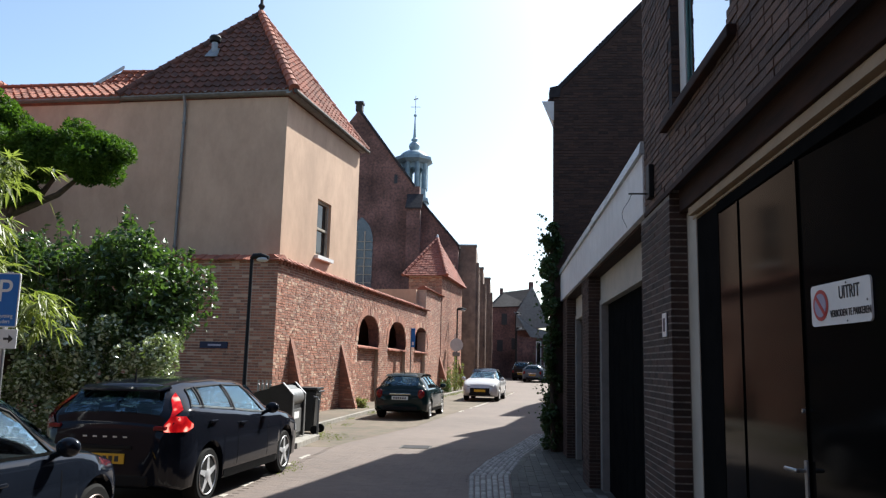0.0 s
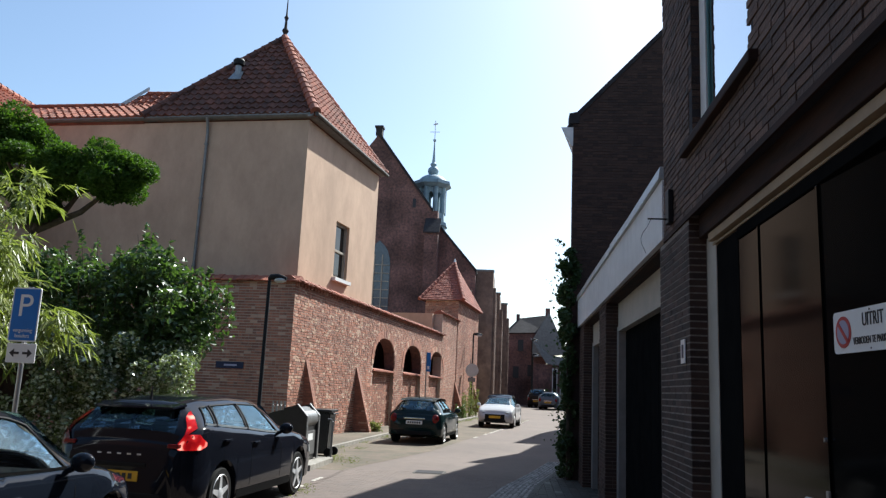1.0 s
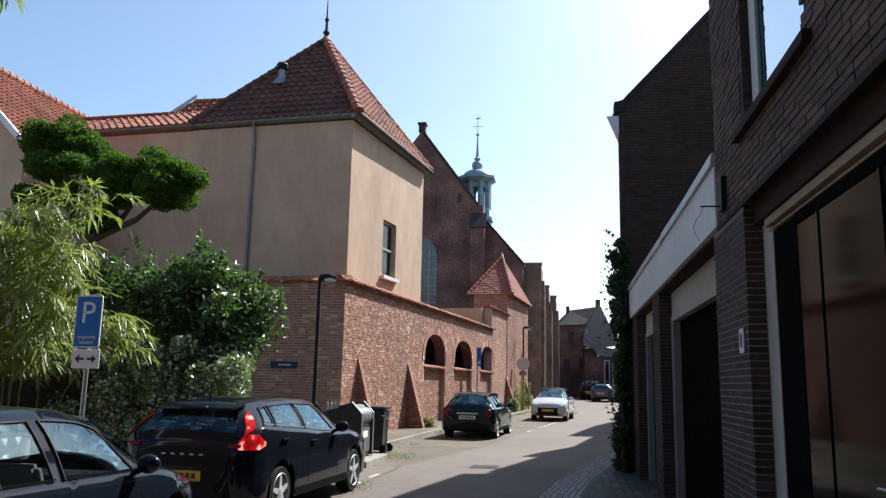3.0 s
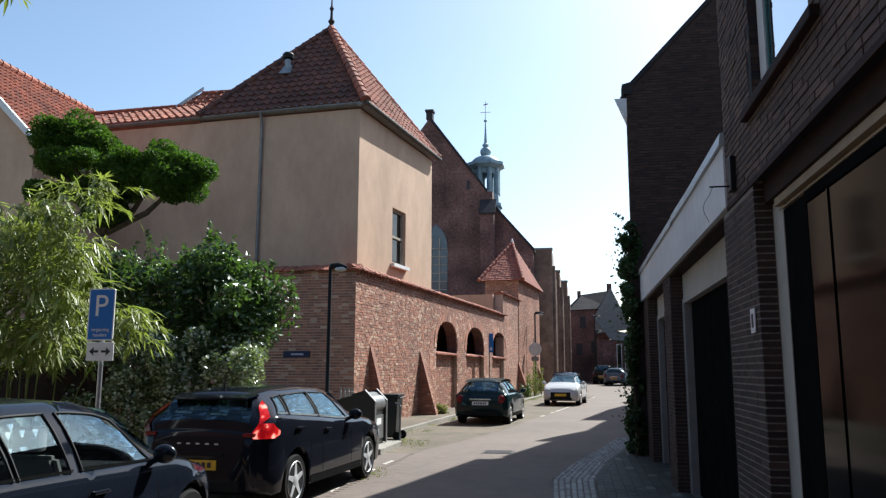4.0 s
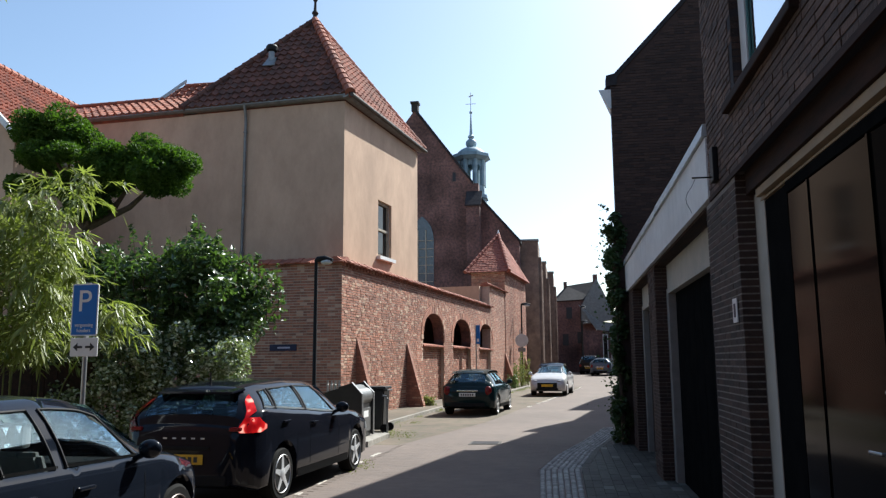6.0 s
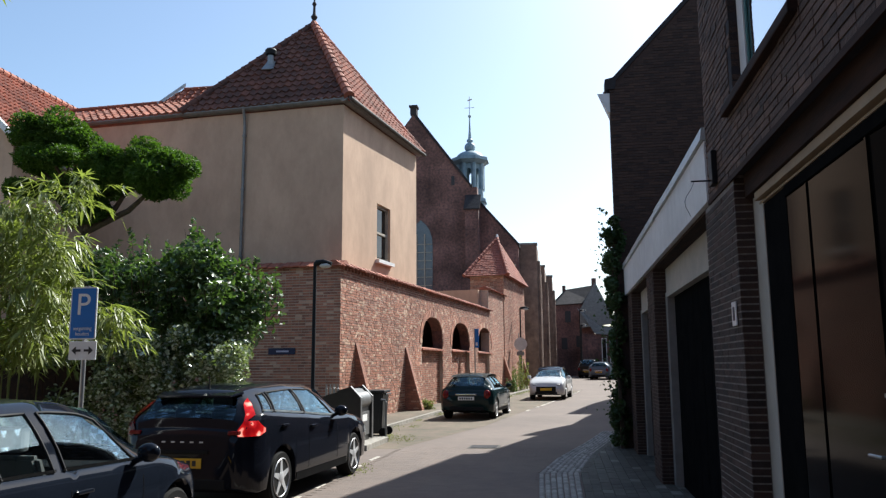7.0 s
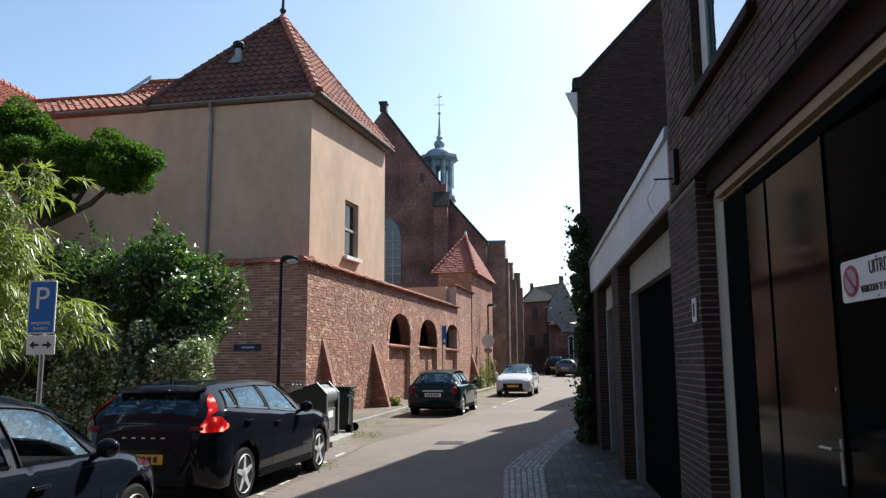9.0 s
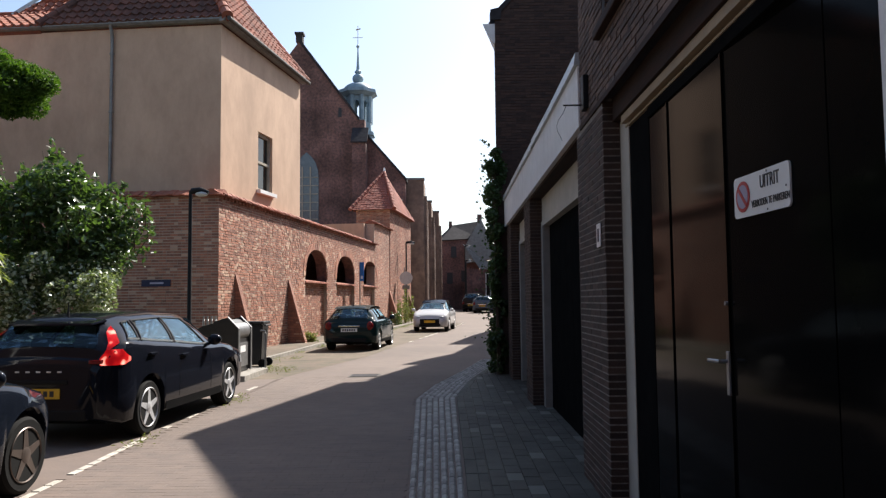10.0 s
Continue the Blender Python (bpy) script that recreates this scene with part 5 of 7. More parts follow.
        ret = bmesh.ops.solidify(bm, geom=bm.faces[:], thickness=0.004)
        bmesh.ops.recalc_face_normals(bm, faces=bm.faces)
        return part(name, bm, material, parent, label, smooth)

    for sg in (-1, 1):
        for lo0, lo1, hi0, hi1 in side_windows:
            rows_, trim = [], []
            for j in range(9):
                f = j / 8
                a, b = lo0 - 0.006 + (hi0 - lo0) * f, lo1 + 0.006 + (hi1 - lo1) * f
                rows_.append([side(a + (b - a) * i / 8, f, sg, 0.003) for i in range(9)])
            patch("side_window", rows_, M_CARGLASS).visible_shadow = False
            # dark rubber round the pane
            rim_ = [side(lo0 + (hi0 - lo0) * j / 6, j / 6, sg, 0.006) for j in range(7)] + [side(hi0 + (hi1 - hi0) * j / 6, 1.0, sg, 0.006) for j in range(1, 7)] + [side(lo1 + (hi1 - lo1) * (1 - j / 6), 1 - j / 6, sg, 0.006) for j in range(1, 7)]
            bm = bmesh.new()
            tube(bm, rim_, 0.011, 6)
            part("window_seal", bm, M_TRIM, base, smooth=True)
            lowrow = [side(lo0 - 0.02 + (lo1 - lo0 + 0.04) * i / 8, 0.0, sg, 0.008) for i in range(9)]
            patch("window_trim", [lowrow, [p + Vector((0, 0, 0.022)) for p in lowrow]], M_ALLOY if tail == "tall" else M_TRIM)
        # door seams and handles
        for s_ in (side_windows[0][1] + 0.03, side_windows[0][0] - 0.0):
            rows_ = [[flank(s_ + d, z, sg, 0.003) for z in np.linspace(0.36, at_s(s_)[0] - 0.05, 6)] for d in (-0.004, 0.004)]
            patch("door_seam", rows_, M_TRIM)
        for w_ in side_windows[:2]:
            s_ = w_[0] + 0.12
            p = flank(s_, at_s(s_)[0] - 0.14, sg, 0.0)
            part("door_handle", boxes((min(p.x, p.x + sg * 0.035), max(p.x, p.x + sg * 0.035), s_ - 0.09, s_ + 0.09, p.z - 0.014, p.z + 0.014), bevel=0.01), colour, base)
        rows_ = [[flank(s_, z, sg, 0.005) for z in (0.235, 0.33)] for s_ in np.linspace(wheels[0] + r * 1.25, wheels[1] - r * 1.25, 8)]
        patch("sill_trim", rows_, M_TRIM)
        # mirror
        sm = side_windows[0][1] - 0.06
        zb, zt, wb, wt = at_s(sm)
        bm = bmesh.new()
        bmesh.ops.create_uvsphere(bm, u_segments=14, v_segments=10, radius=1.0, matrix=Matrix.Translation((sg * (wb + 0.07), sm + 0.02, zb + 0.075)) @ Matrix.Diagonal((0.10, 0.07, 0.078, 1)))
        tube(bm, [(sg * (wb - 0.06), sm + 0.02, zb + 0.0), (sg * (wb + 0.06), sm + 0.02, zb + 0.05)], 0.025, 8)
        part("mirror", bm, colour, base, smooth=True)

    def top(s, x, out=0.006):
        zb, zt, wb, wt = at_s(s)
        wt -= 0.055 * min(1.0, max(0.0, (zt - zb - 0.06) / 0.2))
        a = abs(x) / (wt * 0.72)
        z = zt + 0.016 * (1 - min(a, 1) ** 2) - max(0.0, a - 1) * 0.04
        z2 = at_s(s + 0.05)[1]
        nrm = Vector((0, -(z2 - zt), 0.05)).normalized()
        return Vector((x, s, z)) + nrm * out

    for nm, (s0, s1, x0, x1) in (("rear_window", rear_glass), ("windscreen", front_glass)):
        rows_ = []
        for j in range(7):
            s_ = s0 + (s1 - s0) * j / 6
            hw = ring(s_)[13][0] + 0.012
            rows_.append([top(s_, -hw + 2 * hw * i / 8) for i in range(9)])
        patch(nm, rows_, screen).visible_shadow = False
    if roof_mat:
        s0, s1 = rear_glass[1] + 0.02, front_glass[0] - 0.02
        rows_ = [[top(s_, x, 0.012) for x in np.linspace(-at_s(s_)[3] * 0.98, at_s(s_)[3] * 0.98, 9)] for s_ in np.linspace(s0, s1, 9)]
        patch("roof_cover", rows_, roof_mat)

    # lamps
    for sg in (-1, 1):
        if tail == "tall":
            z0_ = at_s(0.22)[0]
            rows_ = [[flank(s_, z, sg, 0.012) for s_ in np.linspace(a, b, 6)] for z, a, b in ((0.87, 0.045, 0.25), (0.91, 0.05, 0.35), (0.95, 0.06, 0.35), (0.99, 0.08, 0.28), (1.04, 0.10, 0.24))]
            # only the right lens gets the emitted sun glow
            red = M_TAIL if sg > 0 else M_TAILDULL
            t_ = patch("tail_lamp", rows_, red, label="red tail lamp, sun glow put in on the right one")
            rows_ = [[side(a, f, sg, 0.014), side((a + b) / 2, f, sg, 0.018), side(b, f, sg, 0.014)] for f, a, b in ((0.0, 0.07, 0.26), (0.3, 0.12, 0.30), (0.6, 0.19, 0.36), (0.95, 0.29, 0.43))]
            patch("upper_tail_lamp", rows_, red, t_)
            lens = (0.56, 0.70) if sg > 0 else (-0.70, -0.56)
            part("reverse_lamp", boxes((*lens, 0.014, 0.09, 0.89, 0.935), bevel=0.012), M_TAILDULL, t_, "dark red reversing lens")
        else:
            bm = bmesh.new()
            bmesh.ops.create_uvsphere(bm, u_segments=14, v_segments=10, radius=1.0, matrix=Matrix.Translation((sg * 0.66, 0.05, 0.77)) @ Matrix.Diagonal((0.115, 0.085, 0.15, 1)))
            part("tail_lamp", bm, M_TAILDULL, base, "red tail lamp", True)
            bm = bmesh.new()
            bmesh.ops.create_uvsphere(bm, u_segments=14, v_segments=10, radius=1.0, matrix=Matrix.Translation((sg * 0.53, L - 0.21, 0.66)) @ Matrix.Diagonal((0.16, 0.14, 0.07, 1)))
            part("headlamp", bm, M_HEAD, base, "clear headlamp", True)
            continue
        rows_ = [[flank(L - a, z, sg, 0.01) for a in np.linspace(0.05, 0.42, 6)] for z in (0.60, 0.66, 0.71)]
        patch("headlamp", rows_, M_HEAD)
    part("number_plate", boxes((-0.26, 0.26, -0.016, -0.004, plate_z, plate_z + 0.11), bevel=0.003), plate or M_PLATE, base, "number plate")
    for k_ in range(6):
        part("plate_mark", boxes((-0.21 + 0.072 * k_, -0.165 + 0.072 * k_, -0.02, -0.015, plate_z + 0.025, plate_z + 0.085)), M_INK, base)
    part("front_plate", boxes((-0.26, 0.26, L + 0.004, L + 0.016, 0.42, 0.53), bevel=0.003), M_PLATE, base, "yellow number plate")
    part("grille", boxes((-0.46, 0.46, L - 0.10, L + 0.006, 0.34, 0.60), bevel=0.03), M_TRIM, base)
    part("rear_bumper_trim", boxes((-0.55, 0.55, -0.012, 0.05, 0.28, 0.40), bevel=0.015), M_TRIM, base)
    part("front_bumper_trim", boxes((-0.5, 0.5, L - 0.05, L + 0.012, 0.26, 0.36), bevel=0.015), M_TRIM, base)
    part("boot_strip", boxes((-0.34, 0.34, -0.012, 0.03, plate_z + 0.155, plate_z + 0.20), bevel=0.008), M_CHROME if tail == "short" else M_TRIM, base)
    if tail == "tall":
        zs_ = at_s(0.34)[1]
        bm = bmesh.new()
        hexa(bm, [(-0.50, 0.2, zs_ - 0.03), (0.50, 0.2, zs_ - 0.03), (0.54, 0.44, zs_ + 0.005), (-0.54, 0.44, zs_ + 0.005), (-0.49, 0.21, zs_ - 0.005), (0.49, 0.21, zs_ - 0.005), (0.53, 0.44, zs_ + 0.04), (-0.53, 0.44, zs_ + 0.04)])
        bmesh.ops.bevel(bm, geom=bm.edges[:], offset=0.008, segments=2, affect="EDGES")
        part("spoiler", bm, colour, base, "", True)
        for k_ in range(5):
            part("badge_bar", boxes((-0.26 + 0.12 * k_, -0.21 + 0.12 * k_, -0.004, 0.03, 0.80, 0.818), bevel=0.004), M_ALLOY, base)
    bm = bmesh.new()
    turned(bm, [(0.02, 0.0), (0.012, 0.06), (0.004, 0.16)], (0, rear_glass[1] + 0.25, at_s(rear_glass[1] + 0.25)[1] + 0.01), 8)
    part("aerial", bm, M_TRIM, base, smooth=True)

    # wheels
    for w in wheels:
        for sg in (-1, 1):
            wb = at_s(w)[2]
            xc = sg * (wb - 0.125)
            bm = bmesh.new()
            turned(bm, [(r * 0.66, -0.1), (r * 0.9, -0.105), (r * 0.98, -0.08), (r, -0.03), (r, 0.03), (r * 0.98, 0.08), (r * 0.9, 0.105), (r * 0.66, 0.1)], (xc, w, r), 32, "x")
            wheel = part("wheel", bm, M_RUBBER, base, "black tyre", True)
            bm = bmesh.new()
            o = xc + sg * 0.1
            turned(bm, [(r * 0.62, -0.02), (r * 0.69, 0.004), (r * 0.71, 0.012), (r * 0.69, 0.018), (r * 0.66, 0.0)], (o - 0.006, w, r), 32, "x")
            part("rim", bm, rim, wheel, "alloy rim", True)
            bm = bmesh.new()
            turned(bm, [(r * 0.66, -0.03), (r * 0.66, -0.01)], (o - sg * 0.03, w, r), 24, "x")
            part("brake_disc", bm, M_RUBBER, wheel)
            bm = bmesh.new()
            turned(bm, [(r * 0.2, -0.02), (r * 0.2, 0.008), (r * 0.12, 0.016), (0.005, 0.018)] if sg > 0 else [(0.005, -0.018), (r * 0.12, -0.016), (r * 0.2, -0.008), (r * 0.2, 0.02)], (o, w, r), 16, "x")
            part("hub", bm, rim, wheel, smooth=True)
            for k in range(spokes):
                a = k * math.tau / spokes + 0.35
                u, v = Vector((0, math.cos(a), math.sin(a))), Vector((0, -math.sin(a), math.cos(a)))
                c = Vector((o, w, r))
                q = []
                for xo in (-0.022 * sg, 0.006 * sg):
                    for d, hw in ((r * 0.14, 0.040), (r * 0.66, 0.022)):
                        q += [c + u * d + v * hw + Vector((xo, 0, 0)), c + u * d - v * hw + Vector((xo, 0, 0))]
                bm = bmesh.new()
                hexa(bm, [q[0], q[1], q[3], q[2], q[4], q[5], q[7], q[6]])
                bmesh.ops.recalc_face_normals(bm, faces=bm.faces)
                part("spoke", bm, rim, wheel)
    base.matrix_basis = pose(*where, 0, 0, yaw) @ Matrix.Scale(size, 4)
    return base, side, top, at_s, patch


hatch_keys = ((0, 0.72, 0.78, 0.62, 0.52), (0.05, 0.92, 0.98, 0.74, 0.62), (0.10, 1.0, 1.05, 0.80, 0.64), (0.28, 1.10, 1.27, 0.86, 0.61), (0.36, 1.125, 1.37, 0.87, 0.60), (0.85, 1.09, 1.425, 0.89, 0.61), (1.6, 1.03, 1.445, 0.90, 0.62), (2.3, 0.965, 1.42, 0.90, 0.62),
              (2.65, 0.945, 1.33, 0.90, 0.63), (3.25, 0.93, 0.99, 0.89, 0.68), (3.6, 0.89, 0.94, 0.88, 0.68), (4.05, 0.80, 0.84, 0.84, 0.62), (4.27, 0.66, 0.70, 0.76, 0.52), (4.37, 0.52, 0.56, 0.62, 0.42))
car("hatchback_car", "black five-door hatchback, sun glow put into one red tail lamp", paint("black_blue_paint", (0.006, 0.007, 0.011)), 4.37, 1.80, 1.44, (0.82, 3.47), 0.325, hatch_keys,
    ((1.60, 2.62, 1.66, 2.25), (0.72, 1.53, 0.90, 1.59), (0.42, 0.65, 0.68, 0.83)), (0.11, 0.31, 0.54, 0.50), (2.62, 3.2, 0.54, 0.64), (-4.50, 8.70, 0), -4.0, "tall", size=1.03)

near_keys = ((0, 0.78, 0.84, 0.66, 0.56), (0.08, 0.92, 0.99, 0.78, 0.62), (0.3, 0.99, 1.22, 0.85, 0.58), (0.6, 0.99, 1.41, 0.87, 0.57), (1.2, 0.98, 1.475, 0.87, 0.58), (1.8, 0.965, 1.475, 0.87, 0.58), (2.15, 0.955, 1.445, 0.87, 0.58), (2.4, 0.95, 1.38, 0.87, 0.58), (2.65, 0.945, 1.24, 0.865, 0.60),
             (2.95, 0.935, 1.0, 0.86, 0.66), (3.2, 0.90, 0.95, 0.85, 0.66), (3.6, 0.80, 0.84, 0.80, 0.58), (3.8, 0.66, 0.70, 0.70, 0.48), (3.9, 0.52, 0.56, 0.58, 0.38))
car("small_hatchback_car", "dark blue-black hatchback parked by the kerb", paint("midnight_blue_paint", (0.006, 0.008, 0.013)), 3.90, 1.70, 1.46, (0.70, 3.24), 0.325, near_keys,
    ((1.74, 2.62, 1.72, 2.38), (1.12, 1.62, 1.10, 1.59), (0.5, 1.07, 0.68, 1.05)), (0.16, 0.5, 0.58, 0.5), (2.35, 2.92, 0.52, 0.62), (-4.38, 3.42, 0), -1.5, "short", rim=mat("dark_alloy_rim", (0.13, 0.10, 0.085), 0.4, metal=0.5, col2=(0.09, 0.07, 0.06)))

mini_keys = ((0, 0.72, 0.78, 0.72, 0.62), (0.05, 0.86, 0.92, 0.81, 0.66), (0.14, 0.94, 1.0, 0.855, 0.66), (0.34, 0.95, 1.28, 0.865, 0.60), (0.46, 0.95, 1.37, 0.865, 0.59), (1.4, 0.95, 1.41, 0.865, 0.59), (2.0, 0.94, 1.39, 0.865, 0.59),
             (2.25, 0.93, 1.30, 0.86, 0.59), (2.7, 0.93, 1.0, 0.85, 0.64), (3.1, 0.90, 0.95, 0.84, 0.64), (3.5, 0.82, 0.86, 0.80, 0.58), (3.75, 0.66, 0.7, 0.72, 0.5), (3.82, 0.52, 0.56, 0.6, 0.4))
car("convertible_car", "dark green small convertible with black fabric roof", paint("bottle_green_paint", (0.008, 0.02, 0.022)), 3.82, 1.73, 1.41, (0.68, 3.17), 0.31, mini_keys,
    ((1.3, 2.60, 1.35, 2.5), (0.75, 1.2, 0.85, 1.22)), (0.15, 0.36, 0.46, 0.42), (2.25, 2.66, 0.5, 0.6), (-3.08, 24.25, ground_z(25)), -5.5, "short", roof_mat=mat("black_fabric", (0.03, 0.028, 0.026), 0.9), plate=M_SWHITE, screen=M_CARGLASS, plate_z=0.60)

ds_keys = ((0, 0.78, 0.84, 0.70, 0.60), (0.08, 0.92, 0.99, 0.80, 0.62), (0.3, 0.97, 1.2, 0.85, 0.56), (0.7, 0.97, 1.42, 0.86, 0.56), (1.4, 0.95, 1.48, 0.86, 0.57), (2.1, 0.94, 1.44, 0.86, 0.57), (2.45, 0.93, 1.33, 0.86, 0.58),
           (3.0, 0.93, 1.0, 0.85, 0.64), (3.4, 0.88, 0.93, 0.84, 0.62), (3.75, 0.76, 0.80, 0.79, 0.56), (3.9, 0.62, 0.66, 0.7, 0.48), (3.97, 0.5, 0.54, 0.6, 0.4))
car("white_hatchback_car", "white hatchback parked with its nose this way", paint("white_car_paint", (0.50, 0.50, 0.51)), 3.97, 1.72, 1.48, (0.72, 3.18), 0.31, ds_keys,
    ((1.5, 2.88, 1.55, 2.76), (0.7, 1.4, 0.8, 1.42)), (0.16, 0.5, 0.55, 0.48), (2.48, 2.96, 0.5, 0.6), (-0.45, 39.6, ground_z(38)), 174.0, "short", roof_mat=paint("dark_blue_roof_paint", (0.02, 0.03, 0.05)), screen=M_CARGLASS)
car("saloon_car", "blue-grey saloon parked far along the street", paint("blue_grey_paint", (0.10, 0.12, 0.15)), 4.37, 1.80, 1.44, (0.82, 3.47), 0.325, hatch_keys,
    ((2.02, 3.10, 2.06, 2.95), (0.8, 1.94, 0.9, 1.98)), (0.11, 0.31, 0.54, 0.50), (2.62, 3.2, 0.54, 0.64), (2.75, 64.5, ground_z(66)), -12.0, "short")
car("dark_van", "dark van parked at the far end", paint("dark_van_paint", (0.012, 0.012, 0.014)), 3.90, 1.75, 1.7, (0.70, 3.20), 0.33, tuple((s, b + 0.05, t * 1.14, w, v + 0.1) for s, b, t, w, v in near_keys),
    ((1.70, 2.66, 1.60, 2.55), (0.55, 1.60, 0.68, 1.50)), (0.16, 0.5, 0.58, 0.5), (2.18, 2.76, 0.52, 0.62), (1.9, 68.5, ground_z(69)), -14.0, "short")


# ---------------------------------------------------------------- writing
def letters(name, body, size, m, material, parent, depth=0.001, width=1.0):
    cu = bpy.data.curves.new(name, "FONT")
    cu.body, cu.size, cu.extrude, cu.align_x, cu.align_y = body, size, depth, "CENTER", "CENTER"
    tmp = bpy.data.objects.new(name, cu)
    scene.collection.objects.link(tmp)
    dg = bpy.context.evaluated_depsgraph_get()
    me = bpy.data.meshes.new_from_object(tmp.evaluated_get(dg))
    bpy.data.objects.remove(tmp)
    me.materials.clear()
    me.materials.append(material)
    # each letter is a piece of its own
    whole = bmesh.new()
    whole.from_mesh(me)
    bmesh.ops.remove_doubles(whole, verts=whole.verts[:], dist=1e-6)
    seen = set()
    for v in whole.verts:
        if v in seen:
            continue
        isle, todo = set(), [v]
        while todo:
            w = todo.pop()
            if w in isle:
                continue
            isle.add(w)
            todo += [e.other_vert(w) for e in w.link_edges]
        seen |= isle
        bm = bmesh.new()
        twin = {w: bm.verts.new(w.co) for w in isle}
        for f in {f for w in isle for f in w.link_faces}:
            bm.faces.new([twin[w] for w in f.verts])
        ob = part("letter", bm, material, parent)
        ob.matrix_basis = m @ Matrix.Diagonal((width, 1, 1, 1))
    whole.free()
    bpy.data.meshes.remove(me)


# exit sign on the black door: faces the street
SX = XL - 0.006
sign = thing("exit_sign", "white enamel exit sign on the black door", "sign")
ys0, ys1, zs0, zs1 = 3.05, 3.555, 1.935, 2.115
bm = boxes((SX - 0.004, SX + 0.004, ys0, ys1, zs0, zs1))
vert_edges = [e for e in bm.edges if abs(e.verts[0].co.x - e.verts[1].co.x) > 0.005]
bmesh.ops.bevel(bm, geom=vert_edges, offset=0.02, segments=4, affect="EDGES", profile=0.5)
part("plate", bm, M_SWHITE, sign, "white plate with rounded corners")
bm = bmesh.new()
turned(bm, [(0.068, -0.003), (0.068, -0.001), (0.050, -0.001), (0.050, -0.003)], (SX - 0.004, 3.463, 2.025), 32, "x")
part("ring", bm, M_SRED, sign, "red ring")
bm = bmesh.new()
turned(bm, [(0.052, -0.0045), (0.052, -0.001)], (SX - 0.004, 3.463, 2.025), 32, "x")
part("disc", bm, M_SGREYB, sign)
bm = bmesh.new()
c = Vector((SX - 0.0105, 3.463, 2.025))
d = Vector((0, -0.707, -0.707))
o = Vector((0, 0.707, -0.707)) * 0.008
prism(bm, [c - d * 0.058 - o, c + d * 0.058 - o, c + d * 0.058 + o, c - d * 0.058 + o], (0.002, 0, 0))
part("bar", bm, M_SRED, sign)
sm = Matrix(((0, 0, -1, 0), (-1, 0, 0, 0), (0, 1, 0, 0), (0, 0, 0, 1)))
letters("word", "UITRIT", 0.078, Matrix.Translation((SX - 0.006, 3.215, 2.063)) @ sm, M_INK, sign, width=0.72)
letters("line", "VERBODEN TE PARKEREN", 0.043, Matrix.Translation((SX - 0.006, 3.215, 1.98)) @ sm, M_INK, sign, width=0.66)
for y, z in ((3.235, 2.103), (3.235, 1.946), (3.075, 2.02)):
    bm = bmesh.new()
    turned(bm, [(0.005, -0.002), (0.003, 0.0)], (SX - 0.005, y, z), 8, "x")
    part("screw", bm, M_INK, sign)

pivot = Vector((XL, 3.67, 0))
sign.matrix_basis = Matrix.Translation(pivot) @ Matrix.Rotation(TURN, 4, 'Z') @ Matrix.Translation(-pivot)

plate = thing("house_plate", "small white enamel plate on the brick pillar", "sign")
part("plate", boxes((FX - 0.018, FX - 0.008, 5.89, 6.03, 1.98, 2.16), bevel=0.004), M_SWHITE, plate)
part("mark", boxes((FX - 0.021, FX - 0.017, 5.93, 5.985, 2.02, 2.12)), M_NAVY, plate)

bracket = thing("wall_bracket", "dark box with a thin rod on the wall", "bracket")
part("case", boxes((FX - 0.05, FX - 0.006, 6.28, 6.42, 3.14, 3.42), bevel=0.008), M_POLE, bracket)
bm = bmesh.new()
tube(bm, [(FX - 0.045, 6.35, 3.18), (FX - 0.205, 6.35, 3.18)], 0.007, 6)
part("rod", bm, M_POLE, bracket)
bm = bmesh.new()
tube(bm, [(FX - 0.18, 6.35, 3.175), (FX - 0.21, 6.35, 3.11), (FX - 0.245, 6.36, 3.06), (FX - 0.258, 6.37, 3.015), (FX - 0.252, 6.38, 2.975), (FX - 0.225, 6.42, 2.94), (FX - 0.20, 6.48, 2.915)], 0.0022, 5)
part("cable", bm, M_POLE, bracket)

# parking sign
psign = thing("parking_sign", "blue parking sign with white arrow plate", "sign")
px_, py_ = -5.52, 8.2
bm = bmesh.new()
tube(bm, [(px_, py_ + 0.03, 0), (px_, py_ + 0.03, 2.66)], 0.027, 12)
part("post", bm, M_STEEL, psign, "galvanised steel post", True)
bm = boxes((-5.70, -5.365, py_ - 0.012, py_, 2.035, 2.645))
bmesh.ops.bevel(bm, geom=[e for e in bm.edges if abs(e.verts[0].co.y - e.verts[1].co.y) > 0.005], offset=0.03, segments=4, affect="EDGES", profile=0.5)
part("plate", bm, M_SWHITE, psign)
part("face", boxes((-5.685, -5.38, py_ - 0.015, py_ - 0.011, 2.05, 2.63)), M_BLUE, psign, "blue panel")
fm = pose(0, 0, 0, 90, 0, 0)
letters("letter", "P", 0.36, Matrix.Translation((-5.535, py_ - 0.017, 2.43)) @ fm, M_SWHITE, psign)
letters("words", "vergunning\nhouders", 0.062, Matrix.Translation((-5.53, py_ - 0.017, 2.13)) @ fm, M_SWHITE, psign, width=0.85)
part("arrow_plate", boxes((-5.69, -5.345, py_ - 0.012, py_, 1.80, 2.015), bevel=0.004), M_SWHITE, psign)
bm = bmesh.new()
yy = py_ - 0.016
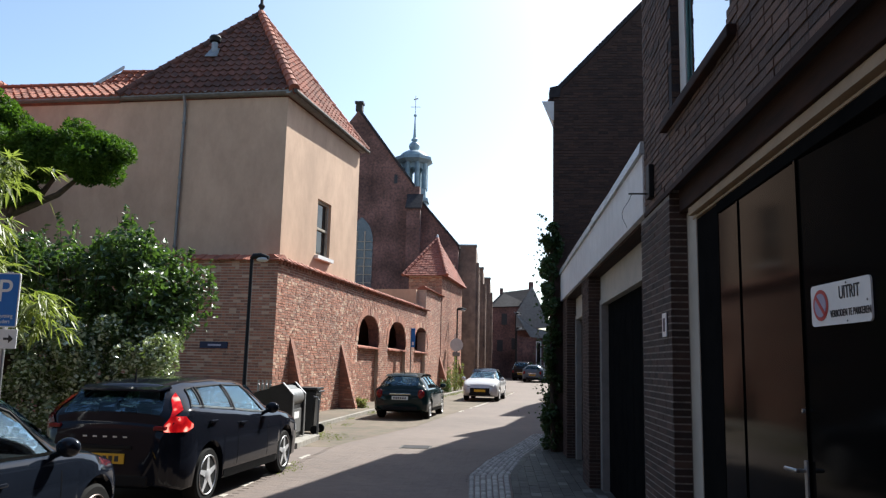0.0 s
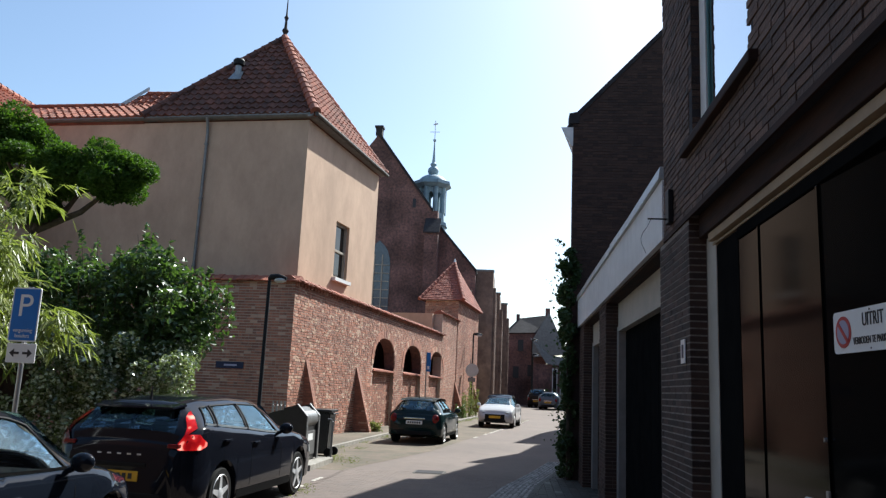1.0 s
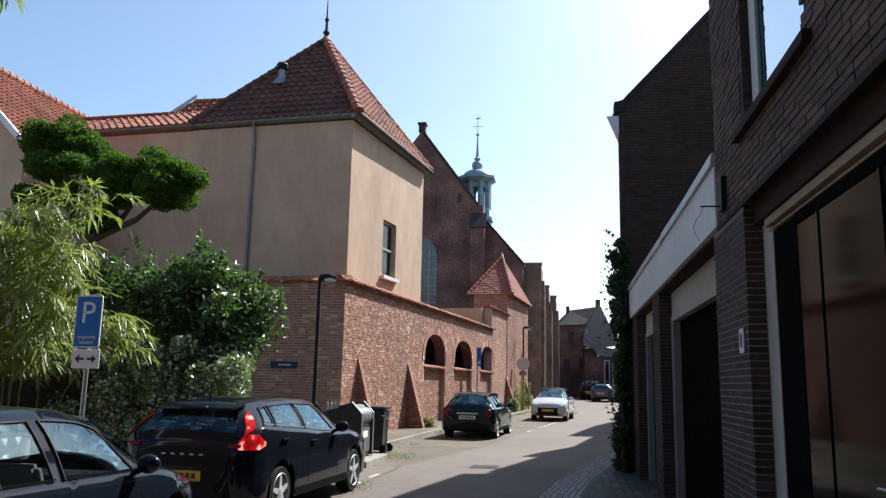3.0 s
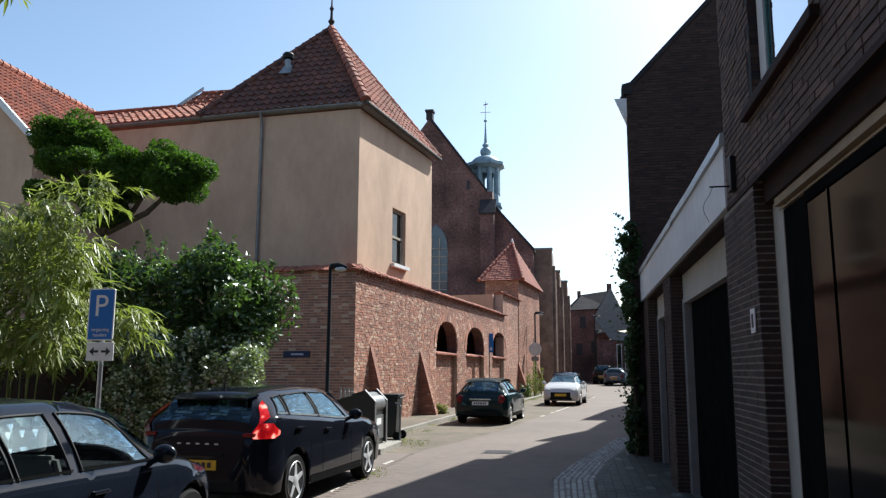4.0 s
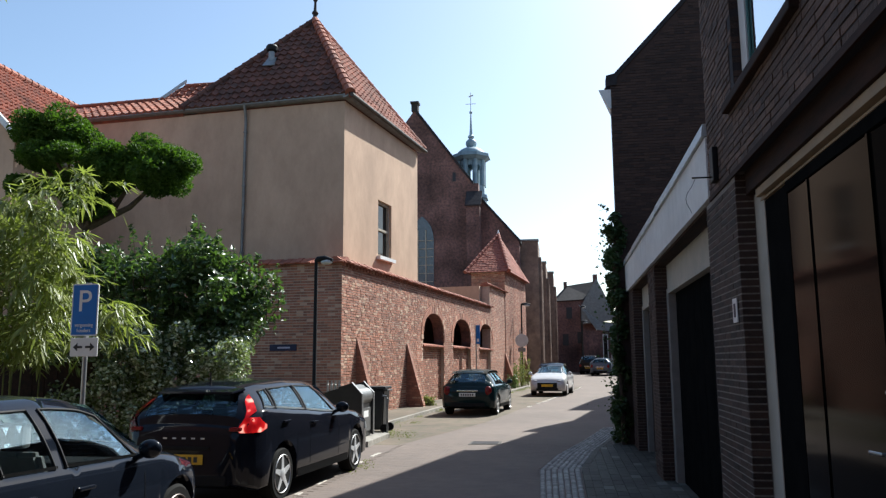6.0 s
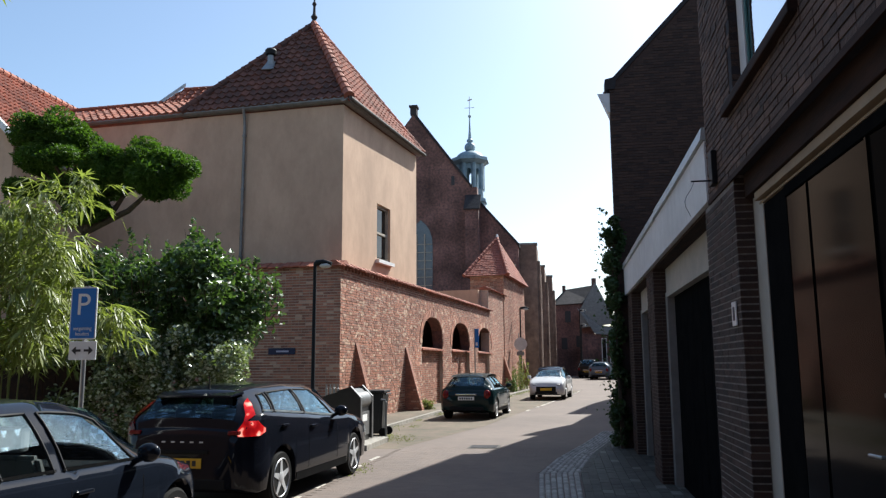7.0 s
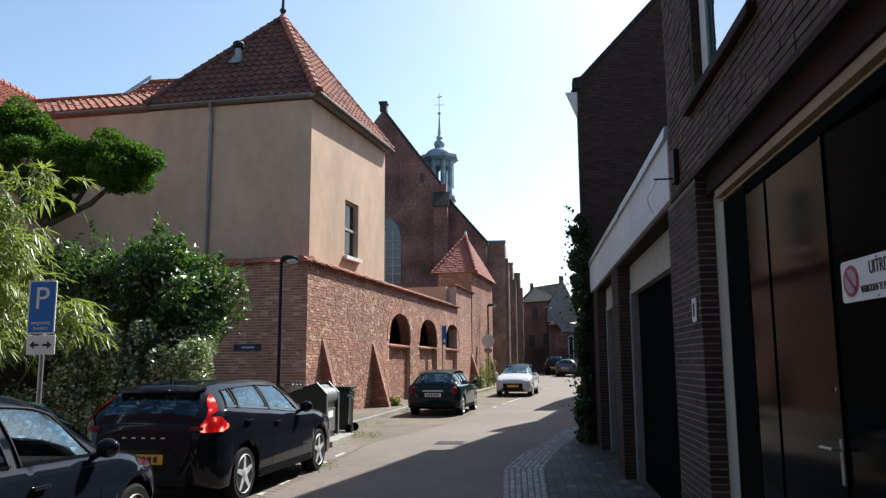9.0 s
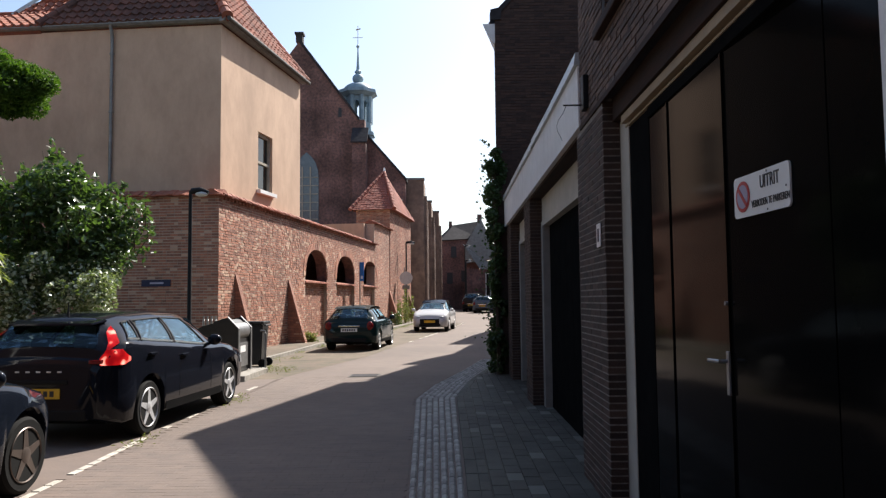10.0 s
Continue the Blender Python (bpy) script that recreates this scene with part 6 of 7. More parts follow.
for sg in (-1, 1):
    c0 = -5.517
    prism(bm, [(c0 + sg * 0.02, yy, 1.895), (c0 + sg * 0.08, yy, 1.895), (c0 + sg * 0.08, yy, 1.86), (c0 + sg * 0.135, yy, 1.908), (c0 + sg * 0.08, yy, 1.956), (c0 + sg * 0.08, yy, 1.921), (c0 + sg * 0.02, yy, 1.921)], (0, 0.003, 0))
bmesh.ops.recalc_face_normals(bm, faces=bm.faces)
part("arrows", bm, M_INK, psign, "black double arrow")


def street_lamp(x, y, h, arm, dark=True, name_label="slim black street lamp"):
    z = ground_z(y)
    lp = thing("street_lamp", name_label, "street lamp", "street lamps")
    bm = bmesh.new()
    tube(bm, [(x, y, z), (x, y, z + 1.0), (x, y, z + 1.05), (x, y, z + h)], [0.075, 0.075, 0.055, 0.045], 12)
    part("post", bm, M_POLE, lp, smooth=True)
    bm = bmesh.new()
    tube(bm, [(x - 0.02, y, z + h - 0.04), (x + 0.05, y, z + h + 0.02), (x + arm * 0.5, y, z + h + 0.03), (x + arm, y, z + h - 0.02)], [0.05, 0.08, 0.09, 0.05], 12)
    head = part("head", bm, M_POLE, lp, smooth=True)
    bm = bmesh.new()
    bmesh.ops.create_uvsphere(bm, u_segments=14, v_segments=8, radius=1, matrix=Matrix.Translation((x + arm * 0.62, y, z + h - 0.06)) @ Matrix.Diagonal((arm * 0.36, 0.10, 0.075, 1)))
    part("diffuser", bm, M_OPAL, head, "pale opal diffuser", True)


street_lamp(-6.5, 19.5, 4.42, 0.46)
street_lamp(-2.66, 48.5, 5.0, 0.55)
street_lamp(1.55, 69, 4.6, 0.5)
street_lamp(1.5, 71, 6.0, 0.5)

# round sign seen from behind, with a name plate
rs = thing("round_sign", "back of a round traffic sign on a post", "sign")
bm = bmesh.new()
gz = ground_z(47)
tube(bm, [(-2.72, 47.5, gz), (-2.72, 47.5, gz + 3.4)], 0.035, 10)
part("post", bm, M_STEEL, rs)
bm = bmesh.new()
c = Vector((-2.62, 47.45, gz + 2.75))
ring = [(c.x + 0.40 * math.cos(k * math.tau / 28), c.y, c.z + 0.40 * math.sin(k * math.tau / 28)) for k in range(28)]
prism(bm, ring, (0, -0.02, 0))
bmesh.ops.recalc_face_normals(bm, faces=bm.faces)
part("disc", bm, M_OPAL, rs, "dull grey disc")
part("lower_plate", boxes((-2.85, -2.4, 47.4, 47.43, gz + 2.05, gz + 2.3)), M_ZINC, rs)

bp = thing("blue_sign", "narrow blue sign on a thin post", "sign")
q = WF(wall_y(36.9), 0, 0.3)
bm = bmesh.new()
tube(bm, [(q.x, q.y, ground_z(q.y)), (q.x, q.y, 3.45)], 0.03, 8)
part("post", bm, M_STEEL, bp)
part("plate", boxes((q.x - 0.0, q.x + 0.2, q.y - 0.04, q.y - 0.02, 2.55, 3.45), bevel=0.005), M_BLUE, bp)
part("mark", boxes((q.x + 0.05, q.x + 0.15, q.y - 0.045, q.y - 0.039, 2.65, 2.8)), M_SWHITE, bp)

ns = thing("street_name_plate", "dark blue street name plate on the wall", "sign")
bm = bmesh.new()
u1 = RF.length - 1.38
RF.block(bm, u1 - 0.85, u1, 2.06, 2.25, 0.012, 0.035)
part("plate", bm, M_NAVY, ns)
bm = bmesh.new()
RF.block(bm, u1 - 0.60, u1 - 0.2, 2.13, 2.18, 0.035, 0.037)
part("bar", bm, M_SGREYB, ns)

# concrete slab with two waste containers
slab = tagged(part("pavement_slab", boxes((-6.6, -4.02, 15.55, 17.5, -0.05, 0.115), bevel=0.012), M_KERB), "pale concrete slab under the waste containers", "slab", kind="structure")
cont = thing("waste_container", "black street waste container with steel front", "waste container")
cx0, cx1, cy0, cy1, cz = -5.15, -4.32, 15.95, 17.0, 0.115
bm = bmesh.new()
prism(bm, [(cx0, cy0, cz), (cx1, cy0, cz), (cx1, cy0, cz + 0.95), (cx1 - 0.18, cy0, cz + 1.12), (cx0 + 0.1, cy0, cz + 0.98), (cx0, cy0, cz + 0.9)], (0, cy1 - cy0, 0))
bmesh.ops.recalc_face_normals(bm, faces=bm.faces)
bmesh.ops.bevel(bm, geom=bm.edges[:], offset=0.025, segments=2, affect="EDGES")
part("body", bm, M_PLASTIC, cont, smooth=True)
part("front_panel", boxes((cx1 + 0.003, cx1 + 0.018, cy0 + 0.12, cy1 - 0.12, cz + 0.12, cz + 0.62), bevel=0.006), M_PANEL, cont, "grey steel panel")
part("notice", boxes((cx1 + 0.018, cx1 + 0.021, cy0 + 0.3, cy1 - 0.35, cz + 0.42, cz + 0.56)), M_SWHITE, cont)
bm = bmesh.new()
tube(bm, [(cx1 - 0.13, cy0 + 0.11, cz + 0.86), (cx1 - 0.13, cy1 - 0.11, cz + 0.86)], 0.19, 20)
part("drum", bm, M_PANEL, cont, "pale steel loading drum", True)
for ya in (cy0 - 0.012, cy1 - 0.09):
    bm = bmesh.new()
    prism(bm, [(cx1 - 0.45, ya, cz + 0.3), (cx1 + 0.05, ya, cz + 0.02), (cx1 + 0.05, ya, cz + 0.93), (cx1 - 0.17, ya, cz + 1.16), (cx1 - 0.45, ya, cz + 1.08)], (0, 0.1, 0))
    bmesh.ops.recalc_face_normals(bm, faces=bm.faces)
    hood = part("hood_side", bm, M_PLASTIC, cont)
    bm = bmesh.new()
    prism(bm, [(cx1 + 0.052, ya, cz + 0.02), (cx1 + 0.066, ya, cz + 0.02), (cx1 + 0.066, ya, cz + 0.935), (cx1 - 0.168, ya, cz + 1.178), (cx1 - 0.168, ya, cz + 1.163), (cx1 + 0.052, ya, cz + 0.932)], (0, 0.1, 0))
    bmesh.ops.recalc_face_normals(bm, faces=bm.faces)
    part("edge_strip", bm, M_PANEL, hood, "bare steel edge strip")

wb_ = thing("wheelie_bin", "black wheeled bin beside the container", "bin")
bx, by, bz = -4.72, 17.85, 0.085
bm = bmesh.new()
hexa(bm, [(bx, by, bz + 0.06), (bx + 0.45, by, bz + 0.06), (bx + 0.45, by + 0.5, bz + 0.06), (bx, by + 0.5, bz + 0.06), (bx - 0.05, by - 0.06, bz + 1.0), (bx + 0.5, by - 0.06, bz + 1.0), (bx + 0.5, by + 0.56, bz + 1.0), (bx - 0.05, by + 0.56, bz + 1.0)])
bmesh.ops.bevel(bm, geom=bm.edges[:], offset=0.03, segments=2, affect="EDGES")
part("body", bm, M_PLASTIC, wb_, smooth=True)
part("lid", boxes((bx - 0.08, bx + 0.54, by - 0.1, by + 0.58, bz + 1.0, bz + 1.06), bevel=0.02), M_PLASTIC, wb_)
bm = bmesh.new()
tube(bm, [(bx + 0.56, by - 0.05, bz + 0.97), (bx + 0.56, by + 0.5, bz + 0.97)], 0.018, 8)
part("grip", bm, M_PLASTIC, wb_)
for y in (by - 0.05, by + 0.5):
    bm = bmesh.new()
    tube(bm, [(bx + 0.5, y, bz + 0.1), (bx + 0.5, y + 0.06, bz + 0.1)], 0.1, 16)
    part("wheel", bm, M_RUBBER, wb_)
hook = thing("steel_hook_post", "thin bent steel post beside the bin", "post")
bm = bmesh.new()
tube(bm, [(bx + 0.62, by - 0.25, 0.08), (bx + 0.62, by - 0.25, 0.88), (bx + 0.6, by - 0.25, 0.93), (bx + 0.5, by - 0.25, 0.94)], 0.022, 8)
part("bent_post", bm, M_PANEL, hook, smooth=True)

rail = thing("cycle_rail", "short row of pale steel posts", "rail")
for i in range(4):
    bm = bmesh.new()
    x = -5.97 + i * 0.10
    tube(bm, [(x, 19.0, 0.08), (x, 19.0, 1.16), (x, 19.0, 1.17), (x, 19.0, 1.26)], [0.028, 0.028, 0.02, 0.02], 10)
    part("post", bm, M_STEEL, rail)

# manhole cover
mh = thing("manhole_cover", "square cast iron cover set in the road", "manhole cover")
part("frame", boxes((-2.05, -1.4, 16.2, 16.85, -0.02, 0.012), bevel=0.003), M_DGUTTER, mh)
part("lid", boxes((-2.0, -1.45, 16.25, 16.8, -0.02, 0.018), bevel=0.003), M_SLATE, mh)


# ---------------------------------------------------------------- planting
def leaf_cloud(name, centres, size, material, parent=None, seed=1, aspect=0.55, droop=0.0, up=0.0, normals=None, facing=0.0):
    """Small folded leaves at the centres, one mesh."""
    rng = np.random.default_rng(seed)
    C = np.asarray(centres, float)
    n = len(C)
    d = rng.normal(size=(n, 3))
    d[:, 2] = d[:, 2] * 0.6 - droop + up
    d /= np.linalg.norm(d, axis=1)[:, None]
    nn = rng.normal(size=(n, 3))
    nn[:, 2] += 0.9
    if normals is not None:
        nn += facing * np.asarray(normals)
    sv = np.cross(d, nn)
    sv /= np.linalg.norm(sv, axis=1)[:, None] + 1e-9
    nv = np.cross(sv, d)
    L = size * rng.uniform(0.6, 1.35, n)[:, None]
    Wd = L * aspect * 0.5
    base = C - d * L * 0.5
    tip = C + d * L * 0.5
    a = C - d * L * 0.08 + sv * Wd + nv * L * 0.10
    b = C - d * L * 0.08 - sv * Wd + nv * L * 0.10
    V = np.stack([base, a, tip, b], 1).reshape(-1, 3)
    F = [(4 * i, 4 * i + 1, 4 * i + 2) for i in range(n)] + [(4 * i, 4 * i + 2, 4 * i + 3) for i in range(n)]
    ob = raw(name, V.tolist(), F, material, parent)
    return ob


def shell_points(rng, n, lumps, inner=0.55):
    """Points in the outer part of many ellipsoid lumps (centre, radii)."""
    C = np.array([l[0] for l in lumps], float)
    R = np.array([l[1] for l in lumps], float)
    vol = (R[:, 0] * R[:, 1] * R[:, 2]) ** (2 / 3)
    k = rng.choice(len(lumps), n, p=vol / vol.sum())
    d = rng.normal(size=(n, 3))
    d /= np.linalg.norm(d, axis=1)[:, None]
    r = rng.uniform(inner ** 3, 1, n)[:, None] ** (1 / 3)
    return C[k] + d * r * R[k], d


def blades(name, base, direc, length, width, material, parent=None, sag=0.3):
    """Long narrow leaves that start at base, point along direc and sag at the tip."""
    B, D = np.asarray(base, float), np.asarray(direc, float)
    D = D / np.linalg.norm(D, axis=1)[:, None]
    Ln = np.asarray(length, float)[:, None]
    S = np.cross(D, np.array([0.0, 0.0, 1.0]))
    S = S / (np.linalg.norm(S, axis=1)[:, None] + 1e-6)
    down = np.array([0.0, 0.0, -1.0])
    mid = B + D * Ln * 0.45 + down * Ln * sag * 0.2
    V = np.stack([B, mid + S * Ln * width * 0.5, B + D * Ln + down * Ln * sag, mid - S * Ln * width * 0.5], 1).reshape(-1, 3)
    F = [(4 * i, 4 * i + 1, 4 * i + 2) for i in range(len(B))] + [(4 * i, 4 * i + 2, 4 * i + 3) for i in range(len(B))]
    return raw(name, V.tolist(), F, material, parent)


def shrub():
    rng = np.random.default_rng(5)
    ob = thing("shrub", "dense dark green shrub in front of the wall", "shrub")
    lumps = []
    for i in range(72):
        y = rng.uniform(13.6, 15.2)
        z = 0.9 + 2.95 * rng.uniform(0, 1) ** 0.65
        r = rng.uniform(0.34, 0.66)
        edge = float(np.interp(z, [1.2, 2.06, 2.6, 3.2, 3.6], [-6.1, -6.0, -5.72, -5.5, -5.9])) - 0.36 * (y - 14.3)
        left = float(np.interp(z, [0.9, 2.4, 3.2, 3.6], [-10.6, -10.4, -9.7, -9.4]))
        x = edge - r * 0.95 - (edge - left) * rng.uniform(0, 1) ** 1.1
        lumps.append(((x, y, z - 0.2 * r), (r, r * 0.9, r * 0.78)))
    for x, z, r in ((-5.82, 3.25, 0.36), (-5.95, 2.85, 0.36), (-6.2, 3.5, 0.38), (-6.2, 2.7, 0.48), (-6.5, 2.2, 0.5), (-6.5, 3.45, 0.42), (-7.0, 3.5, 0.45), (-7.45, 3.75, 0.4), (-7.9, 3.5, 0.45), (-8.4, 3.6, 0.42), (-8.9, 3.35, 0.42), (-6.6, 2.85, 0.5)):
        lumps.append(((x, 14.1, z), (r, r, r * 0.8)))
    pts, nr = shell_points(rng, 20500, lumps, 0.72)
    extra = []
    bm = bmesh.new()
    # upright shoots along the head
    shoots = []
    for cx, cz, n in ((-8.55, 4.5, 4), (-8.2, 4.15, 2), (-7.8, 4.25, 3), (-7.2, 4.65, 4), (-6.95, 4.2, 3), (-6.55, 4.3, 4), (-5.95, 3.85, 3), (-5.45, 3.62, 3), (-9.1, 3.9, 2)):
        for k in range(n):
            shoots.append((cx + (rng.normal() * 0.16 if k else 0.0), 14.0 + rng.normal() * 0.2, cz - (rng.uniform(0.1, 0.5) if k else 0.0)))
    for x, y, top in shoots:
        x0, y0, z0 = x + rng.normal() * 0.1, y + 0.15, top - rng.uniform(0.9, 1.25) * (0.75 if x > -6.2 else 1.0)
        tube(bm, [(x0 - (0.35 if x > -6.2 else 0.0), y0 + 0.3, z0 - 0.1 if x > -6.2 else z0 - 0.5), (x0 * 0.6 + x * 0.4, y0, z0 + 0.3), (x, y, top)], [0.013, 0.01, 0.003], 5)
        h = top - z0
        for j in range(int(46 * h)):
            t = rng.uniform(0, 1)
            w = 0.03 + 0.17 * (1 - t)
            a = rng.uniform(0, math.tau)
            extra.append((x0 + (x - x0) * t + w * math.cos(a), y0 + (y - y0) * t + w * math.sin(a), z0 + h * t))
    # side twigs that reach out of the mass
    for i in range(60):
        z = rng.uniform(1.6, 3.5)
        ex = float(np.interp(z, [1.2, 2.06, 2.6, 3.2, 3.6], [-6.1, -6.0, -5.72, -5.5, -5.9]))
        x = rng.uniform(-9.6, ex - 0.4) if i > 18 else ex - 0.5
        y = rng.uniform(13.0, 13.6) if i > 18 else rng.uniform(13.6, 14.8)
        tip = (x + rng.uniform(0.0, 0.35), y - rng.uniform(0.1, 0.3), z + rng.uniform(0.05, 0.4))
        tube(bm, [(x - 0.2, y + 0.4, z - 0.35), (x, y, z), tip], [0.012, 0.009, 0.003], 5)
        for j in range(26):
            t = rng.uniform(-0.3, 1.05)
            extra.append((x + (tip[0] - x) * t + rng.normal() * 0.075, y + (tip[1] - y) * t + rng.normal() * 0.075, z + (tip[2] - z) * t + rng.normal() * 0.075))
    for i in range(14):
        x, y = rng.uniform(-9.3, -7.2), rng.uniform(14.6, 15.8)
        tube(bm, [(x * 0.4 - 4.7, 15.2, 0.0), (x * 0.8 - 1.6, y, 1.3), (x, y, 3.0)], [0.05, 0.035, 0.015], 6)
    part("stem", bm, M_BARK, ob)
    leaf_cloud("leaves", np.concatenate([pts, np.array(extra)]), 0.135, M_SHRUB, ob, 6, 0.55, 0.05, 0.25, None)
    return ob


def ivy_hedge():
    rng = np.random.default_rng(15)
    ob = thing("ivy_hedge", "glossy ivy hedge below the shrub, glints coloured in as pale leaves", "hedge")
    lumps = []
    for i in range(70):
        x, y = rng.uniform(-9.2, -5.78), rng.uniform(12.5, 13.6)
        z = rng.uniform(0.3, 2.3)
        r = rng.uniform(0.2, 0.42)
        lumps.append(((x - 0.05 * (y - 12.6), y, z), (r, r, r * 0.9)))
    pts, nr = shell_points(rng, 21000, lumps, 0.72)
    bm = bmesh.new()
    for i in range(10):
        x = rng.uniform(-8.7, -7.2)
        tube(bm, [(x, 13.8, 0), (x + 0.1, 13.6, 1.0), (x + rng.uniform(-0.3, 0.3), 13.4, 2.0)], [0.04, 0.03, 0.012], 6)
    part("stem", bm, M_BARK, ob)
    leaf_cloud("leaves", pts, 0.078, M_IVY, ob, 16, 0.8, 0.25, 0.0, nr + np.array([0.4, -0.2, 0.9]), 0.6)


def bamboo():
    rng = np.random.default_rng(25)
    ob = thing("bamboo", "yellow-green bamboo clump hanging over the parking bay", "bamboo")
    for i in range(18):
        bx_, by_ = rng.uniform(-11.0, -8.6), rng.uniform(11.2, 12.4)
        h = rng.uniform(3.4, 4.6)
        lx, ly = rng.uniform(0.0, 0.6), -rng.uniform(0.1, 0.5)
        bm = bmesh.new()
        tube(bm, [(bx_, by_, 0), (bx_ + lx * 0.25, by_ + ly * 0.25, h * 0.55), (bx_ + lx * 0.7, by_ + ly * 0.7, h * 0.9), (bx_ + lx * 1.3, by_ + ly * 1.3, h)], [0.014, 0.012, 0.009, 0.004], 6)
        part("cane", bm, M_BAMBOO, ob)
    B, D, Ln = [], [], []

    def spray(c, out, reach, leaves):
        """A drooping twig with long leaves fanned along it."""
        out = out / np.linalg.norm(out)
        for k in range(leaves):
            t = rng.uniform(0.1, 1.0)
            B.append(c + out * reach * t + np.array([rng.normal() * 0.03, rng.normal() * 0.03, 0.12 * math.sin(t * 2.2) - 0.24 * t * t]))
            D.append(out * rng.uniform(0.3, 1.0) + np.array([rng.normal() * 0.42, rng.normal() * 0.42, -0.05 - 0.55 * t + rng.normal() * 0.3]))
            Ln.append(rng.uniform(0.15, 0.31))

    for i in range(640):
        z = rng.uniform(1.75, 4.35)
        xr = float(np.interp(z, [1.6, 2.2, 3.0, 3.5, 4.0, 4.4], [-8.0, -7.55, -7.4, -7.45, -7.7, -7.75]))
        y = 10.3 + 2.1 * rng.uniform(0, 1) ** 1.2
        x = (xr - 0.1) * (0.35 + 0.65 * y / 10.6) - (3.0 * rng.uniform(0, 1) ** 1.2)
        spray(np.array([x, y, z]), np.array([rng.normal() * 0.8 + 0.35, -0.75 + rng.normal() * 0.6, 0.0]), rng.uniform(0.3, 0.6), 17)
    # plume above, and lower sprays beside the sign
    for i in range(24):
        spray(np.array([-7.75 + rng.normal() * 0.28, 10.8 + rng.normal() * 0.25, 4.45 + rng.uniform(-0.2, 0.22)]), np.array([rng.normal() * 0.7 + 0.4, rng.normal() * 0.7 - 0.2, 0.0]), rng.uniform(0.3, 0.6), 14)
    for i in range(26):
        spray(np.array([-6.95 + rng.normal() * 0.2, 10.9 + rng.normal() * 0.25, 2.45 + rng.uniform(-0.35, 0.3)]), np.array([rng.normal() * 0.7 + 0.3, rng.normal() * 0.7 - 0.3, 0.0]), 0.35, 13)
    bm = bmesh.new()
    tube(bm, [(-8.6, 11.6, 0), (-8.0, 11.4, 1.4), (-7.2, 11.1, 2.4), (-6.8, 10.9, 2.6)], [0.014, 0.011, 0.008, 0.003], 6)
    part("cane", bm, M_BAMBOO, ob)
    # one tall cane that hangs in from above
    tall = [Vector((-10.8, 11.4, 0)), Vector((-10.7, 11.0, 3.6)), Vector((-10.0, 10.2, 6.3)), Vector((-8.75, 9.6, 7.5)), Vector((-7.95, 9.2, 7.2))]
    bm = bmesh.new()
    tube(bm, tall, [0.016, 0.014, 0.01, 0.006, 0.003], 6)
    part("cane", bm, M_BAMBOO, ob)
    for j in range(7):
        q_ = tall[3].lerp(tall[4], j / 6)
        spray(np.array(q_), np.array([rng.normal(), rng.normal(), 0.0]), 0.2, 8)
    blades("leaves", B, D, Ln, 0.19, M_BAMBOO, ob, 0.22)


def cloud_tree():
    rng = np.random.default_rng(35)
    ob = thing("tree", "small tree with flat layered green crowns", "tree")
    pads = [((-10.7, 14.5, 6.62), (1.0, 0.9, 0.62), 40), ((-8.75, 14.5, 5.70), (1.08, 0.95, 0.95), 70), ((-8.0, 14.4, 5.66), (0.55, 0.6, 0.62), 20), ((-9.55, 14.5, 5.7), (0.6, 0.6, 0.8), 28),
            ((-10.35, 13.9, 6.0), (0.6, 0.5, 0.32), 12), ((-11.2, 14.6, 6.1), (0.55, 0.5, 0.42), 12), ((-11.4, 14.5, 5.5), (0.4, 0.4, 0.26), 7), ((-10.4, 14.5, 5.45), (0.6, 0.5, 0.4), 14), ((-9.8, 14.35, 5.0), (0.4, 0.34, 0.36), 11)]
    lumps = []
    for c, r, n in pads:
        for i in range(n):
            a, q = rng.uniform(0, math.tau), math.sqrt(rng.uniform(0, 1))
            up = rng.uniform(-0.75, 0.75) * math.sqrt(max(0.0, 1 - q * q)) + 0.12
            sz = rng.uniform(0.2, 0.34)
            lumps.append(((c[0] + r[0] * q * math.cos(a) * 0.82, c[1] + r[1] * q * math.sin(a) * 0.82, c[2] + r[2] * up * 0.8), (sz, sz, sz * 0.7)))
    pts, nr = shell_points(rng, 80000, lumps, 0.3)
    foot = Vector((-10.0, 14.6, 0))
    bm = bmesh.new()
    fork = Vector((-9.85, 14.5, 4.55))
    tube(bm, [foot, (-10.15, 14.6, 2.0), (-10.1, 14.55, 3.6), fork], [0.16, 0.13, 0.11, 0.09], 9)
    part("trunk", bm, M_BARK, ob, smooth=True)
    for c, r, n in pads:
        c = Vector(c)
        mid = fork.lerp(c, 0.5) + Vector((0.05, 0, -0.16 if c.z < 5.9 else 0.1))
        bm = bmesh.new()
        tube(bm, [fork, mid, c], [0.085, 0.06, 0.02], 7)
        part("branch", bm, M_BARK, ob, smooth=True)
    leaf_cloud("leaves", pts, 0.10, M_MAPLE, ob, 36, 0.4, 0.45, 0.0, nr, 0.5)


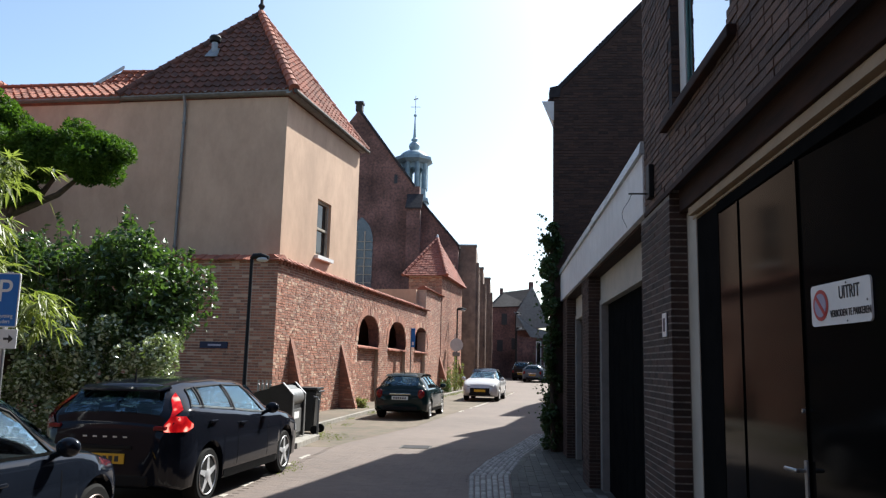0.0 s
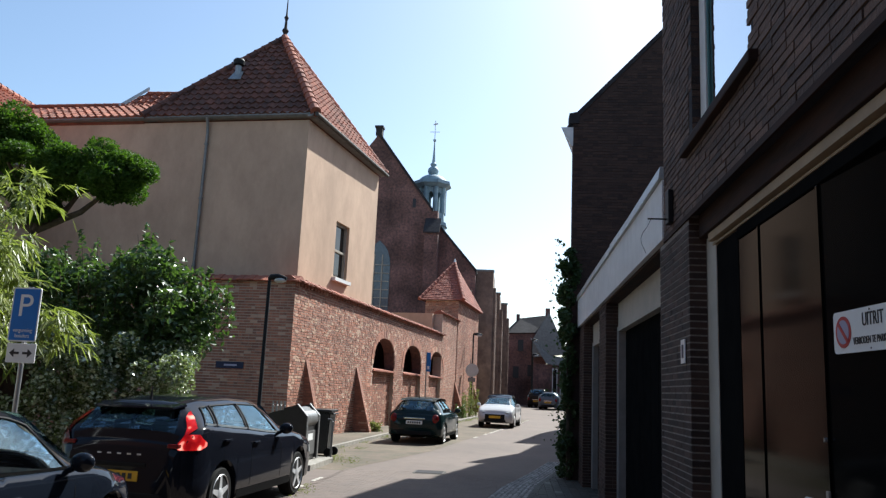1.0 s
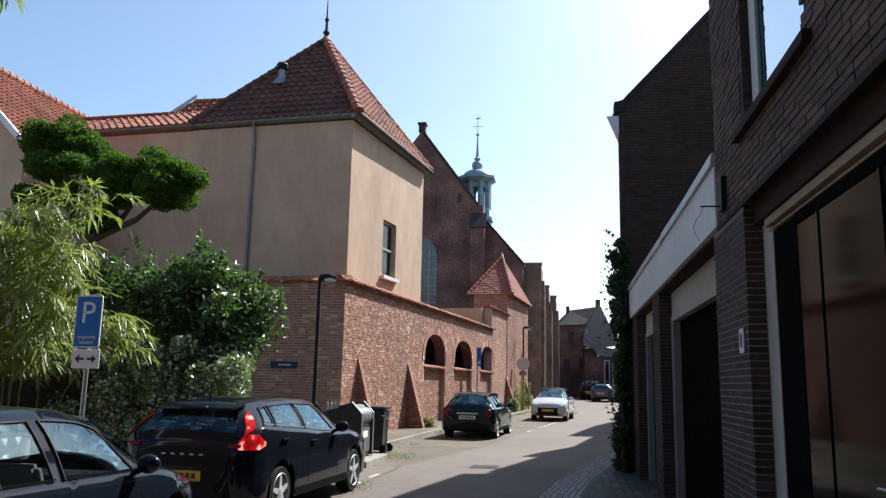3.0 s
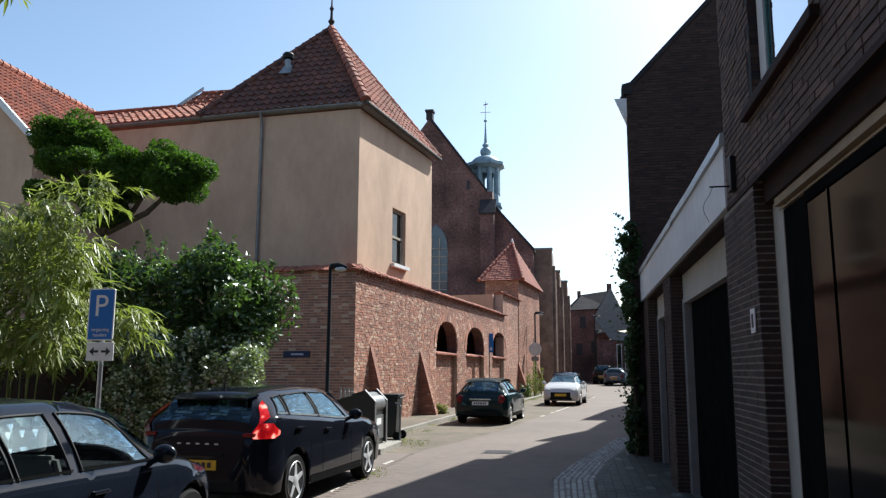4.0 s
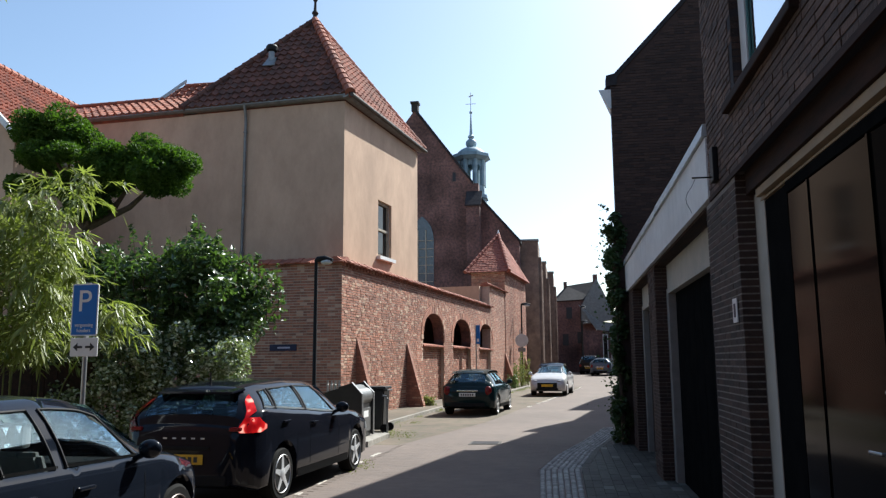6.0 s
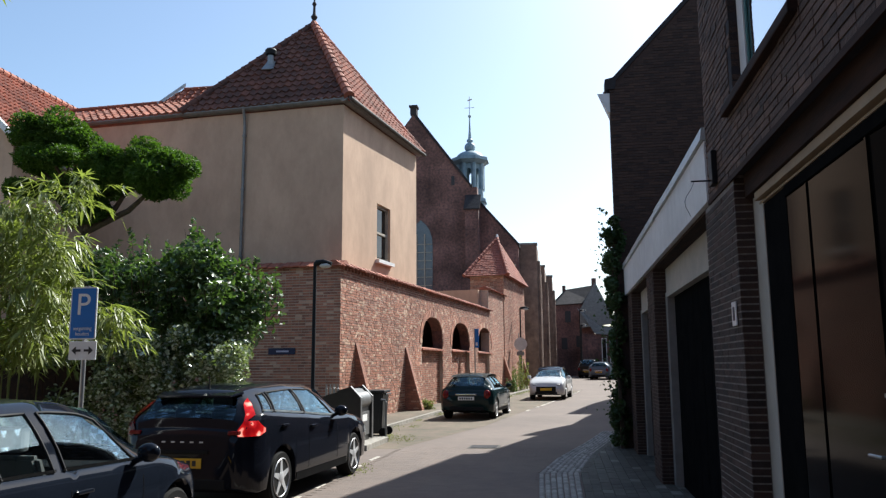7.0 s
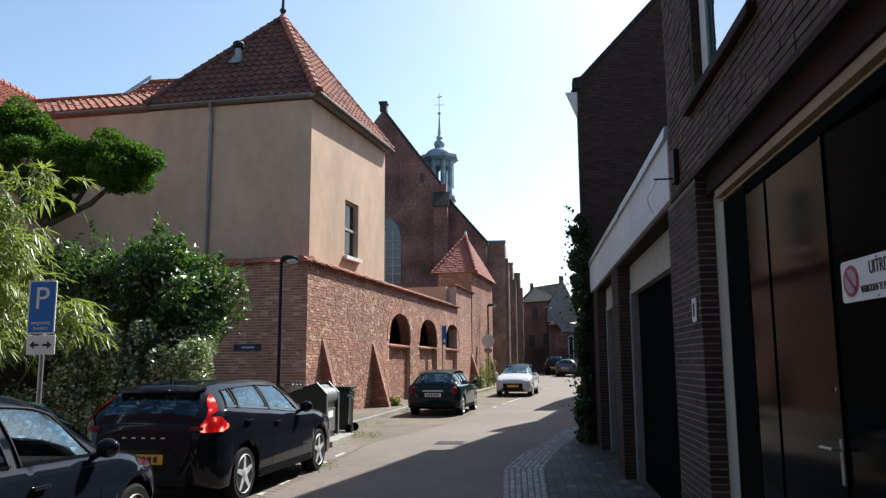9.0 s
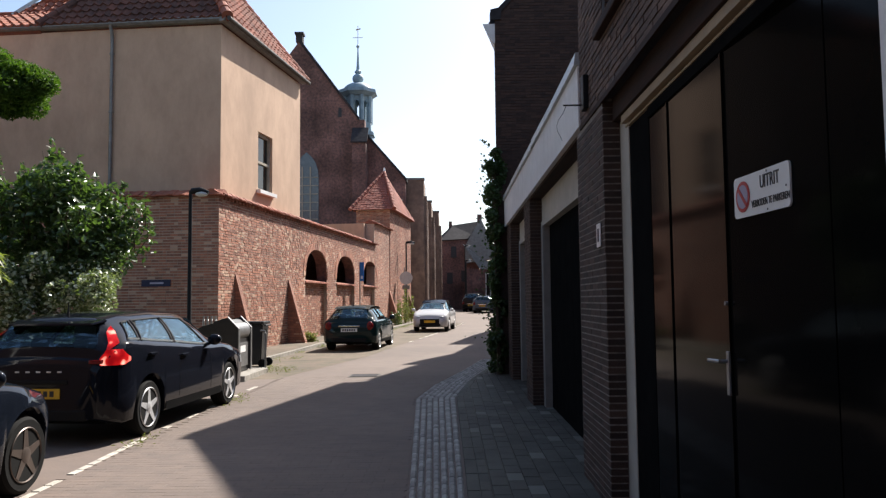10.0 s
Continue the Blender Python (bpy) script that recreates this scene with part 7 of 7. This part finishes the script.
def creeper():
    rng = np.random.default_rng(45)
    ob = thing("creeper", "dark climbing creeper on the house corner", "climbing plant")
    lumps = []
    for i in range(60):
        z = rng.uniform(0.15, 4.7)
        w = float(np.interp(z, [0, 0.8, 1.2, 2.2, 3.2, 4.3, 4.8], [0.1, 0.28, 0.1, 0.12, 0.2, 0.28, 0.16]))
        lumps.append(((1.14 - rng.uniform(0.0, w), 15.95 + rng.uniform(-0.15, 0.5), z), (0.12, 0.16, 0.16)))
    for i in range(10):
        lumps.append(((rng.uniform(1.1, 1.25), 15.9, rng.uniform(0.2, 4.4)), (0.1, 0.1, 0.2)))
    pts, nr = shell_points(rng, 9500, lumps, 0.3)
    stray = [(1.0 - abs(rng.normal()) * 0.16, 15.9 + rng.normal() * 0.2, rng.uniform(0.7, 4.9)) for _ in range(260)]
    bm = bmesh.new()
    for i in range(4):
        tube(bm, [(1.08 + 0.02 * i, 15.92, 0), (1.06, 15.93, 2.0), (1.1 - 0.03 * i, 15.94, 4.5)], [0.025, 0.018, 0.008], 6)
    part("stem", bm, M_BARK, ob)
    leaf_cloud("leaves", np.concatenate([pts, np.array(stray)]), 0.072, M_CREEPER, ob, 46, 0.8, 0.4)


def weeds():
    rng = np.random.default_rng(55)
    pts = []
    for i in range(34):
        y = rng.uniform(17.5, 46)
        x = kerb_left(y) + rng.normal() * 0.05 + 0.1
        for j in range(46):
            pts.append((x + rng.normal() * 0.12, y + rng.normal() * 0.25, ground_z(y) + 0.02 + abs(rng.normal()) * 0.02))
    for x, y in ((-3.5, 12.9), (-3.6, 17.7), (-3.8, 18.2), (-3.3, 12.4), (-3.42, 8.9), (-4.2, 21.5)):
        for j in range(50):
            pts.append((x + rng.normal() * 0.1, y + rng.normal() * 0.3, 0.02 + abs(rng.normal()) * 0.02))
    tagged(leaf_cloud("kerb_weeds", pts, 0.05, M_GRASS, None, 56, 0.3, 0, 0.5), "dry yellow-green weeds along the kerb", "weeds", kind="stuff")
    for k, (y, w, h, nm) in enumerate(((28.2, 0.6, 0.4, 1), (43.5, 0.9, 1.5, 1), (44.5, 1.1, 2.2, 1), (45.8, 1.2, 1.6, 1), (42.6, 1.0, 0.9, 0))):
        ob = thing("wall_plant", "tall stalked plant at the foot of the wall", "plant", "plants by the wall")
        c = WF(wall_y(y), 0, w)
        gz_ = ground_z(y) + 0.08
        bm = bmesh.new()
        P = []
        for i in range(9):
            dx, dy = rng.normal() * 0.16, rng.normal() * 0.16
            hh = h * rng.uniform(0.6, 1.0)
            tube(bm, [(c.x + dx * 0.4, c.y + dy * 0.4, gz_), (c.x + dx, c.y + dy, gz_ + hh)], [0.012, 0.005], 5)
            for j in range(36):
                t = rng.uniform(0.05, 1)
                P.append((c.x + dx * (0.4 + 0.6 * t) + rng.normal() * 0.10 * (1.2 - t), c.y + dy * t + rng.normal() * 0.1, gz_ + hh * t))
        part("stalk", bm, M_GRASS, ob)
        leaf_cloud("leaves", P, 0.13, M_GRASS if nm else M_SHRUB, ob, 57 + k, 0.4)


shrub()
ivy_hedge()
bamboo()
cloud_tree()
creeper()
weeds()
fence = thing("timber_fence", "dark brown timber fence behind the bamboo", "fence")
for i in range(16):
    part("board", boxes((-12.5 + i * 0.25, -12.26 + i * 0.25, 13.0, 13.03, 0, 1.75 + 0.01 * (i % 3))), M_SOFFIT, fence)
post_rail = part("rail", boxes((-12.5, -8.5, 13.03, 13.07, 1.3, 1.4)), M_SOFFIT, fence)


# ---------------------------------------------------------------- paving, piece by piece
def pavers(parent, rects, material, name, z0, z1, single, near, seed, cut=0.004, uneven=0.0018):
    """Small blocks (x0, x1, y0, y1) with chamfered tops; those within near (y range) as pieces."""
    rng = random.Random(seed)
    V, F = [], []
    made = 0
    for x0, x1, y0, y1 in rects:
        g = ground_z((y0 + y1) / 2)
        dz = rng.uniform(-uneven, uneven)
        t0, t1 = rng.uniform(-uneven, uneven) * 0.8, rng.uniform(-uneven, uneven) * 0.8
        a = z1 + g + dz
        b = cut
        q = [(x0, y0, a - b + z0 - z1), (x1, y0, a - b + z0 - z1), (x1, y1, a - b + z0 - z1), (x0, y1, a - b + z0 - z1), (x0, y0, a - b), (x1, y0, a - b), (x1, y1, a - b), (x0, y1, a - b),
             (x0 + b, y0 + b, a + t0), (x1 - b, y0 + b, a + t1), (x1 - b, y1 - b, a - t0), (x0 + b, y1 - b, a - t1)]
        f = [(8, 9, 10, 11), (4, 5, 9, 8), (5, 6, 10, 9), (6, 7, 11, 10), (7, 4, 8, 11), (0, 1, 5, 4), (1, 2, 6, 5), (2, 3, 7, 6), (3, 0, 4, 7)]
        if made < single and near[0] <= y0 <= near[1]:
            PIECES.append((name, q, f, material, parent))
            made += 1
        else:
            n = len(V)
            V += q
            F += [tuple(n + i for i in h) for h in f]
    if V:
        tagged(raw(name + "s", V, F, material, parent), kind="stuff")


rng_p = random.Random(77)
# granite gutter
rects = []
gl = along([(-0.2, 4), (-0.24, 6.3), (-0.46, 12.5), (-0.2, 14.5), (0.3, 17), (0.75, 19.5), (1.0, 21)])
for k in range(7):
    y = 4.6 + rng_p.uniform(0, 0.1)
    while y < 20.5:
        d = rng_p.uniform(0.11, 0.19)
        wide = (kerb_right(y) - 0.02 - gl(y)) / 7
        x = gl(y) + wide * k
        if wide > 0.05:
            rects.append((x + 0.008, x + wide - 0.008, y + 0.005, y + d - 0.005))
        y += d
gutter_base = thing("gutter", "uneven grey granite sett gutter", "gutter", kind="structure")
pavers(gutter_base, rects, M_COBBLE, "sett", -0.03, 0.016, 290, (5.6, 13), 81, 0.014)
# footpath blocks, laid along the street
rects = []
col = 0
x = 0.30
while x < 1.6:
    y = 4.6 - 0.15 * (col % 2)
    while y < 20:
        lo_, hi_ = kerb_right(y + 0.15) + 0.105, facade_x(y) + (0.28 if y < 15.9 else 0)
        a, b = max(x, lo_), min(x + 0.138, hi_)
        if b - a > 0.03:
            rects.append((a, b, y, y + 0.293))
        y += 0.30
    x += 0.145
    col += 1
pavers(pavement_right, rects, M_PAVE, "slab", -0.02, 0.062, 290, (5.4, 14), 82)
# clinkers in the road, laid across
rects = []
row = 0
y = 4.8
while y < 16.5:
    x = -3.38 - (0.1 if row % 2 else 0)
    end = gl(y) - 0.01
    while x < end - 0.04:
        rects.append((x + 0.001, min(x + 0.2, end) - 0.001, y + 0.0005, y + 0.1015))
        x += 0.2
    y += 0.102
    row += 1
pavers(road, rects, M_ROAD, "clinker", -0.01, 0.005, 280, (6.0, 7.6), 83, 0.0015, 0.0005)
# pale line of setts that marks the parking bay
bay = thing("bay_marking", "worn white sett line of the parking bay", "road marking", kind="structure")
ln = along([(-3.36, 5.5), (-3.52, 9.5), (-3.56, 14), (-3.45, 17)])
rects = []
y = 5.4
k = 0
while y < 14.5:
    if rng_p.random() < 0.6:
        rects.append((ln(y) - 0.04, ln(y) + 0.03, y, y + 0.19))
    y += 0.215
pavers(bay, rects, M_MARK, "sett", -0.01, 0.009, 60, (0, 20), 84)
lane_edge = along([(-3.42, 5.5), (-3.58, 9.5), (-3.62, 14), (-3.3, 17), (-2.27, 22), (-1.67, 27), (-0.67, 34), (0.53, 43), (1.13, 48)])
strip("parking_lane", lambda y: kerb_left(y) + 0.02, lane_edge, [16 + 0.5 * i for i in range(9)] + [21 + i for i in range(26)], 0.004, M_LANE, "mossy brown brick parking lane", "road")
line2 = along([(-2.2, 22), (-1.6, 27), (-0.6, 34), (0.6, 43), (1.2, 48)])
rects = []
y = 27.5
while y < 46:
    if rng_p.random() < 0.7:
        rects.append((line2(y) - 0.07, line2(y) + 0.05, y, y + 0.3))
    y += 0.34
pavers(bay, rects, M_MARK, "sett", -0.01, 0.009, 60, (0, 60), 85)


# ---------------------------------------------------------------- single bricks and tiles
for name, q, f, material, parent in PIECES:
    raw(name, [tuple(p) for p in q], f, material, parent)
